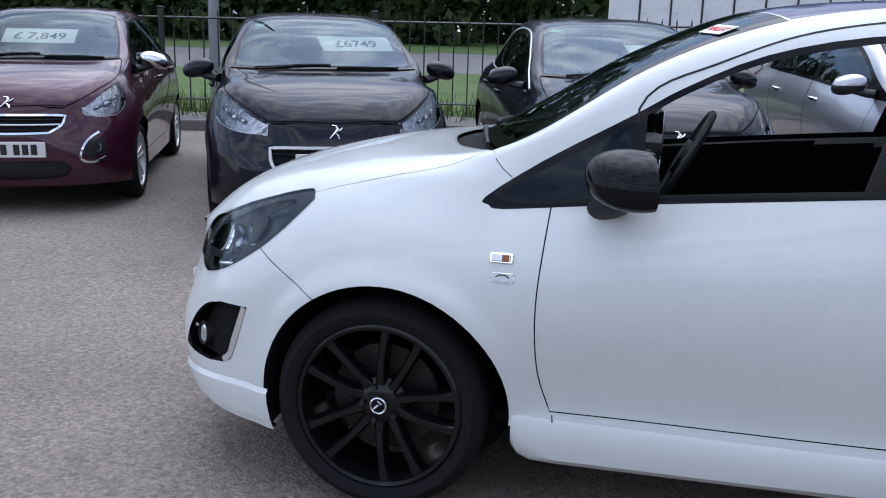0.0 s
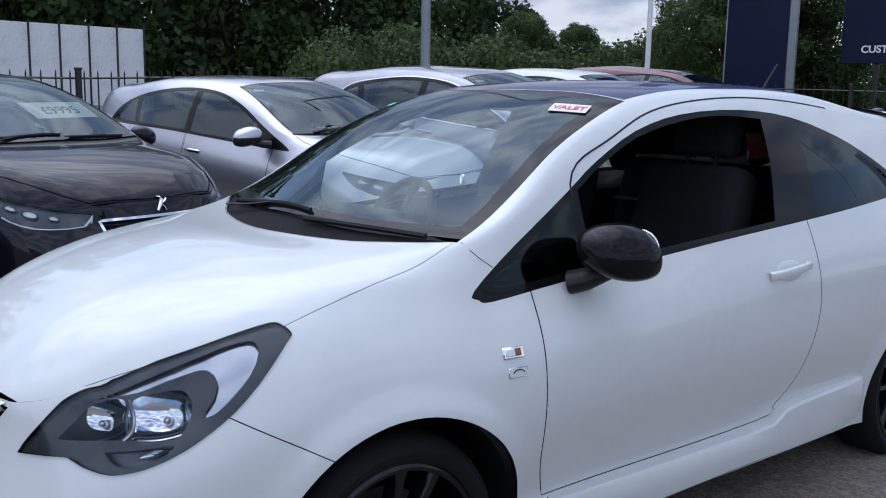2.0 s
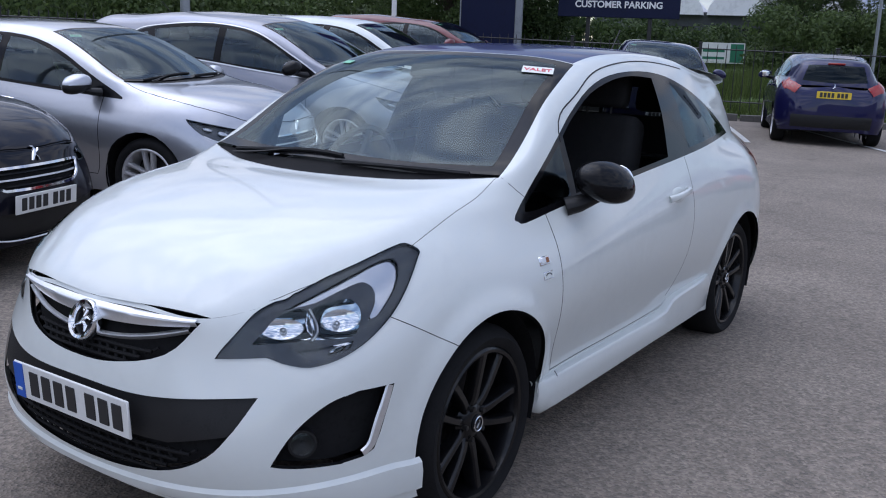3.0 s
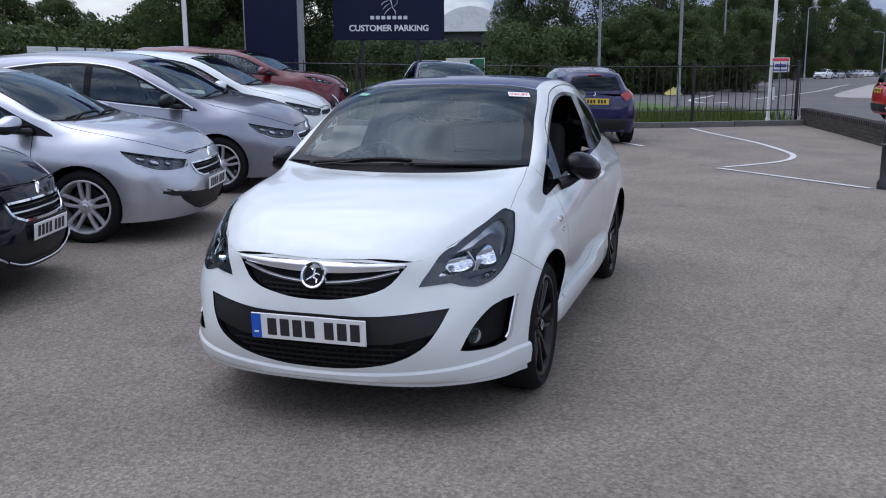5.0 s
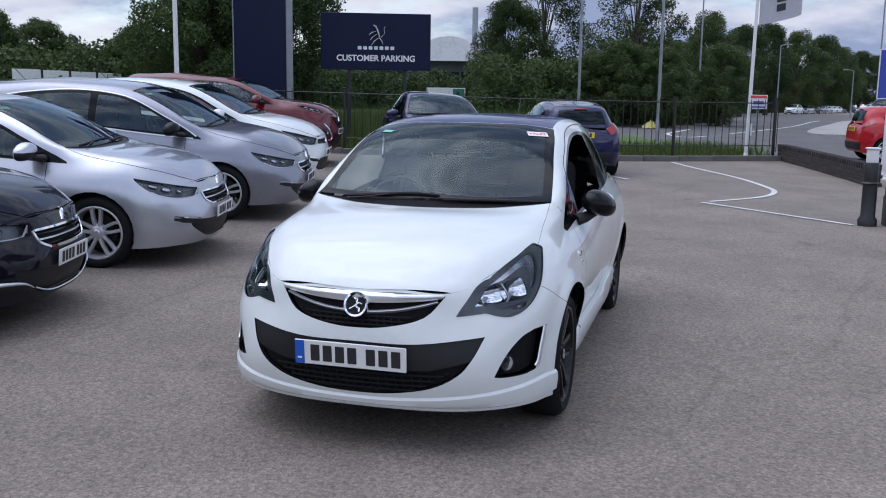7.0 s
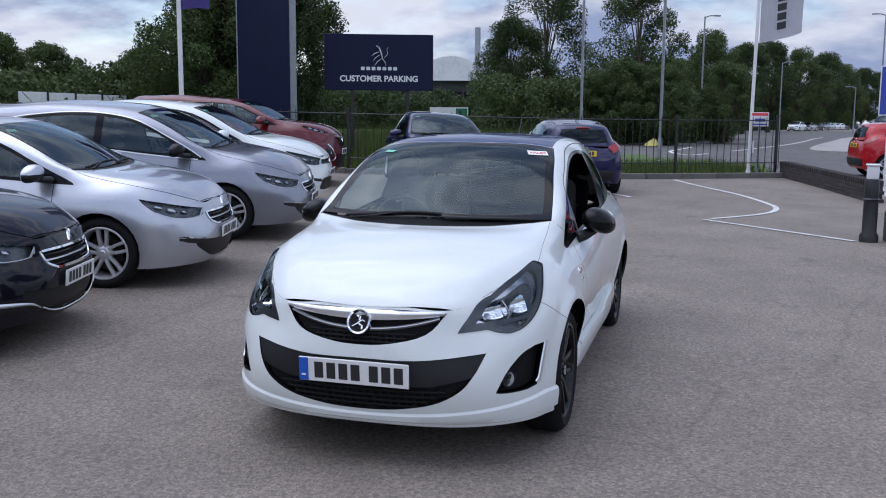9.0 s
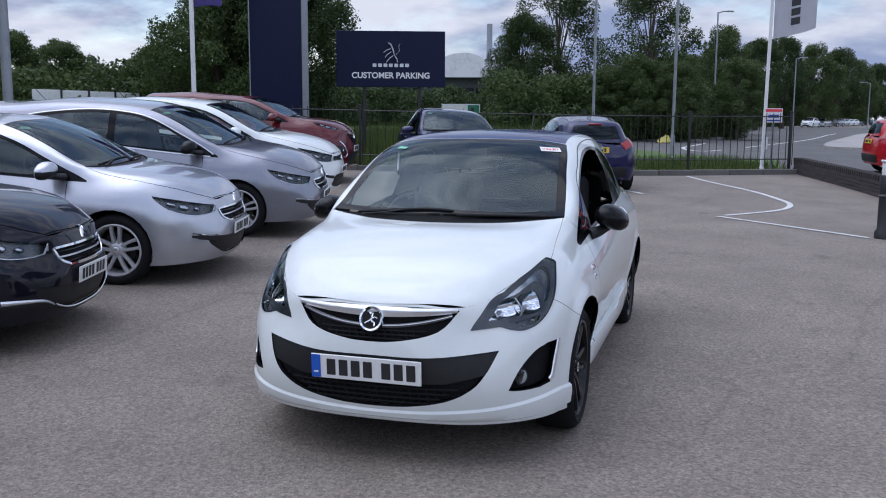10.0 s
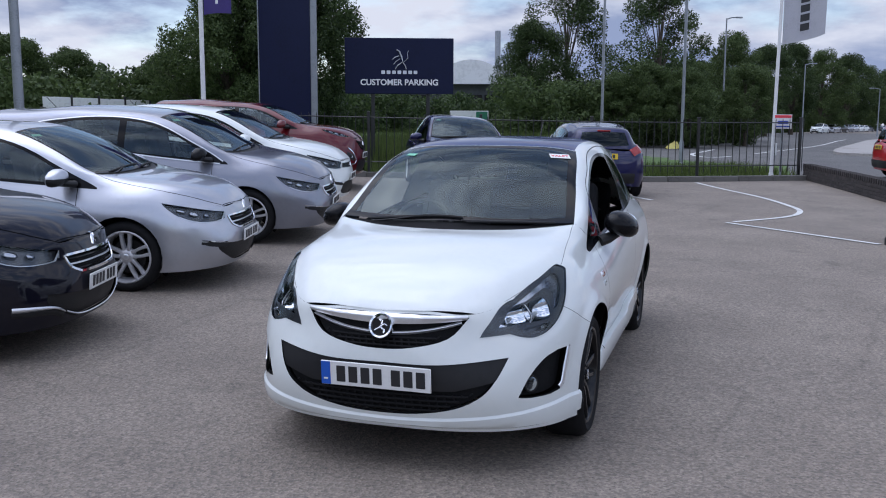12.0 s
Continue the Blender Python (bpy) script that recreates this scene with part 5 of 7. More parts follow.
def pavement_island():
    """A pale raised pavement beside the far road."""
    pts = rounded([(39.5, -4.6), (52, -6.6), (66, -9.5), (80, -15, 1), (44, -15, 1), (35.5, -9.5), (36.5, -6.0)], 4)
    bm = bmesh.new()
    top = [bm.verts.new((p[0], p[1], rise(*p[:2]) + .11)) for p in pts]
    low = [bm.verts.new((p[0], p[1], rise(*p[:2]) - .05)) for p in pts]
    bm.faces.new(top)
    for i in range(len(pts)):
        j = (i + 1) % len(pts)
        bm.faces.new((low[i], low[j], top[j], top[i]))
    bmesh.ops.recalc_face_normals(bm, faces=bm.faces)
    return tagged(mesh_object("pavement", bm, M["pale_paving"]), "pale concrete pavement island beside the far road", "pavement", kind="structure")


M["pale_paving"] = mat("pale_paving", (.33, .31, .29), .85, vary=.3, scale=1.2, bump=.2, bump_scale=40)
pavement_island()


# ---- brick walls by the way out ----
def brick_wall(line, courses, label):
    """A low wall, one brick thick, with every brick set in recessed mortar, and a row of bricks on edge on top."""
    root = tagged(new("brick_wall", None), label, "wall", kind="structure")
    bm, rows = bmesh.new(), []
    for x, y, a in [*along(line, .25, 0), (*line[-1], 0)]:
        rows.append((x, y))
    h = courses * .075
    for (x0, y0), (x1, y1) in zip(rows, rows[1:]):
        a = math.atan2(y1 - y0, x1 - x0)
        d = math.hypot(x1 - x0, y1 - y0)
        z = rise(x0, y0)
        add_box(bm, (d, .19, h + .1), pose((x0 + x1) / 2, (y0 + y1) / 2, z + h / 2 - .05, 0, 0, math.degrees(a)))
    part("mortar_core", bm, M["mortar"], root, smooth=False)
    for k, size in (("brick", (.215, .215, .065)), ("cap_brick", (.065, .23, .105))):
        me = bpy.data.meshes.new(k)
        bm = add_box(bmesh.new(), size, Matrix(), .004, 1)
        bm.to_mesh(me)
        bm.free()
        me.materials.append(M["brick"])
        if k == "brick":
            for c in range(courses):
                for x, y, a in along(line, .225, .11 if c % 2 else .22):
                    ob = new("brick", me)
                    ob.parent = root
                    ob.matrix_basis = pose(x, y, rise(x, y) + .0375 + c * .075, 0, 0, a + random.uniform(-.5, .5))
        else:
            for x, y, a in along(line, .15, .05):
                ob = new("cap_brick", me)
                ob.parent = root
                ob.matrix_basis = pose(x, y, rise(x, y) + h + .05, 0, 0, a + random.uniform(-.5, .5))
    return root


brick_wall([(21.5, -2.75), (18.0, -3.45), (14.6, -4.05)], 4, "low dark brick wall beside the road")
brick_wall([(9.05, -3.42), (9.25, -5.6)], 5, "low dark brick wall beside the gate post")


def bollard(x, y):
    root = tagged(new("bollard", None), "black iron gate bollard with a white cap on the tarmac", "bollard")
    z = rise(x, y)
    bm = add_lathe(bmesh.new(), [(.001, .80), (.075, .80), (.088, .78), (.088, .56), (.105, .54), (.088, .52), (.088, .12), (.115, .08), (.115, -.02)], 24, pose(x, y, z) @ pose(0, 0, 0, 90))
    part("post", bm, M["iron"], root)
    bm = add_box(bmesh.new(), (.135, .135, .17), pose(x, y, z + .88), .02, 2)
    add_box(bm, (.165, .165, .025), pose(x, y, z + .975), .008, 1)
    part("cap", bm, M["pole_white"], root, "white cap")
    return root


bollard(8.95, -3.22)


# ---- poles, flags and signs ----
def pole(x, y, height, r0, r1, material, label, category, lean=(0, 0), arm=0.0, name="lamp_post", collar=None):
    root = tagged(new(name, None), label, category)
    z = rise(x, y)
    top = Vector((x + lean[0], y + lean[1], z + height))
    base = Vector((x, y, z))
    n = 14
    bm = add_tube(bmesh.new(), [base.lerp(top, i / n) for i in range(n + 1)], r0, 14, 1.0, [1 + (r1 / r0 - 1) * i / n for i in range(n + 1)])
    part("shaft", bm, material, root)
    bm = add_lathe(bmesh.new(), [(r0 * 1.9, 0), (r0 * 1.9, .03), (r0 * 1.35, .06), (r0 * 1.3, .75 if arm else .12), (r0, .80 if arm else .16)], 16, Matrix.Translation(base) @ pose(0, 0, 0, 90))
    bmesh.ops.recalc_face_normals(bm, faces=bm.faces)
    part("foot", bm, material, root)
    if arm:
        ang = collar or 0
        d = Vector((math.cos(ang), math.sin(ang), 0))
        bm = add_tube(bmesh.new(), [top - Vector((0, 0, .05)), top + d * arm * .5 + Vector((0, 0, .06)), top + d * arm + Vector((0, 0, .08))], r1 * .8, 8)
        part("arm", bm, material, root)
        bm = add_box(bmesh.new(), (.42, .18, .09), Matrix.Translation(top + d * (arm + .15) + Vector((0, 0, .08))) @ pose(0, 0, 0, 0, 0, math.degrees(ang)), .03, 2)
        part("lantern", bm, M["galv"], root)
    return root


def flag(x, y, z, width, height, yaw, material, label, bars=(), lift=.3):
    root = tagged(new("flag", None), label, "flag")
    bm, rows = bmesh.new(), []
    m = pose(x, y, z, 0, 0, yaw)
    f = lambda u, v: Vector((width * u, .07 * math.sin(5 * u + 1.2 * v) * u, -height * v + lift * u * u + .03 * math.sin(4 * u)))
    for i in range(15):
        rows.append([bm.verts.new(m @ f(i / 14, j / 18)) for j in range(19)])
    for a, b in zip(rows, rows[1:]):
        for k in range(18):
            bm.faces.new((a[k], a[k + 1], b[k + 1], b[k]))
    bmesh.ops.solidify(bm, geom=bm.faces, thickness=.004)
    part("cloth", bm, material, root)
    for u0, u1, v0, v1 in bars:
        for s in (-.006, .006):
            bm = bmesh.new()
            g = [[bm.verts.new(m @ (f(u0 + (u1 - u0) * i / 4, v0 + (v1 - v0) * j / 8) + Vector((0, s, 0)))) for j in range(9)] for i in range(5)]
            for a, b in zip(g, g[1:]):
                for k in range(8):
                    bm.faces.new((a[k], a[k + 1], b[k + 1], b[k]))
            part("dark_bar", bm, M["ink"] if material is M["flag"] else M["letter"], root)
    return root


pole(-4.55, 8.15, 7.5, .075, .055, M["galv"], "grey galvanised lamp post behind the railings", "lamp post", name="lamp_post")
pole(8.65, 10.2, 9.0, .085, .06, M["galv"], "grey galvanised lamp post by the railings", "lamp post", arm=1.0, collar=-1.5)
pole(14.32, 10.36, 7.5, .055, .045, M["pole_white"], "white flagpole by the railings", "flagpole", name="flagpole")
pole(21.6, -1.88, 8.0, .048, .036, M["pole_white"], "white flagpole on the kerb", "flagpole", name="flagpole", lean=(0, -.09))
pole(16.2, -4.40, 8.0, .048, .036, M["pole_white"], "white flagpole by the low wall", "flagpole", name="flagpole")
pole(35.7, 4.83, 9.0, .065, .045, M["galv"], "tall grey street lamp beyond the railings", "street lamp", name="street_lamp", arm=1.2, collar=2.2)
pole(28.0, .90, 11.5, .055, .04, M["galv"], "tall grey street lamp beyond the railings", "street lamp", name="street_lamp", arm=1.2, collar=2.2)
pole(57.0, .7, 7.6, .06, .045, M["galv"], "tall grey street lamp along the road", "street lamp", name="street_lamp", arm=.7, collar=-1.0)
pole(78.0, -4.85, 6.0, .06, .04, M["galv"], "tall grey street lamp along the road", "street lamp", name="street_lamp", arm=.7, collar=-1.0)
pole(72.0, -11.6, 9.0, .07, .05, M["galv"], "tall grey street lamp along the road", "street lamp", name="street_lamp", arm=.6, collar=1.6)
pole(95.0, -12.4, 4.6, .06, .04, M["galv"], "tall grey street lamp along the road", "street lamp", name="street_lamp", arm=.6, collar=1.6)
flag(14.35, 10.30, 6.55, .60, 2.55, -62, M["flag_purple"], "purple flag hanging on its white pole", [(.42, .52, .74, .92)], .06)
flag(21.61, -1.99, 6.4, 1.10, 2.75, -68, M["flag"], "pale grey flag hanging on its white pole", [(.40, .60, .42 + .085 * k, .485 + .085 * k) for k in range(6)])


def totem():
    root = tagged(new("totem_sign", None), "tall navy totem sign with a grey steel edge", "sign")
    x, y, a = 17.4, 9.95, -62
    z = rise(x, y)
    bm = add_box(bmesh.new(), (1.28, .32, 7.6), pose(x, y, z + 3.8, 0, 0, a), .02, 2)
    part("panel", bm, M["navy"], root)
    m = pose(x, y, z, 0, 0, a)
    bm = add_box(bmesh.new(), (.17, .36, 7.7), m @ pose(.72, 0, 3.85), .03, 3)
    part("edge_post", bm, M["galv"], root, "grey steel edge")
    bm = add_box(bmesh.new(), (.03, .34, 7.6), m @ pose(-.655, 0, 3.8), .005, 1)
    part("edge_strip", bm, M["galv"], root)
    return root


def parking_sign():
    """The navy board on two posts, with its words; the emblem and the maker's name are plain shapes."""
    root = tagged(new("parking_sign", None), "navy customer parking board on two black posts", "sign")
    c = Vector((20.43, 8.03, 3.21))
    a = math.degrees(math.atan2(6.63 - 9.43, 20.99 - 19.87))
    m = Matrix.Translation(c) @ pose(0, 0, 0, 90, 0, a)
    board = part("board", add_box(bmesh.new(), (3.02, 1.53, .08), m, .01, 1), M["navy_sign"], root)
    for s in (-.74, .80):
        p = m @ Vector((s, 0, -.09))
        g = rise(p.x, p.y)
        bm = add_box(bmesh.new(), (.10, .10, 3.9 - g), pose(p.x, p.y, (3.9 + g) / 2, 0, 0, a), .006, 1)
        part("post", bm, M["iron"], root, "black steel post")
    for text, size, y, material in (("CUSTOMER PARKING", .225, -.455, M["letter"]),):
        bm = text_mesh(text, size, .006, .006)
        w = max(v.co.x for v in bm.verts) - min(v.co.x for v in bm.verts)
        k = 2.16 / w
        bmesh.ops.transform(bm, matrix=m @ Matrix.Translation((0, y, .045)) @ Matrix.Diagonal((k, 1, 1, 1)), verts=bm.verts)
        part("lettering", bm, material, root, smooth=False)
    for k in range(7):
        bm = add_box(bmesh.new(), (.105, .095, .010), m @ Matrix.Translation((-.45 + .15 * k, -.17, .045)), .012, 1)
        part("pale_bar", bm, M["silver_letter"], root, smooth=False)
    bm = bmesh.new()
    for pts, r in ((((-.07, .44), (.0, .40), (.06, .26), (.10, .10)), .085), (((.0, .28), (-.12, .24), (-.20, .17)), .05), (((.02, .20), (-.10, .12), (-.16, .04)), .045),
                   (((.10, .10), (.17, .0), (.19, -.09)), .06), (((.07, .10), (-.04, .02), (-.12, -.09)), .055), (((.14, .12), (.24, .22), (.22, .36), (.26, .42)), .03)):
        add_tube(bm, [m @ Vector((x, y, .048)) for x, y in pts], r, 8, .25, [.8] + [1] * (len(pts) - 2) + [.5])
    part("emblem", bm, M["silver_letter"], root, "silver emblem shape")
    return root


totem()
parking_sign()


def small_board(x, y, z, w, h, yaw, faces, label):
    root = tagged(new("sign_board", None), label, "sign")
    m = Matrix.Translation((x, y, z)) @ pose(0, 0, 0, 90, 0, yaw)
    part("board", add_box(bmesh.new(), (w, h, .03), m, .006, 1), M["sign_white"], root)
    for cx, cy, bw, bh, material in faces:
        part("dark_bar", add_box(bmesh.new(), (bw * w, bh * h, .006), m @ Matrix.Translation((cx * w, cy * h, .016)), .002, 1), material, root)
    g = rise(x, y)
    if z - h / 2 - g > .3:
        part("post", add_cyl(bmesh.new(), .03, .03, z - g, pose(x + .04, y, (z + g) / 2), 10), M["galv"], root)
    return root


small_board(21.45, -2.10, 1.70, .46, .36, -70, ((0, .36, .92, .2, M["red_ink"]), (0, -.05, .6, .22, M["sign_blue"]), (0, -.35, .8, .1, M["sign_blue"])), "small white notice board with red and blue bars on the railings")
small_board(44.5, 13.5, 1.9, 2.1, 1.0, -75, ((.33, .0, .3, .9, M["sign_green"]), (-.2, .1, .5, .12, M["sign_green"]), (-.2, -.25, .5, .12, M["sign_green"])), "green and white direction board beside the road")
small_board(37.9, -8.0, 2.98, 2.0, 2.0, -80, ((0, 0, .96, .96, M["sign_blue"]), (0, .2, .5, .06, M["letter"])), "blue roadside totem board with a pale bar")
small_board(23.6, -1.95, .95, .16, .34, -70, ((-.2, 0, .1, .8, M["ink"]),), "small white marker board behind the railings")


# ---- white boarded fence beyond the road ----
def boarded_fence(line, height, label):
    root = tagged(new("boarded_fence", None), label, "fence")
    me = bpy.data.meshes.new("board")
    bm = add_box(bmesh.new(), (.96, .04, height), pose(0, 0, height / 2), .006, 1)
    bm.to_mesh(me)
    bm.free()
    me.materials.append(M["white_wall"])
    stud = bpy.data.meshes.new("stud")
    bm = add_box(bmesh.new(), (.06, .07, height + .08), pose(0, -.02, height / 2 + .04), .006, 1)
    bm.to_mesh(stud)
    bm.free()
    stud.materials.append(M["iron"])
    for x, y, a in along(line, .98, .4):
        for nm, mesh, dx in (("board", me, 0), ("stud", stud, .49)):
            ob = new(nm, mesh)
            ob.parent = root
            ob.matrix_basis = pose(x, y, rise(x, y), 0, 0, a) @ pose(dx, 0, 0)
    return root


boarded_fence([(-1.0, 27.5), (10.2, 29.5)], 2.6, "white boarded fence with black studs across the road")
boarded_fence([(20.0, 19.95), (23.2, 18.85)], 1.75, "white boarded fence with black studs across the road")


# ---- far works building ----
def works_building():
    root = tagged(new("works_building", None), "grey works building with white curved roofs", "building")
    c, a = Vector((112, 34, 0)), -73
    m = Matrix.Translation(c) @ pose(0, 0, 0, 0, 0, a)
    part("wall", add_box(bmesh.new(), (34, 16, 7.0), m @ pose(0, 0, 3.5), .1, 1), M["cladding_dark"], root)
    for k in range(3):
        bm, rows = bmesh.new(), []
        for t in np.linspace(0, math.pi, 17):
            rows.append([bm.verts.new(m @ Vector((-8.5 + 8.2 * k - 3.9 * math.cos(t), d, 6.6 + 2.9 * math.sin(t)))) for d in (-9.5, 8)])
        for p, q in zip(rows, rows[1:]):
            bm.faces.new((p[0], p[1], q[1], q[0]))
        bm.faces.new([r[0] for r in rows])
        part("roof", bm, M["cladding"], root, "white curved roof")
        for j in range(4):
            bm = add_box(bmesh.new(), (1.3, .2, 1.5), m @ pose(-11 + 8.2 * k + 1.6 * j, -8.1, 4.6), .04, 1)
            part("window", bm, M["gloss_black"], root)
    bm = add_cyl(bmesh.new(), .42, .36, 13.8, m @ pose(3.1, 0, 6.9), 16)
    part("chimney", bm, M["galv"], root, "grey steel chimney")
    return root


works_building()


# ---- trees and woods ----
def leaf_mesh(name, clumps, count, size, material, seed, flat=.6):
    """Many small folded leaf sprays scattered through ellipsoid clumps (x, y, z, rx, ry, rz)."""
    rng = np.random.default_rng(seed)
    cl = np.array(clumps, float)
    vol = (cl[:, 3] * cl[:, 4] * cl[:, 5]) ** (2 / 3)
    pick = rng.choice(len(cl), count, p=vol / vol.sum())
    d = rng.normal(size=(count, 3))
    d /= np.linalg.norm(d, axis=1)[:, None]
    r = rng.uniform(.45, 1.0, count) ** .6 * (1 + rng.normal(0, .07, count))
    c = cl[pick, :3] + d * r[:, None] * cl[pick, 3:6]
    u = rng.normal(size=(count, 3))
    u /= np.linalg.norm(u, axis=1)[:, None]
    n = d + rng.normal(0, .6, (count, 3))
    v = np.cross(u, n)
    v /= np.linalg.norm(v, axis=1)[:, None]
    u = np.cross(n, v)
    u /= np.linalg.norm(u, axis=1)[:, None]
    s = size * rng.uniform(.5, 1.5, count)[:, None]
    verts = np.stack([c - u * s, c - v * s * flat + u * s * .1, c + u * s, c + v * s * flat - u * s * .1], 1).reshape(-1, 3)
    faces = np.arange(4 * count).reshape(-1, 4)
    me = bpy.data.meshes.new(name)
    me.from_pydata(verts.tolist(), [], faces.tolist())
    me.materials.append(material)
    return me


def crown_clumps(rng, radius, low, high, n, squeeze=1.0):
    """Small uneven leaf clumps through an egg-shaped crown, denser towards its outside."""
    out = []
    lobes = [(rng.uniform(0, math.tau), rng.uniform(0, 1), rng.uniform(.75, 1.15)) for _ in range(7)]
    for _ in range(n):
        t = rng.uniform(0, 1) ** .9
        z = low + (high - low) * t
        a = rng.uniform(0, math.tau)
        swell = sum(g * math.exp(-2.2 * (1 - math.cos(a - la)) - 6 * (t - lt) ** 2) for la, lt, g in lobes)
        w = radius * math.sin(math.pi * (.14 + .80 * t)) ** .75 * min(1.12, .62 + .40 * swell)
        r = w * rng.uniform(.12, 1) ** .55
        k = radius * rng.uniform(.12, .24)
        out.append((r * math.cos(a), r * math.sin(a) * squeeze, z, k * 1.1, k * 1.1, k))
    return out


def tree(height, radius, seed, leaf, count, low=.28, size=.16, clumps=40, label=""):
    """A tapered trunk with limbs, and a crown of small leaf sprays in loose clumps."""
    rng = np.random.default_rng(seed)
    root = tagged(new("tree", None), label, "tree")
    cl = crown_clumps(rng, radius, height * low, height, clumps)
    bm = bmesh.new()
    top = height * .82
    n = 9
    bend = rng.normal(0, .12, 2)
    trunk = [Vector((bend[0] * (i / n) ** 2 * height * .3, bend[1] * (i / n) ** 2 * height * .3, top * i / n - .1)) for i in range(n + 1)]
    r0 = height * .024
    add_tube(bm, trunk, r0, 9, 1.0, [1.35, 1.0, .9, .8, .7, .6, .5, .38, .28, .15])
    for c in cl[::3]:
        start = trunk[min(n - 1, max(2, int(n * (c[2] / height) * .75)))]
        end = Vector(c[:3])
        mid = start.lerp(end, .5) + Vector((0, 0, height * .03))
        add_tube(bm, [start, mid, end], r0 * .20, 5, 1.0, [1, .6, .15])
    part("trunk", bm, M["bark"], root)
    ob = new("crown", leaf_mesh("crown", cl, count, size, leaf, seed))
    ob.parent = root
    return root


t_round = tree(9.5, 3.3, 11, M["leaf"], 60000, .16, .062, 150, "tall dark green broadleaf tree beyond the railings")
t_open = tree(10.5, 3.5, 12, M["leaf"], 32000, .16, .066, 105, "tall open-crowned broadleaf tree against the sky")
t_willow = tree(8.5, 3.2, 13, M["leaf_mid"], 60000, .10, .060, 150, "full green willow beyond the railings")
t_small = tree(5.5, 2.4, 14, M["leaf_mid"], 42000, .06, .055, 110, "bushy green tree beyond the railings")


def plant(ob, x, y, scale=1.0, turn=0.0, first=False):
    m = pose(x, y, rise(x, y), 0, 0, turn) @ Matrix.Diagonal((scale, scale, scale, 1))
    if first:
        ob.matrix_basis = m
        return ob
    base = ob.matrix_basis.copy()
    new_one = copy_thing(ob, m)
    new_one.matrix_basis = m
    return new_one


plant(t_round, 51.7, 11.8, 0.72, 0, True)
plant(t_open, 54.3, 9.95, 0.93, 0, True)
plant(t_willow, 25.1, 16.5, 0.74, 0, True)
plant(t_small, 42.8, 5.3, 0.64, 0, True)
for ob, x, y, s, a in ((t_open, 50.1, 4.05, 0.84, 70), (t_round, 26.9, 15.5, 0.84, 60), (t_round, 28.2, 15.0, 0.70, 200), (t_willow, 60.3, 0.3, 0.79, 33),
                       (t_small, 43.0, 4.0, 0.74, 90), (t_small, 44.2, 1.9, 0.69, 180), (t_small, 48.3, -0.8, 0.75, 30), (t_round, 91.3, -2.0, 0.88, 10), (t_round, 116.2, -5.1, 1.11, 120), (t_willow, 156.0, -10.6, 1.46, 220), (t_round, 185.7, -16.8, 1.46, 300), (t_willow, 225.2, -24.1, 1.66, 75), (t_round, 284.3, -35.2, 1.73, 44), (t_round, 313.5, -43.4, 1.76, 99),
                       (t_small, 25.5, 19.2, 0.62, 200),
                       (t_small, 22.3, 23.4, 0.66, 60), (t_small, 25.0, 23.3, 0.62, 20)):
    plant(ob, x, y, s, a)


def woods(name, line, depth, height, count, size, material, seed, label, spread=1.0):
    """A thick belt of leaves along a line, with an uneven top."""
    rng = np.random.default_rng(seed)
    cl = []
    for x, y, a in along(line, 1.15, 0):
        for _ in range(3):
            o = rng.uniform(0, depth)
            nx, ny = -math.sin(radians(a)), math.cos(radians(a))
            h = height * rng.uniform(.55, 1.0)
            px, py = x + nx * o + rng.normal(0, .4), y + ny * o + rng.normal(0, .4)
            for k in range(max(2, int(h / 1.3))):
                z = h * (k + .5) / max(2, int(h / 1.3))
                w = rng.uniform(.8, 1.35) * spread * (1.15 - .45 * z / height)
                cl.append((px + rng.normal(0, .3), py + rng.normal(0, .3), rise(px, py) + z, w, w, w * .85))
    ob = new(name, leaf_mesh(name, cl, count, size, material, seed))
    return tagged(ob, label, "trees", kind="stuff")


woods("far_woods", [(-75, 8), (-40, 20), (-12, 30), (8, 34), (21, 35)], 5, 12.0, 250000, .19, M["leaf"], 21, "dense dark green wood across the road")
woods("far_woods", [(20, 35), (26, 34.5), (31.6, 33.4)], 4, 7.8, 38000, .17, M["leaf"], 27, "dense dark green wood across the road")
woods("hedge", [(14, 22), (20, 21), (24, 18.5), (29, 15.3)], 2.5, 3.0, 60000, .08, M["leaf_mid"], 22, "thick green hedge beyond the railings")
woods("far_woods", [(19, 33), (30, 32), (48, 27), (70, 24), (100, 22)], 4, 4.0, 60000, .15, M["leaf"], 23, "distant green wood")
woods("bushes", [(40.5, 9.2), (42, 7.5), (45, 4.5), (49, 1.2), (56, -.6)], 3, 3.9, 70000, .085, M["leaf_mid"], 24, "thick green bushes along the road")
woods("far_woods", [(75, 3), (110, 0), (160, -5), (220, -15), (330, -38)], 6, 8.5, 60000, .30, M["leaf"], 25, "distant row of green trees along the road")


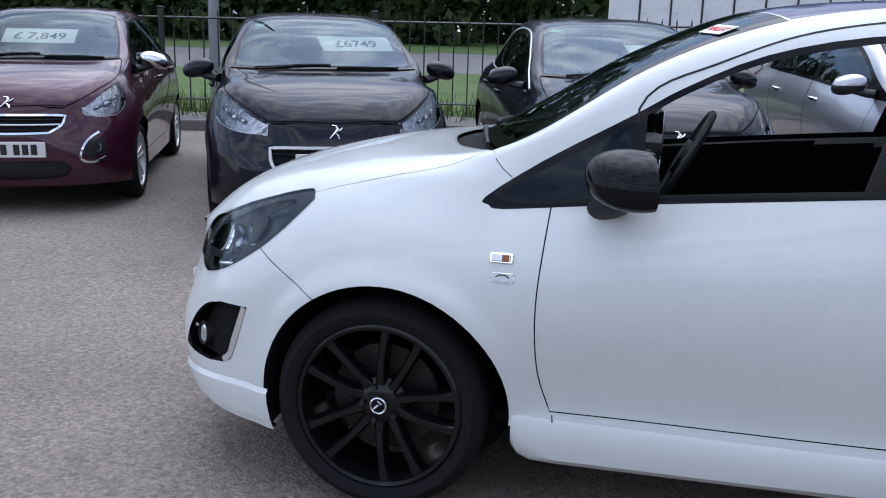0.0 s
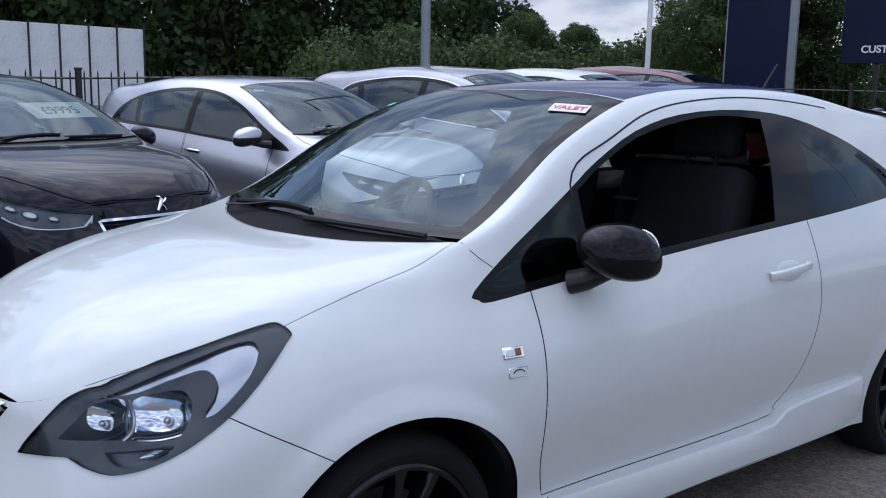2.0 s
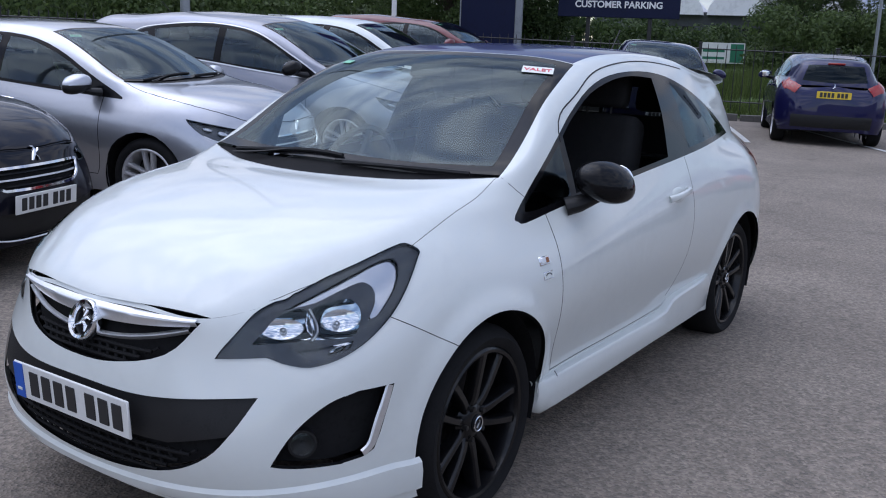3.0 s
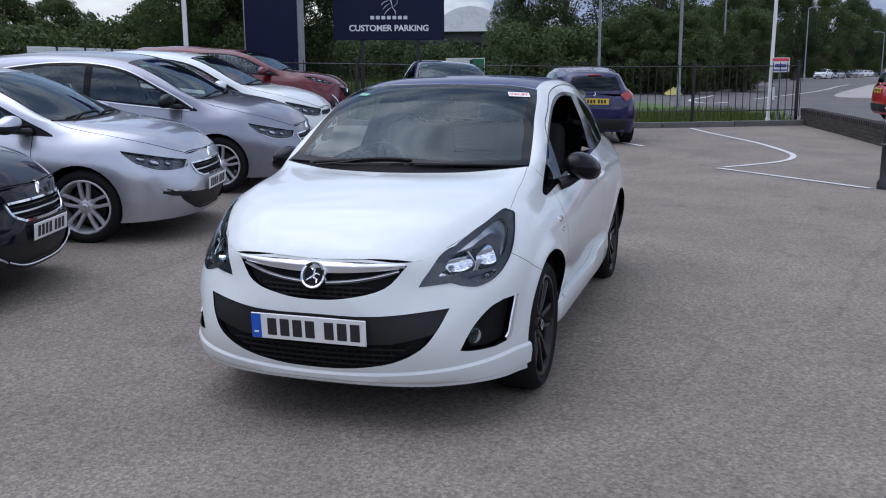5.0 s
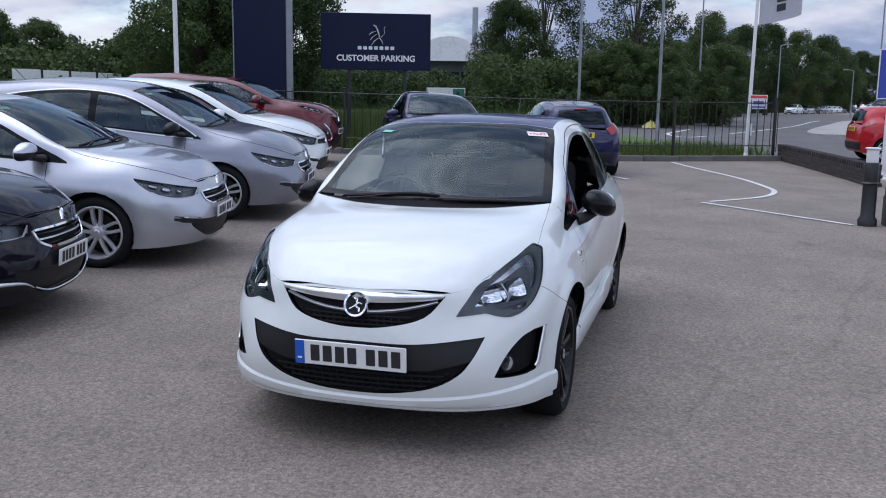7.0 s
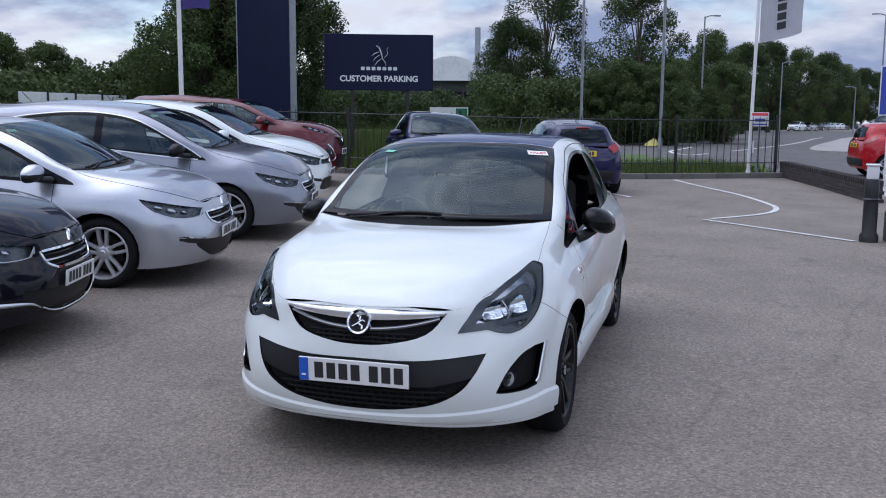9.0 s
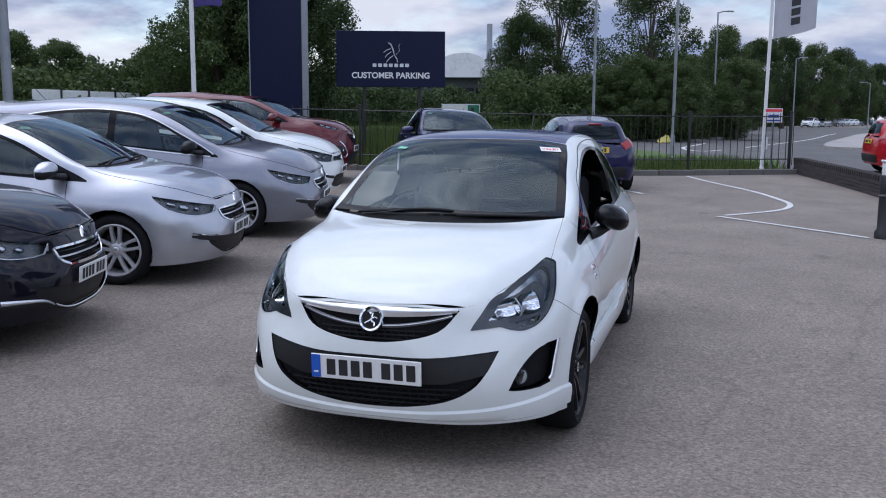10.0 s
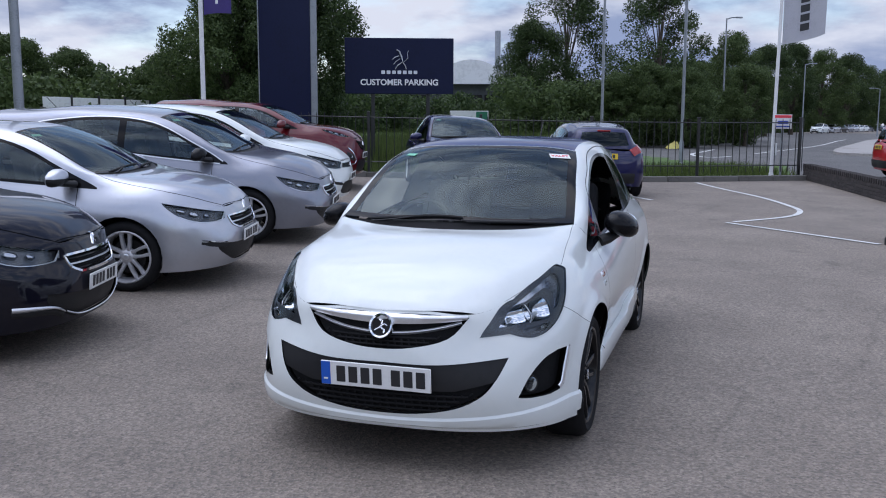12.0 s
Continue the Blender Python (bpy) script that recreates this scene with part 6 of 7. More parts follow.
def tall_grass(name, line, width, count, seed, label, tall=1.0):
    rng = np.random.default_rng(seed)
    pts = along(line, .05, 0)
    idx = rng.integers(0, len(pts), count)
    verts, faces = [], []
    for k in range(count):
        x, y, a = pts[idx[k]]
        o = rng.uniform(0, width)
        px, py = x + math.sin(radians(a)) * -o, y + math.cos(radians(a)) * o
        h, t = rng.uniform(.08, .38) * tall, rng.uniform(0, math.tau)
        w, lean = .012, rng.normal(0, .12, 2)
        z = rise(px, py) + .02
        i = len(verts)
        verts += [(px - w * math.cos(t), py - w * math.sin(t), z), (px + w * math.cos(t), py + w * math.sin(t), z), (px + lean[0], py + lean[1], z + h)]
        faces.append((i, i + 1, i + 2))
    me = bpy.data.meshes.new(name)
    me.from_pydata(verts, [], faces)
    me.materials.append(M["grass"])
    return tagged(new(name, me), label, "grass", kind="stuff")




def yellow_sheet(x, y):
    """A crumpled yellow sheet on the grass."""
    rng = np.random.default_rng(41)
    bm = bmesh.new()
    n = 12
    g = [[bm.verts.new((x + .06 * i + rng.normal(0, .02), y + .07 * j + rng.normal(0, .02), rise(x, y) + .03 + max(0, .28 * math.sin(math.pi * i / n) * math.sin(math.pi * j / n) * (1 + .3 * math.sin(2.3 * i + j)) + rng.normal(0, .04)))) for j in range(n + 1)] for i in range(n + 1)]
    for a, b in zip(g, g[1:]):
        for k in range(n):
            bm.faces.new((a[k], a[k + 1], b[k + 1], b[k]))
    bmesh.ops.recalc_face_normals(bm, faces=bm.faces)
    return tagged(mesh_object("yellow_sheet", bm, M["yellow"]), "crumpled yellow plastic sheet on the rough grass", "plastic sheet")


yellow_sheet(41.6, 1.9)
tall_grass("grass_tufts", [(15.6, 12.0), (16.9, 9.0), (18.4, 4.4), (20.1, .75), (21.9, -2.65)], 4.0, 16000, 31, "long rough grass behind the railings")
tall_grass("grass_tufts", [(19.5, 7.0), (26.0, 6.0), (36.0, 5.0)], 9.0, 22000, 33, "tall olive weeds and grass behind the parking board", 2.6)
tall_grass("grass_tufts", FENCE_BACK[1:], 2.0, 9000, 32, "grass tufts behind the railings")


# ---- an unseen plain wall, added behind the camera to darken reflections ----
M["wall_grey"] = mat("wall_render", (.32, .32, .33), .7, vary=.2, scale=.6, bump=.1, bump_scale=30)
bm = add_box(bmesh.new(), (30, .3, 3.0), pose(-1.5, -12.5, 1.4), .01, 1)
tagged(mesh_object("wall_south", bm, M["wall_grey"]), "unseen plain grey wall added behind the camera", "wall", kind="structure")


# ---- the other parked cars ----
def parked_car(label, paint_mat, at, turn, xs, zs, wide, arch, lamp, grille, intake, plate_z=.45, frame_mat=None, slats=3, rim_mat=None, mirror_mat=None, roof_mat=None, glass_mat=None,
               fog="slot", price="", window_chrome=False, handle_mat=None, rear=False, fine=(84, 20, 72, 15), badge_z=.70, tall=0.0, price_at=(1.36, -.22), lift=0.0, name="hatchback", lamp_mat=None, two_tone=False, low_slot=False):
    """A five-door hatchback made from the common form: panels, panes, lamps, grille, wheels and cabin, standing with its nose at `at`."""
    car = tagged(new(name, None), label, "car", group="parked cars")
    F = Form(xs, zs, wide, tall, steps=fine)
    S, T, R = (lambda p: F.flat(p, "side")), (lambda p: F.flat(p, "top")), (lambda p: F.flat(p, "front"))
    fx, rx = float(np.interp(.825, BASE_X, xs)), float(np.interp(3.315, BASE_X, xs))
    ar, az = arch
    front = lambda half: rounded(R([(y, z, *k) for z, y, *k in mirrored(half)]), 3)
    for side in (-1, 1):
        F.cut(circle(fx, az, ar, 26), "side", "arch", side=side, patches=(0,))
        F.cut(circle(rx, az, ar, 26), "side", "arch", side=side, patches=(0,))
    hood = mirrored([(.006, 0), (.022, .22), (.064, .395, 1), (.17, .495), (.36, .608), (.56, .676), (.80, .672), (1.070, .650, 1), (1.0, .53), (.93, .32), (.885, 0)])
    F.panel(rounded(T(hood), 2), "top", "bonnet", gap=.003, patches=(1,), keep=lambda c: c.x < xs[2] + .3)
    F.cut(rounded(T(mirrored([(.890, 0), (.935, .32), (1.005, .53), (1.075, .655, 1), (1.10, .63, 1), (.995, .32), (.960, 0)])), 2), "top", "scuttle", patches=(1,), over=("", "gap"))
    F.cut(rounded(T(mirrored([(.952, 0), (.987, .32), (1.087, .632, 1), (1.30, .608), (1.45, .582), (1.62, .543), (1.792, .505, 1), (1.745, .28), (1.712, 0)])), 2), "top", "screen_edge", patches=(1,), keep=lambda c: c.x < xs[3] + .3)
    F.cut(rounded(T(mirrored([(.985, 0), (1.020, .32), (1.115, .610, 1), (1.32, .586), (1.47, .560), (1.63, .525), (1.752, .490, 1), (1.710, .28), (1.682, 0)])), 2), "top", "windscreen", patches=(1,), keep=lambda c: c.x < xs[3] + .3)
    for side in (-1, 1):
        dlo = [(1.045, .918), (1.08, .890), (1.25, .89), (1.53, .90), (1.81, .93), (2.2, .96), (2.6, 1.0), (3.0, 1.03), (3.42, 1.05, 1), (3.36, 1.16), (3.22, 1.25), (2.95, 1.325), (2.6, 1.372), (2.3, 1.386),
               (2.0, 1.367), (1.76, 1.316), (1.57, 1.232), (1.44, 1.155), (1.22, 1.03)]
        F.cut(rounded(S(dlo), 2), "side", "window_trim", side=side, patches=(1,), over=("",))
        for pane in ([(1.36, .958, 1), (1.9, .998), (2.12, 1.018, 1), (2.13, 1.350, 1), (1.95, 1.335), (1.76, 1.285), (1.58, 1.205), (1.38, 1.085, 1)],
                     [(2.20, 1.030, 1), (2.88, 1.062, 1), (2.98, 1.285, 1), (2.6, 1.342), (2.21, 1.358, 1)], [(2.95, 1.068, 1), (3.35, 1.085, 1), (3.20, 1.215), (3.06, 1.260, 1)]):
            F.cut(rounded(S(pane), 2), "side", "side_window", side=side, patches=(1,), over=("window_trim",))
        for door in ([(1.20, 1.0, 1), (1.19, .81), (1.185, .58), (1.21, .40), (1.24, .318, 1), (2.12, .325, 1), (2.15, .60), (2.16, 1.1, 1)],
                     [(2.175, 1.1, 1), (2.165, .60), (2.135, .325, 1), (2.66, .335), (2.86, .52), (2.95, .70), (2.99, .90), (3.0, 1.1, 1)]):
            F.panel(rounded(S(door), 3), "side", "door", side=side, patches=(0,), over=("", "gap"), gap=.003)
        F.cut(rounded(S(lamp), 3), "side", "headlamp", side=side, patches=(0, 1), over=("", "gap"), keep=lambda c: abs(c.y) > .40 * wide)
    g_out = front(grille)
    F.cut(g_out, "front", "grille", patches=(0, 1), over=("", "gap", "bonnet"))
    F.cut(front(intake), "front", "intake", patches=(0,), over=("",))
    F.cut(front([(1.30, 0), (1.29, .40, 1), (1.02, .47, 1), (.99, 0)]), "rear", "rear_screen", patches=(1,), over=("",))
    roof_mat = roof_mat or paint_mat
    F.build("body", [""], paint_mat, car)
    F.build("bonnet", ["bonnet"], paint_mat, car)
    mid = float(np.interp(2.165, BASE_X, xs))
    for side in (-1, 1):
        sy = lambda c: c.y * side > 0
        F.build("door", ["door"], paint_mat, car, where=lambda c: c.y * side > 0 and c.x < mid)
        F.build("door", ["door"], paint_mat, car, where=lambda c: c.y * side > 0 and c.x >= mid)
        F.build("window_trim", ["window_trim"], M["gloss_black"], car, where=sy)
        F.build("side_window", ["side_window"], glass_mat or M["side_glass"], car, where=sy)
    F.build("scuttle", ["scuttle"], M["trim"], car, -.010)
    F.build("screen_edge", ["screen_edge"], M["gloss_black"], car)
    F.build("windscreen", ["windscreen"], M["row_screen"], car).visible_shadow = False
    F.build("rear_screen", ["rear_screen"], M["dark_glass"], car)
    F.build("grille_back", ["grille"], M["liner"], car, -.025)
    F.build("intake_back", ["intake"], M["trim"], car, -.018)
    F.build("inner_liner", ["", "bonnet", "door", "gap", "scuttle"], M["liner"], car, -.016, where=lambda c: c.z < np.interp(.98, BASE_Z, zs) or c.x < xs[1])
    F.build("roof_lining", [""], M["dash"], car, -.03, where=lambda c: c.z > np.interp(1.2, BASE_Z, zs))
    frame_mat = frame_mat or M["chrome"]
    part("grille_frame", strip_on(F, g_out + g_out[:1], "front", .022, .0, -1, .008), frame_mat, car, "chrome grille frame" if frame_mat is M["chrome"] else "")
    lo, hi = min(p[1] for p in g_out), max(p[1] for p in g_out)
    for k in range(slats):
        z = lo + (hi - lo) * (k + .8) / (slats + .6)
        xs_in = [y for y in np.linspace(-.7, .7, 141) if inside(g_out, y, z)]
        if len(xs_in) > 2:
            part("grille_slat", strip_on(F, [(y, z) for y in np.linspace(xs_in[0], xs_in[-1], 13)], "front", .014, -.016, -1, .010), M["satin_chrome"] if k % 2 and frame_mat is M["chrome"] else M["gloss_black"], car)
    on = lambda p: F.flat([p], "side")[0]
    for side in (-1, 1):
        sy = lambda c: c.y * side > 0
        lens = F.build("headlamp", ["headlamp"], M["lens"], car, .002, "clear headlamp", where=sy)
        if lens:
            F.build("lamp_housing", ["headlamp"], lamp_mat or M["housing"], lens, -.035, where=sy)
            cx, cz = np.mean([p[0] for p in lamp]), np.mean([p[1] for p in lamp])
            for dx, dz, long_, tall_ in ((-.12, -.026, .030, .016), (-.03, -.004, .046, .022), (.07, .026, .040, .015)):
                if F.surface(*on((cx + dx, cz + dz)), "side", side)[0] is None:
                    continue
                m = at_skin(F, *on((cx + dx, cz + dz)), "side", side, -.018)
                part("reflector", ellipsoid((long_, tall_, .010), m @ pose(0, 0, 0, 0, 0, -side * 16), 16, 8, .85), M["reflector"], lens)
            low_edge = [p for p in rounded(S(lamp), 3) if p[1] < np.interp(cz, BASE_Z, zs)]
            low_edge.sort()
            if len(low_edge) > 3:
                part("lamp_strip", strip_on(F, low_edge, "side", .016, -.008, side, .005), M["satin_chrome"], lens)
        if fog == "slot":
            pts = [(side * wide * y, float(np.interp(z, BASE_Z, zs))) for y, z in ((.47, .40), (.55, .41), (.62, .425), (.68, .44))]
            part("fog_slot", strip_on(F, smooth_line(pts, 3), "front", [.03] + [.05] * 7 + [.03] * 2, -.004, side, .006), M["trim"], car)
            part("fog_trim", strip_on(F, [(p[0], p[1] + .028) for p in smooth_line(pts, 3)], "front", .012, .002, side, .006), M["chrome"], car, "chrome blade")
        if low_slot:
            # a broad bright claw at the lower corner of the bumper
            pts = [(side * wide * y, float(np.interp(z, BASE_Z, zs))) for y, z in ((.44, .300), (.50, .330), (.58, .345), (.66, .350), (.71, .352))]
            part("fog_slot", strip_on(F, [(p[0], p[1] - .030) for p in smooth_line(pts, 3)], "front", .05, -.003, side, .005), M["trim"], car)
            part("fog_trim", strip_on(F, smooth_line(pts, 3), "front", [.012 + .0018 * i for i in range(13)], .002, side, .010, .3), M["satin_chrome"], car, "bright claw-shaped blade")
            pts = [(side * wide * y, float(np.interp(z, BASE_Z, zs))) for y, z in ((.0, .236), (.18, .240), (.32, .262), (.42, .296))]
            part("lip_trim", strip_on(F, smooth_line(pts, 3), "front", .012, .002, side, .006, .3), M["satin_chrome"], car, "bright lower lip line")
        if fog == "boomerang":
            pts = [(side * wide * y, float(np.interp(z, BASE_Z, zs))) for y, z in ((.60, .58), (.54, .54), (.49, .46), (.485, .40), (.54, .375), (.64, .40))]
            hole = [(side * wide * y, float(np.interp(z, BASE_Z, zs))) for y, z in ((.51, .44), (.58, .47), (.65, .49))]
            part("fog_slot", strip_on(F, smooth_line(hole, 4), "front", .12, -.002, side, .004), M["trim"], car)
            part("fog_trim", strip_on(F, smooth_line(pts, 4), "front", .022, .003, side, .008), M["chrome"], car, "chrome boomerang trim")
            c, n = F.surface(side * wide * .585, float(np.interp(.475, BASE_Z, zs)), "front")
            bm = add_lathe(bmesh.new(), [(.001, -.01), (.025, -.006), (.034, .008), (.038, -.01)], 20, Matrix.Translation(c + n * .004) @ n.to_track_quat("Y", "Z").to_matrix().to_4x4())
            part("fog_lamp", bm, M["reflector"], car)
        wheel_well(car, fx, az, ar + .004, .80 * wide, side)
        wheel_well(car, rx, az, ar + .004, .79 * wide, side)
        wr = az - .005
        hx, hr = float(np.interp(.803, BASE_X, xs)), float(np.interp(3.312, BASE_X, xs))
        for x in (hx, hr):
            wheel(car, (x, side * .802 * wide, wr), side, wr, wr * .73, .205, rim_mat or M["alloy"], segs=36, detail=False, pair=(.34, .16))
        e = F.warp((1.30, .90, 1.03))
        f = F.warp((1.22, .730, .95))
        door_mirror(car, F, (e[0], side * (e[1] - .025), e[2]), side, mirror_mat or paint_mat, (.085, .115, .070), (f[0], side * f[1], f[2]), two_tone)
        for hx0, hz in ((2.02, .845), (2.84, .875)):
            q = [F.surface(*on((hx0 + d, hz + d * .04)), "side", side) for d in (-.09, -.06, 0, .06, .09)]
            bm = add_tube(bmesh.new(), [c + n * h for (c, n), h in zip(q, (.004, .024, .030, .024, .004))], .012, 8, 1.25)
            part("door_handle", bm, handle_mat or paint_mat, car)
        if window_chrome:
            line = [on(p) for p in smooth_line([(1.12, .908), (1.53, .936), (2.2, 1.0), (2.9, 1.042), (3.40, 1.058)], 5)]
            part("window_strip", strip_on(F, line, "side", .016, .002, side, .005), M["satin_chrome"], car, "chrome window strip")
            line = [on(p) for p in smooth_line([(1.09, .935), (1.22, 1.035), (1.44, 1.160), (1.76, 1.322), (2.0, 1.372), (2.3, 1.391), (2.6, 1.377), (2.95, 1.330), (3.22, 1.255), (3.42, 1.06)], 5)]
            part("window_strip", strip_on(F, line, "side", .016, .002, side, .005), M["satin_chrome"], car)
        line = [on(p) for p in smooth_line([(3.60, 1.00), (3.72, .96), (3.84, .90)], 4)]
        part("tail_lamp", strip_on(F, line, "side", .15, .0, side, .010), M["tail_red"], car, "red tail lamp")
        if rear:
            pts = [(side * y * wide, float(np.interp(z, BASE_Z, zs))) for y, z in ((.66, .93), (.60, .90), (.52, .86))]
            part("tail_lamp", strip_on(F, pts, "rear", .16, .002, side, .010), M["tail_red"], car, "red tail lamp")
    # nose emblem, plates
    m = at_skin(F, 0, float(np.interp(badge_z, BASE_Z, zs)), "front", -1, .006)
    bm = bmesh.new()
    for pts, r in ((((-.040, -.035), (-.010, .0), (.010, .030), (.0, .048), (-.022, .052)), .013), (((.006, .008), (.030, .022), (.042, .036)), .010), (((.0, .0), (.018, -.018), (.024, -.040)), .011)):
        add_tube(bm, [m @ Vector((x, y, .0)) for x, y in pts], r, 8, .4, [.6] + [1] * (len(pts) - 2) + [.5])
    part("emblem", bm, M["chrome"], car, "bright nose emblem")
    pz = float(np.interp(plate_z, BASE_Z, zs))
    c, n = F.surface(0, pz, "front")
    number_plate(car, Matrix.Translation((c.x - .016, 0, pz)) @ FRONT @ pose(0, 0, 0, 4), blue=False)
    if rear:
        pz = float(np.interp(.80, BASE_Z, zs))
        c, n = F.surface(0, pz, "rear")
        number_plate(car, Matrix.Translation((c.x + .014, 0, pz)) @ REAR @ pose(0, 0, 0, -6), rear=True, blue=False)
        m = at_skin(F, 0, float(np.interp(.92, BASE_Z, zs)), "rear", 1, .01)
        part("emblem", add_tube(bmesh.new(), [m @ Vector((x, y, 0)) for x, y in ((-.035, -.03), (0, 0), (.0, .04), (-.02, .05))], .012, 8, .5), M["chrome"], car)
        c, n = F.surface(0, float(np.interp(1.315, BASE_Z, zs)), "rear")
        if c is not None:
            part("brake_light", add_box(bmesh.new(), (.03, .26, .03), Matrix.Translation(c + n * .01), .008, 1), M["tail_red"], car, "red high brake light")
        low = [(y, float(np.interp(.40, BASE_Z, zs))) for y in np.linspace(-.58 * wide, .58 * wide, 15)]
        part("rear_valance", strip_on(F, low, "rear", .20, .003, 1, .012), M["trim"], car, "black lower bumper")
    wx = lambda x: float(np.interp(x, BASE_X, xs))
    wipers(car, F, [((wx(.985), .46 * wide), (wx(1.022), .22 * wide), (wx(1.006), -.04 * wide)), ((wx(.965), -.05 * wide), (wx(1.016), -.30 * wide), (wx(1.060), -.52 * wide))])
    if price:
        card_at = F.surface(wx(price_at[0]), price_at[1] * wide, "top")
        m = at_skin(F, wx(price_at[0]), price_at[1] * wide, "top", -1, -.035)
        w_, h_ = (.56, .21) if len(price) < 8 else (.70, .24)
        card = part("price_card", add_box(bmesh.new(), (w_, h_, .002), m), M["paper"], car, "white price card behind the windscreen")
        bm = text_mesh(price, .135, .0006, .001)
        bmesh.ops.transform(bm, matrix=m @ Matrix.Translation((0, -.01, .0025)), verts=bm.verts)
        part("lettering", bm, M["ink"], card, smooth=False)
    m = at_skin(F, wx(1.64), .44 * wide, "top", -1, -.004)
    part("green_sticker", add_box(bmesh.new(), (.09, .05, .001), m), M["green_paper"], car, "small green sticker")
    cabin(car, F)
    q = F.surface(wx(3.2), 0, "top")[0]
    part("aerial", add_tube(bmesh.new(), [q, q + Vector((.05, 0, .05)), q + Vector((.12, 0, .12))], .004, 6), M["trim"], car)
    F.bm.free()
    x, y = at
    # stand the car on the slope
    d = Vector((math.cos(radians(turn)), math.sin(radians(turn)), 0))
    s = Vector((-d.y, d.x, 0))
    mid_x = (xs[1] + xs[4]) / 2
    h = lambda a, b: rise(x + d.x * a + s.x * b, y + d.y * a + s.y * b)
    slope_l = (h(xs[4], 0) - h(xs[1], 0)) / (xs[4] - xs[1])
    slope_w = (h(mid_x, .7) - h(mid_x, -.7)) / 1.4
    ex = Vector((d.x, d.y, slope_l)).normalized()
    ey = (Vector((s.x, s.y, slope_w)) - ex * ex.dot(Vector((s.x, s.y, slope_w)))).normalized()
    rot = Matrix((ex, ey, ex.cross(ey))).transposed().to_4x4()
    base = h(mid_x, 0) - slope_l * mid_x
    car.matrix_basis = Matrix.Translation((x, y, base + lift)) @ rot
    return car


Z_HATCH = (.19, .32, .60, .91, 1.04, 1.465)
X_HATCH = (-.02, .87, 1.17, 1.93, 3.49, 4.26)
LAMP_HATCH = [(.49, .795, 1), (.28, .752), (.04, .690, 1), (.05, .625), (.18, .622), (.34, .678), (.46, .760)]
GRILLE_HATCH = [(.655, 0), (.655, .30), (.650, .37, 1), (.575, .34), (.535, .26, 1), (.530, 0)]
INTAKE_HATCH = [(.405, 0), (.405, .30), (.43, .56, 1), (.37, .56), (.30, .46), (.245, .30), (.24, 0)]
K_HATCH = dict(wide=1.075, arch=(.358, .325), lamp=LAMP_HATCH, grille=GRILLE_HATCH, intake=INTAKE_HATCH, plate_z=.455, badge_z=.712)
parked_car("black five-door hatchback with a chrome grille and a price card", M["black_paint"], (1.56, 2.84), 109, X_HATCH, Z_HATCH, price="£9995", price_at=(1.34, -.28), window_chrome=True, fog="", low_slot=True, **K_HATCH)
parked_car("silver five-door hatchback with silver alloy wheels", M["silver"], (4.03, 3.11), 106, X_HATCH, Z_HATCH, two_tone=True, handle_mat=M["chrome"], **K_HATCH)
parked_car("metallic grey estate car with chrome window strips", M["grey"], (6.72, 3.50), 107, (-.02, .87, 1.17, 1.95, 3.60, 4.56), (.19, .32, .60, .91, 1.05, 1.49), window_chrome=True, mirror_mat=M["gloss_black"], name="estate_car", **K_HATCH)
parked_car("white five-door hatchback with a dark grille", M["white"], (9.25, 4.42), 107, (-.02, .86, 1.20, 1.93, 3.48, 4.25), (.19, .32, .60, .90, 1.04, 1.455), 1.085, (.355, .322),
           [(.50, .83, 1), (.28, .785), (.05, .725, 1), (.05, .625), (.22, .645), (.40, .70)], [(.695, 0), (.695, .36, 1), (.645, .38, 1), (.640, 0)], [(.43, 0), (.43, .42), (.30, .50, 1), (.26, .40), (.25, 0)], .50, M["gloss_black"], 1, badge_z=.668)
parked_car("dark red compact crossover with bulging front wings", M["red"], (12.3, 5.55), 105, (-.02, .86, 1.12, 1.80, 3.39, 4.14), (.21, .345, .74, 1.04, 1.15, 1.525), 1.065, (.375, .345),
           [(.60, .92, 1), (.36, .885), (.12, .80, 1), (.16, .765), (.36, .805), (.54, .875)], [(.68, 0), (.68, .28), (.70, .34, 1), (.60, .26), (.56, .20), (.55, 0)], [(.42, 0), (.42, .40), (.30, .46, 1), (.26, .36), (.25, 0)], .48, M["gloss_black"], 2, fog="boomerang", badge_z=.64, name="crossover", tall=.09)
parked_car("black five-door hatchback with a chrome-framed grille", M["black_paint"], (-.58, 2.42), 116, (-.02, .80, 1.02, 1.72, 3.34, 3.97), (.19, .315, .60, .93, 1.06, 1.46), 1.045, (.345, .315),
           [(.62, .905, 1), (.36, .850), (.06, .740, 1), (.05, .670, 1), (.20, .685), (.42, .745), (.60, .855)], [(.605, 0), (.605, .30), (.60, .40, 1), (.50, .39), (.40, .30), (.38, .20, 1), (.375, 0)], [(.33, 0), (.33, .40), (.28, .44, 1), (.25, .36), (.245, 0)], .52, M["pole_white"], 4, price="£6749", price_at=(1.35, -.25), fog="", badge_z=.69, rim_mat=M["rim_black"], lamp_mat=M["lamp_inner"])
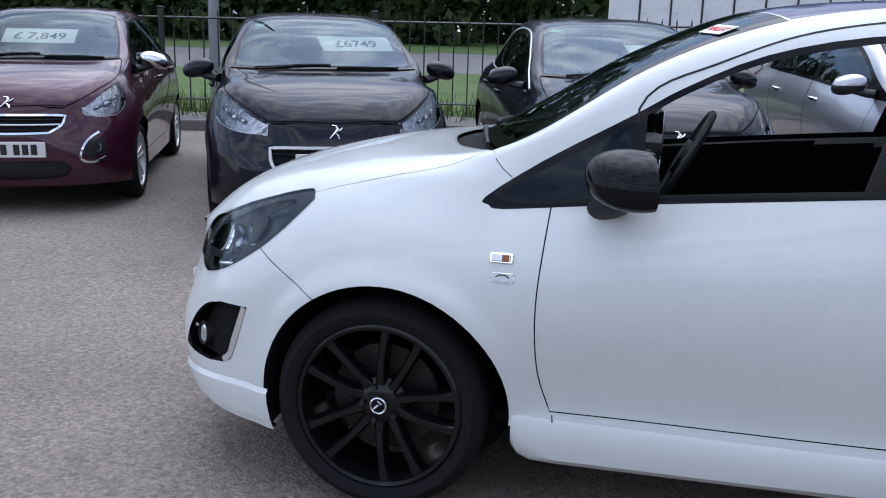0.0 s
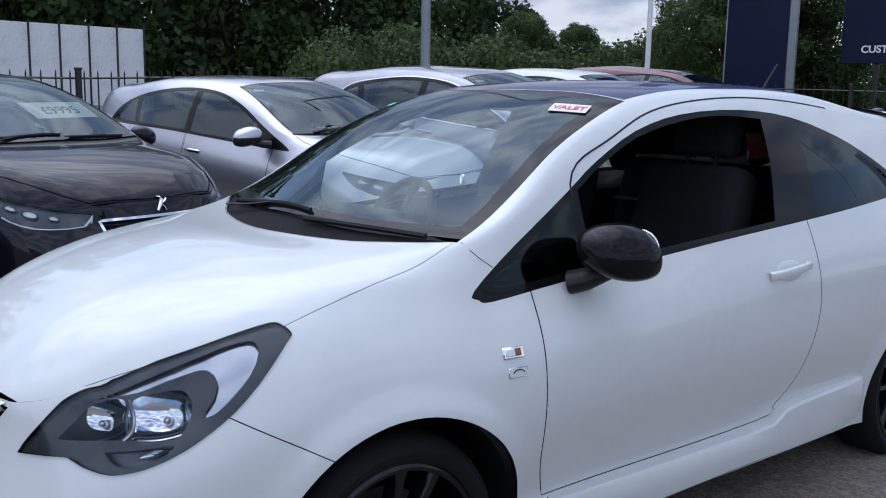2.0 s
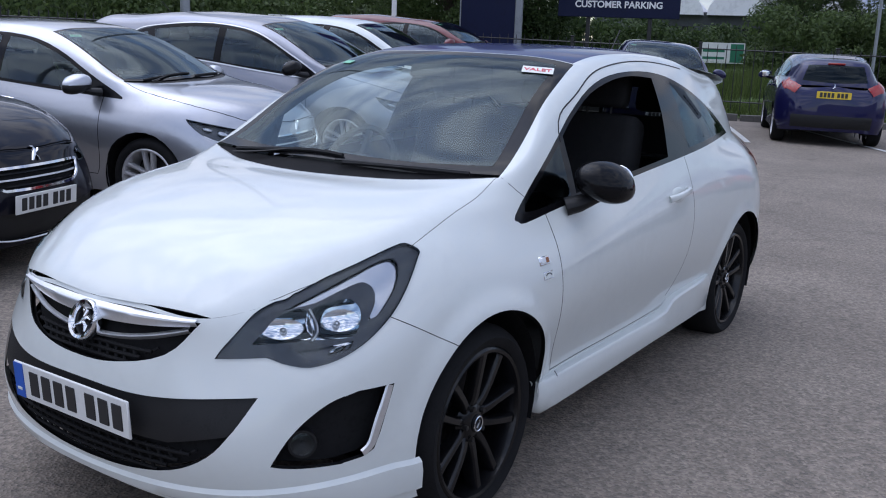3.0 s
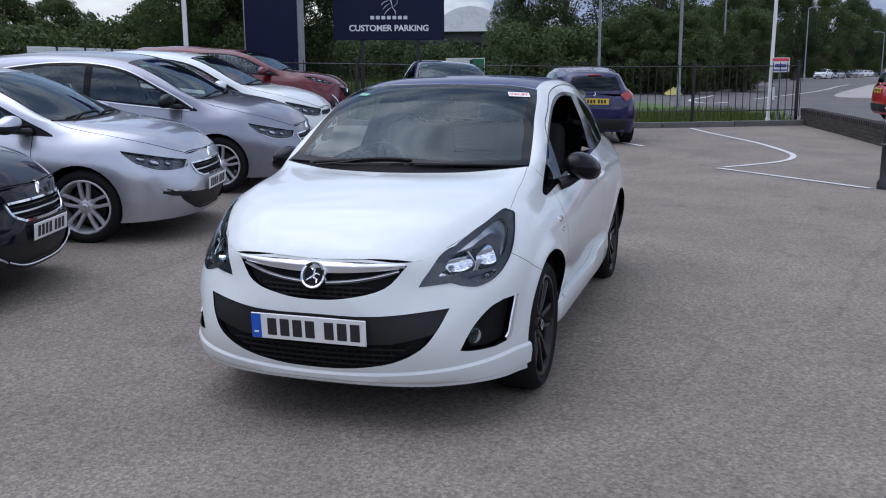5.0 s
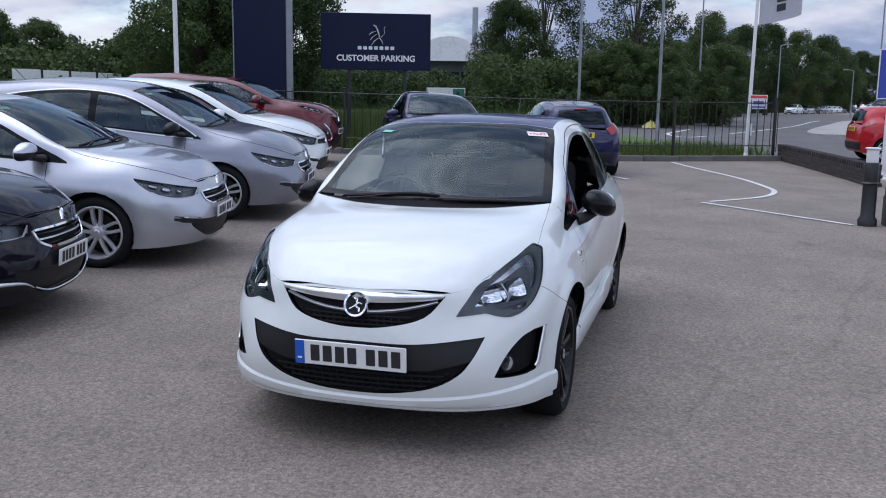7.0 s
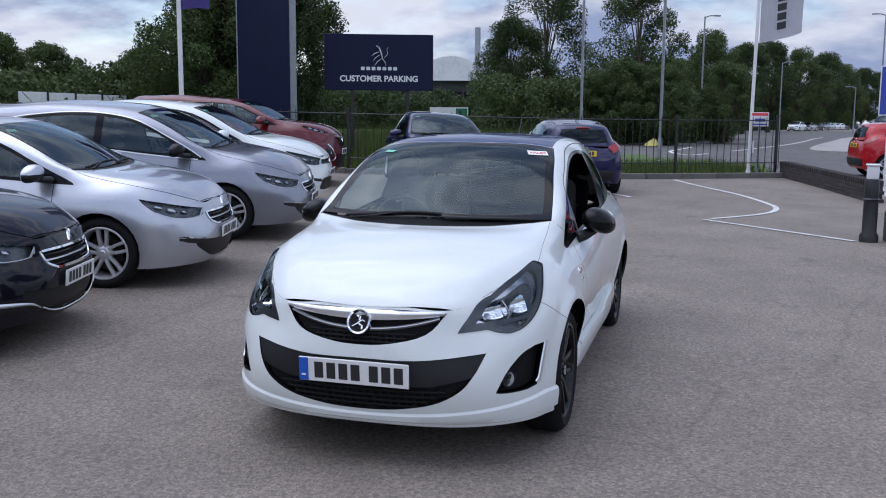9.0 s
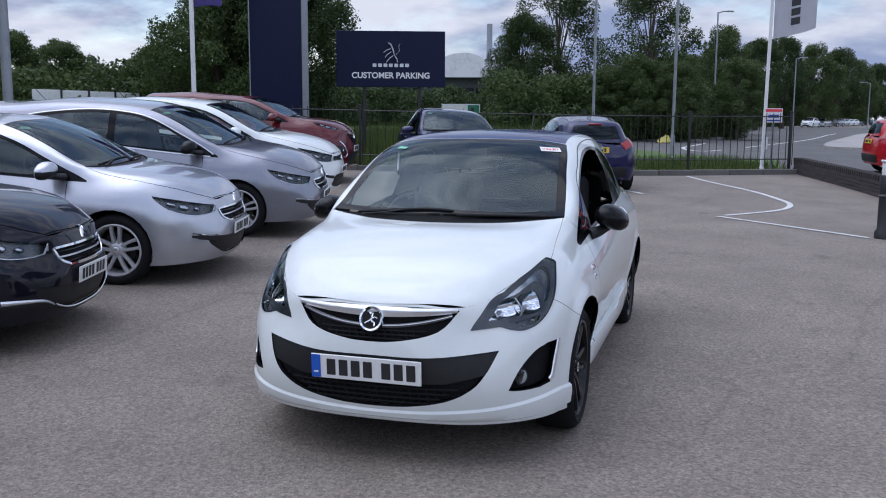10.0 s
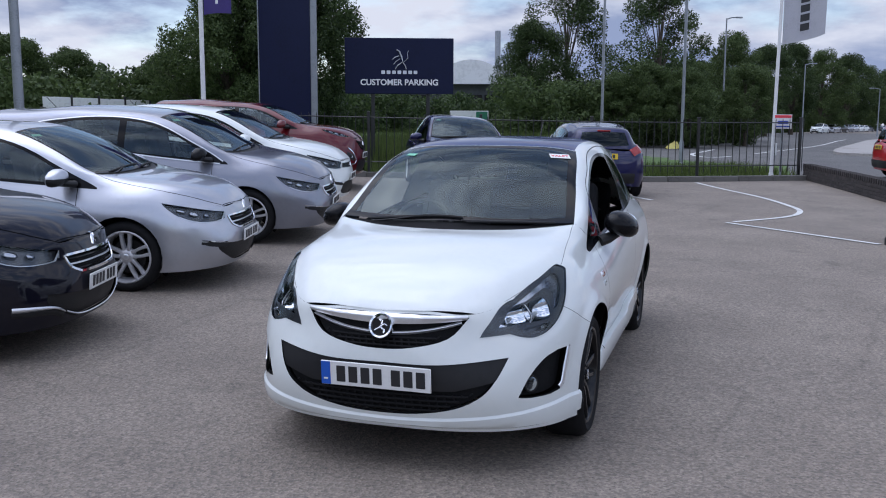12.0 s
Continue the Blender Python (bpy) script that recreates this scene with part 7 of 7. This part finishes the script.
parked_car("plum purple five-door city car with chrome mirrors", M["plum"], (-3.02, 2.35), 114, (-.02, .72, .96, 1.58, 3.06, 3.48), (.19, .315, .60, .94, 1.07, 1.47), .985, (.335, .300),
           [(.56, .890, 1), (.34, .835), (.12, .735, 1), (.12, .685), (.28, .675), (.44, .73), (.54, .82)], [(.695, 0), (.695, .30), (.690, .39, 1), (.63, .36), (.585, .28, 1), (.58, 0)], [(.39, 0), (.39, .36), (.33, .42, 1), (.27, .34), (.26, 0)], .475, M["chrome"], 3, fog="boomerang", price="£ 7,849", price_at=(1.30, .02), badge_z=.765, mirror_mat=M["chrome"], lamp_mat=M["lamp_inner"])
parked_car("dark blue five-door hatchback facing the yard", M["blue"], (12.0, 3.25), 27, (-.02, .88, 1.2, 1.95, 3.53, 4.36), (.19, .32, .60, .92, 1.05, 1.48), 1.085, (.355, .322),
           [(.52, .84, 1), (.28, .79), (.07, .715, 1), (.09, .66), (.24, .67), (.42, .73)], [(.60, 0), (.60, .26), (.57, .32, 1), (.45, .26), (.40, .20, 1), (.395, 0)], [(.33, 0), (.33, .40), (.28, .44, 1), (.25, .36), (.245, 0)], .36, M["chrome"], 5, fog="slot", badge_z=.66)
parked_car("bright blue five-door hatchback parked tail towards the yard", M["blue"], (17.95, 2.65), 200, (-.02, .80, 1.02, 1.72, 3.34, 3.97), (.19, .315, .60, .93, 1.06, 1.46), 1.045, (.345, .315),
           [(.62, .905, 1), (.36, .850), (.06, .740, 1), (.05, .670, 1), (.20, .685), (.42, .745), (.60, .855)], [(.605, 0), (.605, .30), (.60, .40, 1), (.50, .39), (.40, .30), (.38, .20, 1), (.375, 0)], [(.33, 0), (.33, .40), (.28, .44, 1), (.25, .36), (.245, 0)], .52, M["chrome"], 4, fog="", badge_z=.69, rear=True)
M["bright_red"] = paint("bright_red_paint", (.42, .012, .02), .1)
parked_car("bright red five-door hatchback beyond the low wall", M["bright_red"], (22.9, -8.35), 100, (-.02, .80, 1.02, 1.72, 3.34, 3.97), (.19, .315, .60, .93, 1.06, 1.46), 1.045, (.345, .315),
           [(.62, .905, 1), (.36, .850), (.06, .740, 1), (.05, .670, 1), (.20, .685), (.42, .745), (.60, .855)], GRILLE_HATCH, INTAKE_HATCH, .52, M["chrome"], 3, fog="", rear=True, fine=(60, 14, 50, 11))
parked_car("grey people carrier on the far road", M["grey"], (61.0, -9.9), -35, (-.02, .88, 1.1, 1.8, 3.6, 4.5), (.19, .33, .65, 1.02, 1.16, 1.68), 1.06, (.355, .322), LAMP_HATCH, GRILLE_HATCH, INTAKE_HATCH, .45, M["chrome"], 3, fog="", fine=(60, 14, 50, 11), name="people_carrier")

# a long row of cars parked far down the road
far = []
for tint in ("white", "silver", "black_paint", "grey"):
    far.append(parked_car("small distant car parked along the road", M[tint], (90, -6.6), 0, X_HATCH, Z_HATCH, fine=(40, 10, 34, 8), **{**K_HATCH, "fog": ""}))
for k, ob in enumerate(far):
    ob["group"] = "cars along the far road"
for k in range(14):
    away, bearing = 148 + 11.5 * k, radians(-3.0 - 3.9 * (k / 13) ** .7)
    x, y = away * math.cos(bearing) - 3.7, away * math.sin(bearing) - 1.55
    m = pose(x, y, rise(x, y), 0, 0, -22 - k)
    src = far[(k * 7 + k // 3) % 4]
    if k < 4:
        far[k].matrix_basis = m
    else:
        copy_thing(src, m)
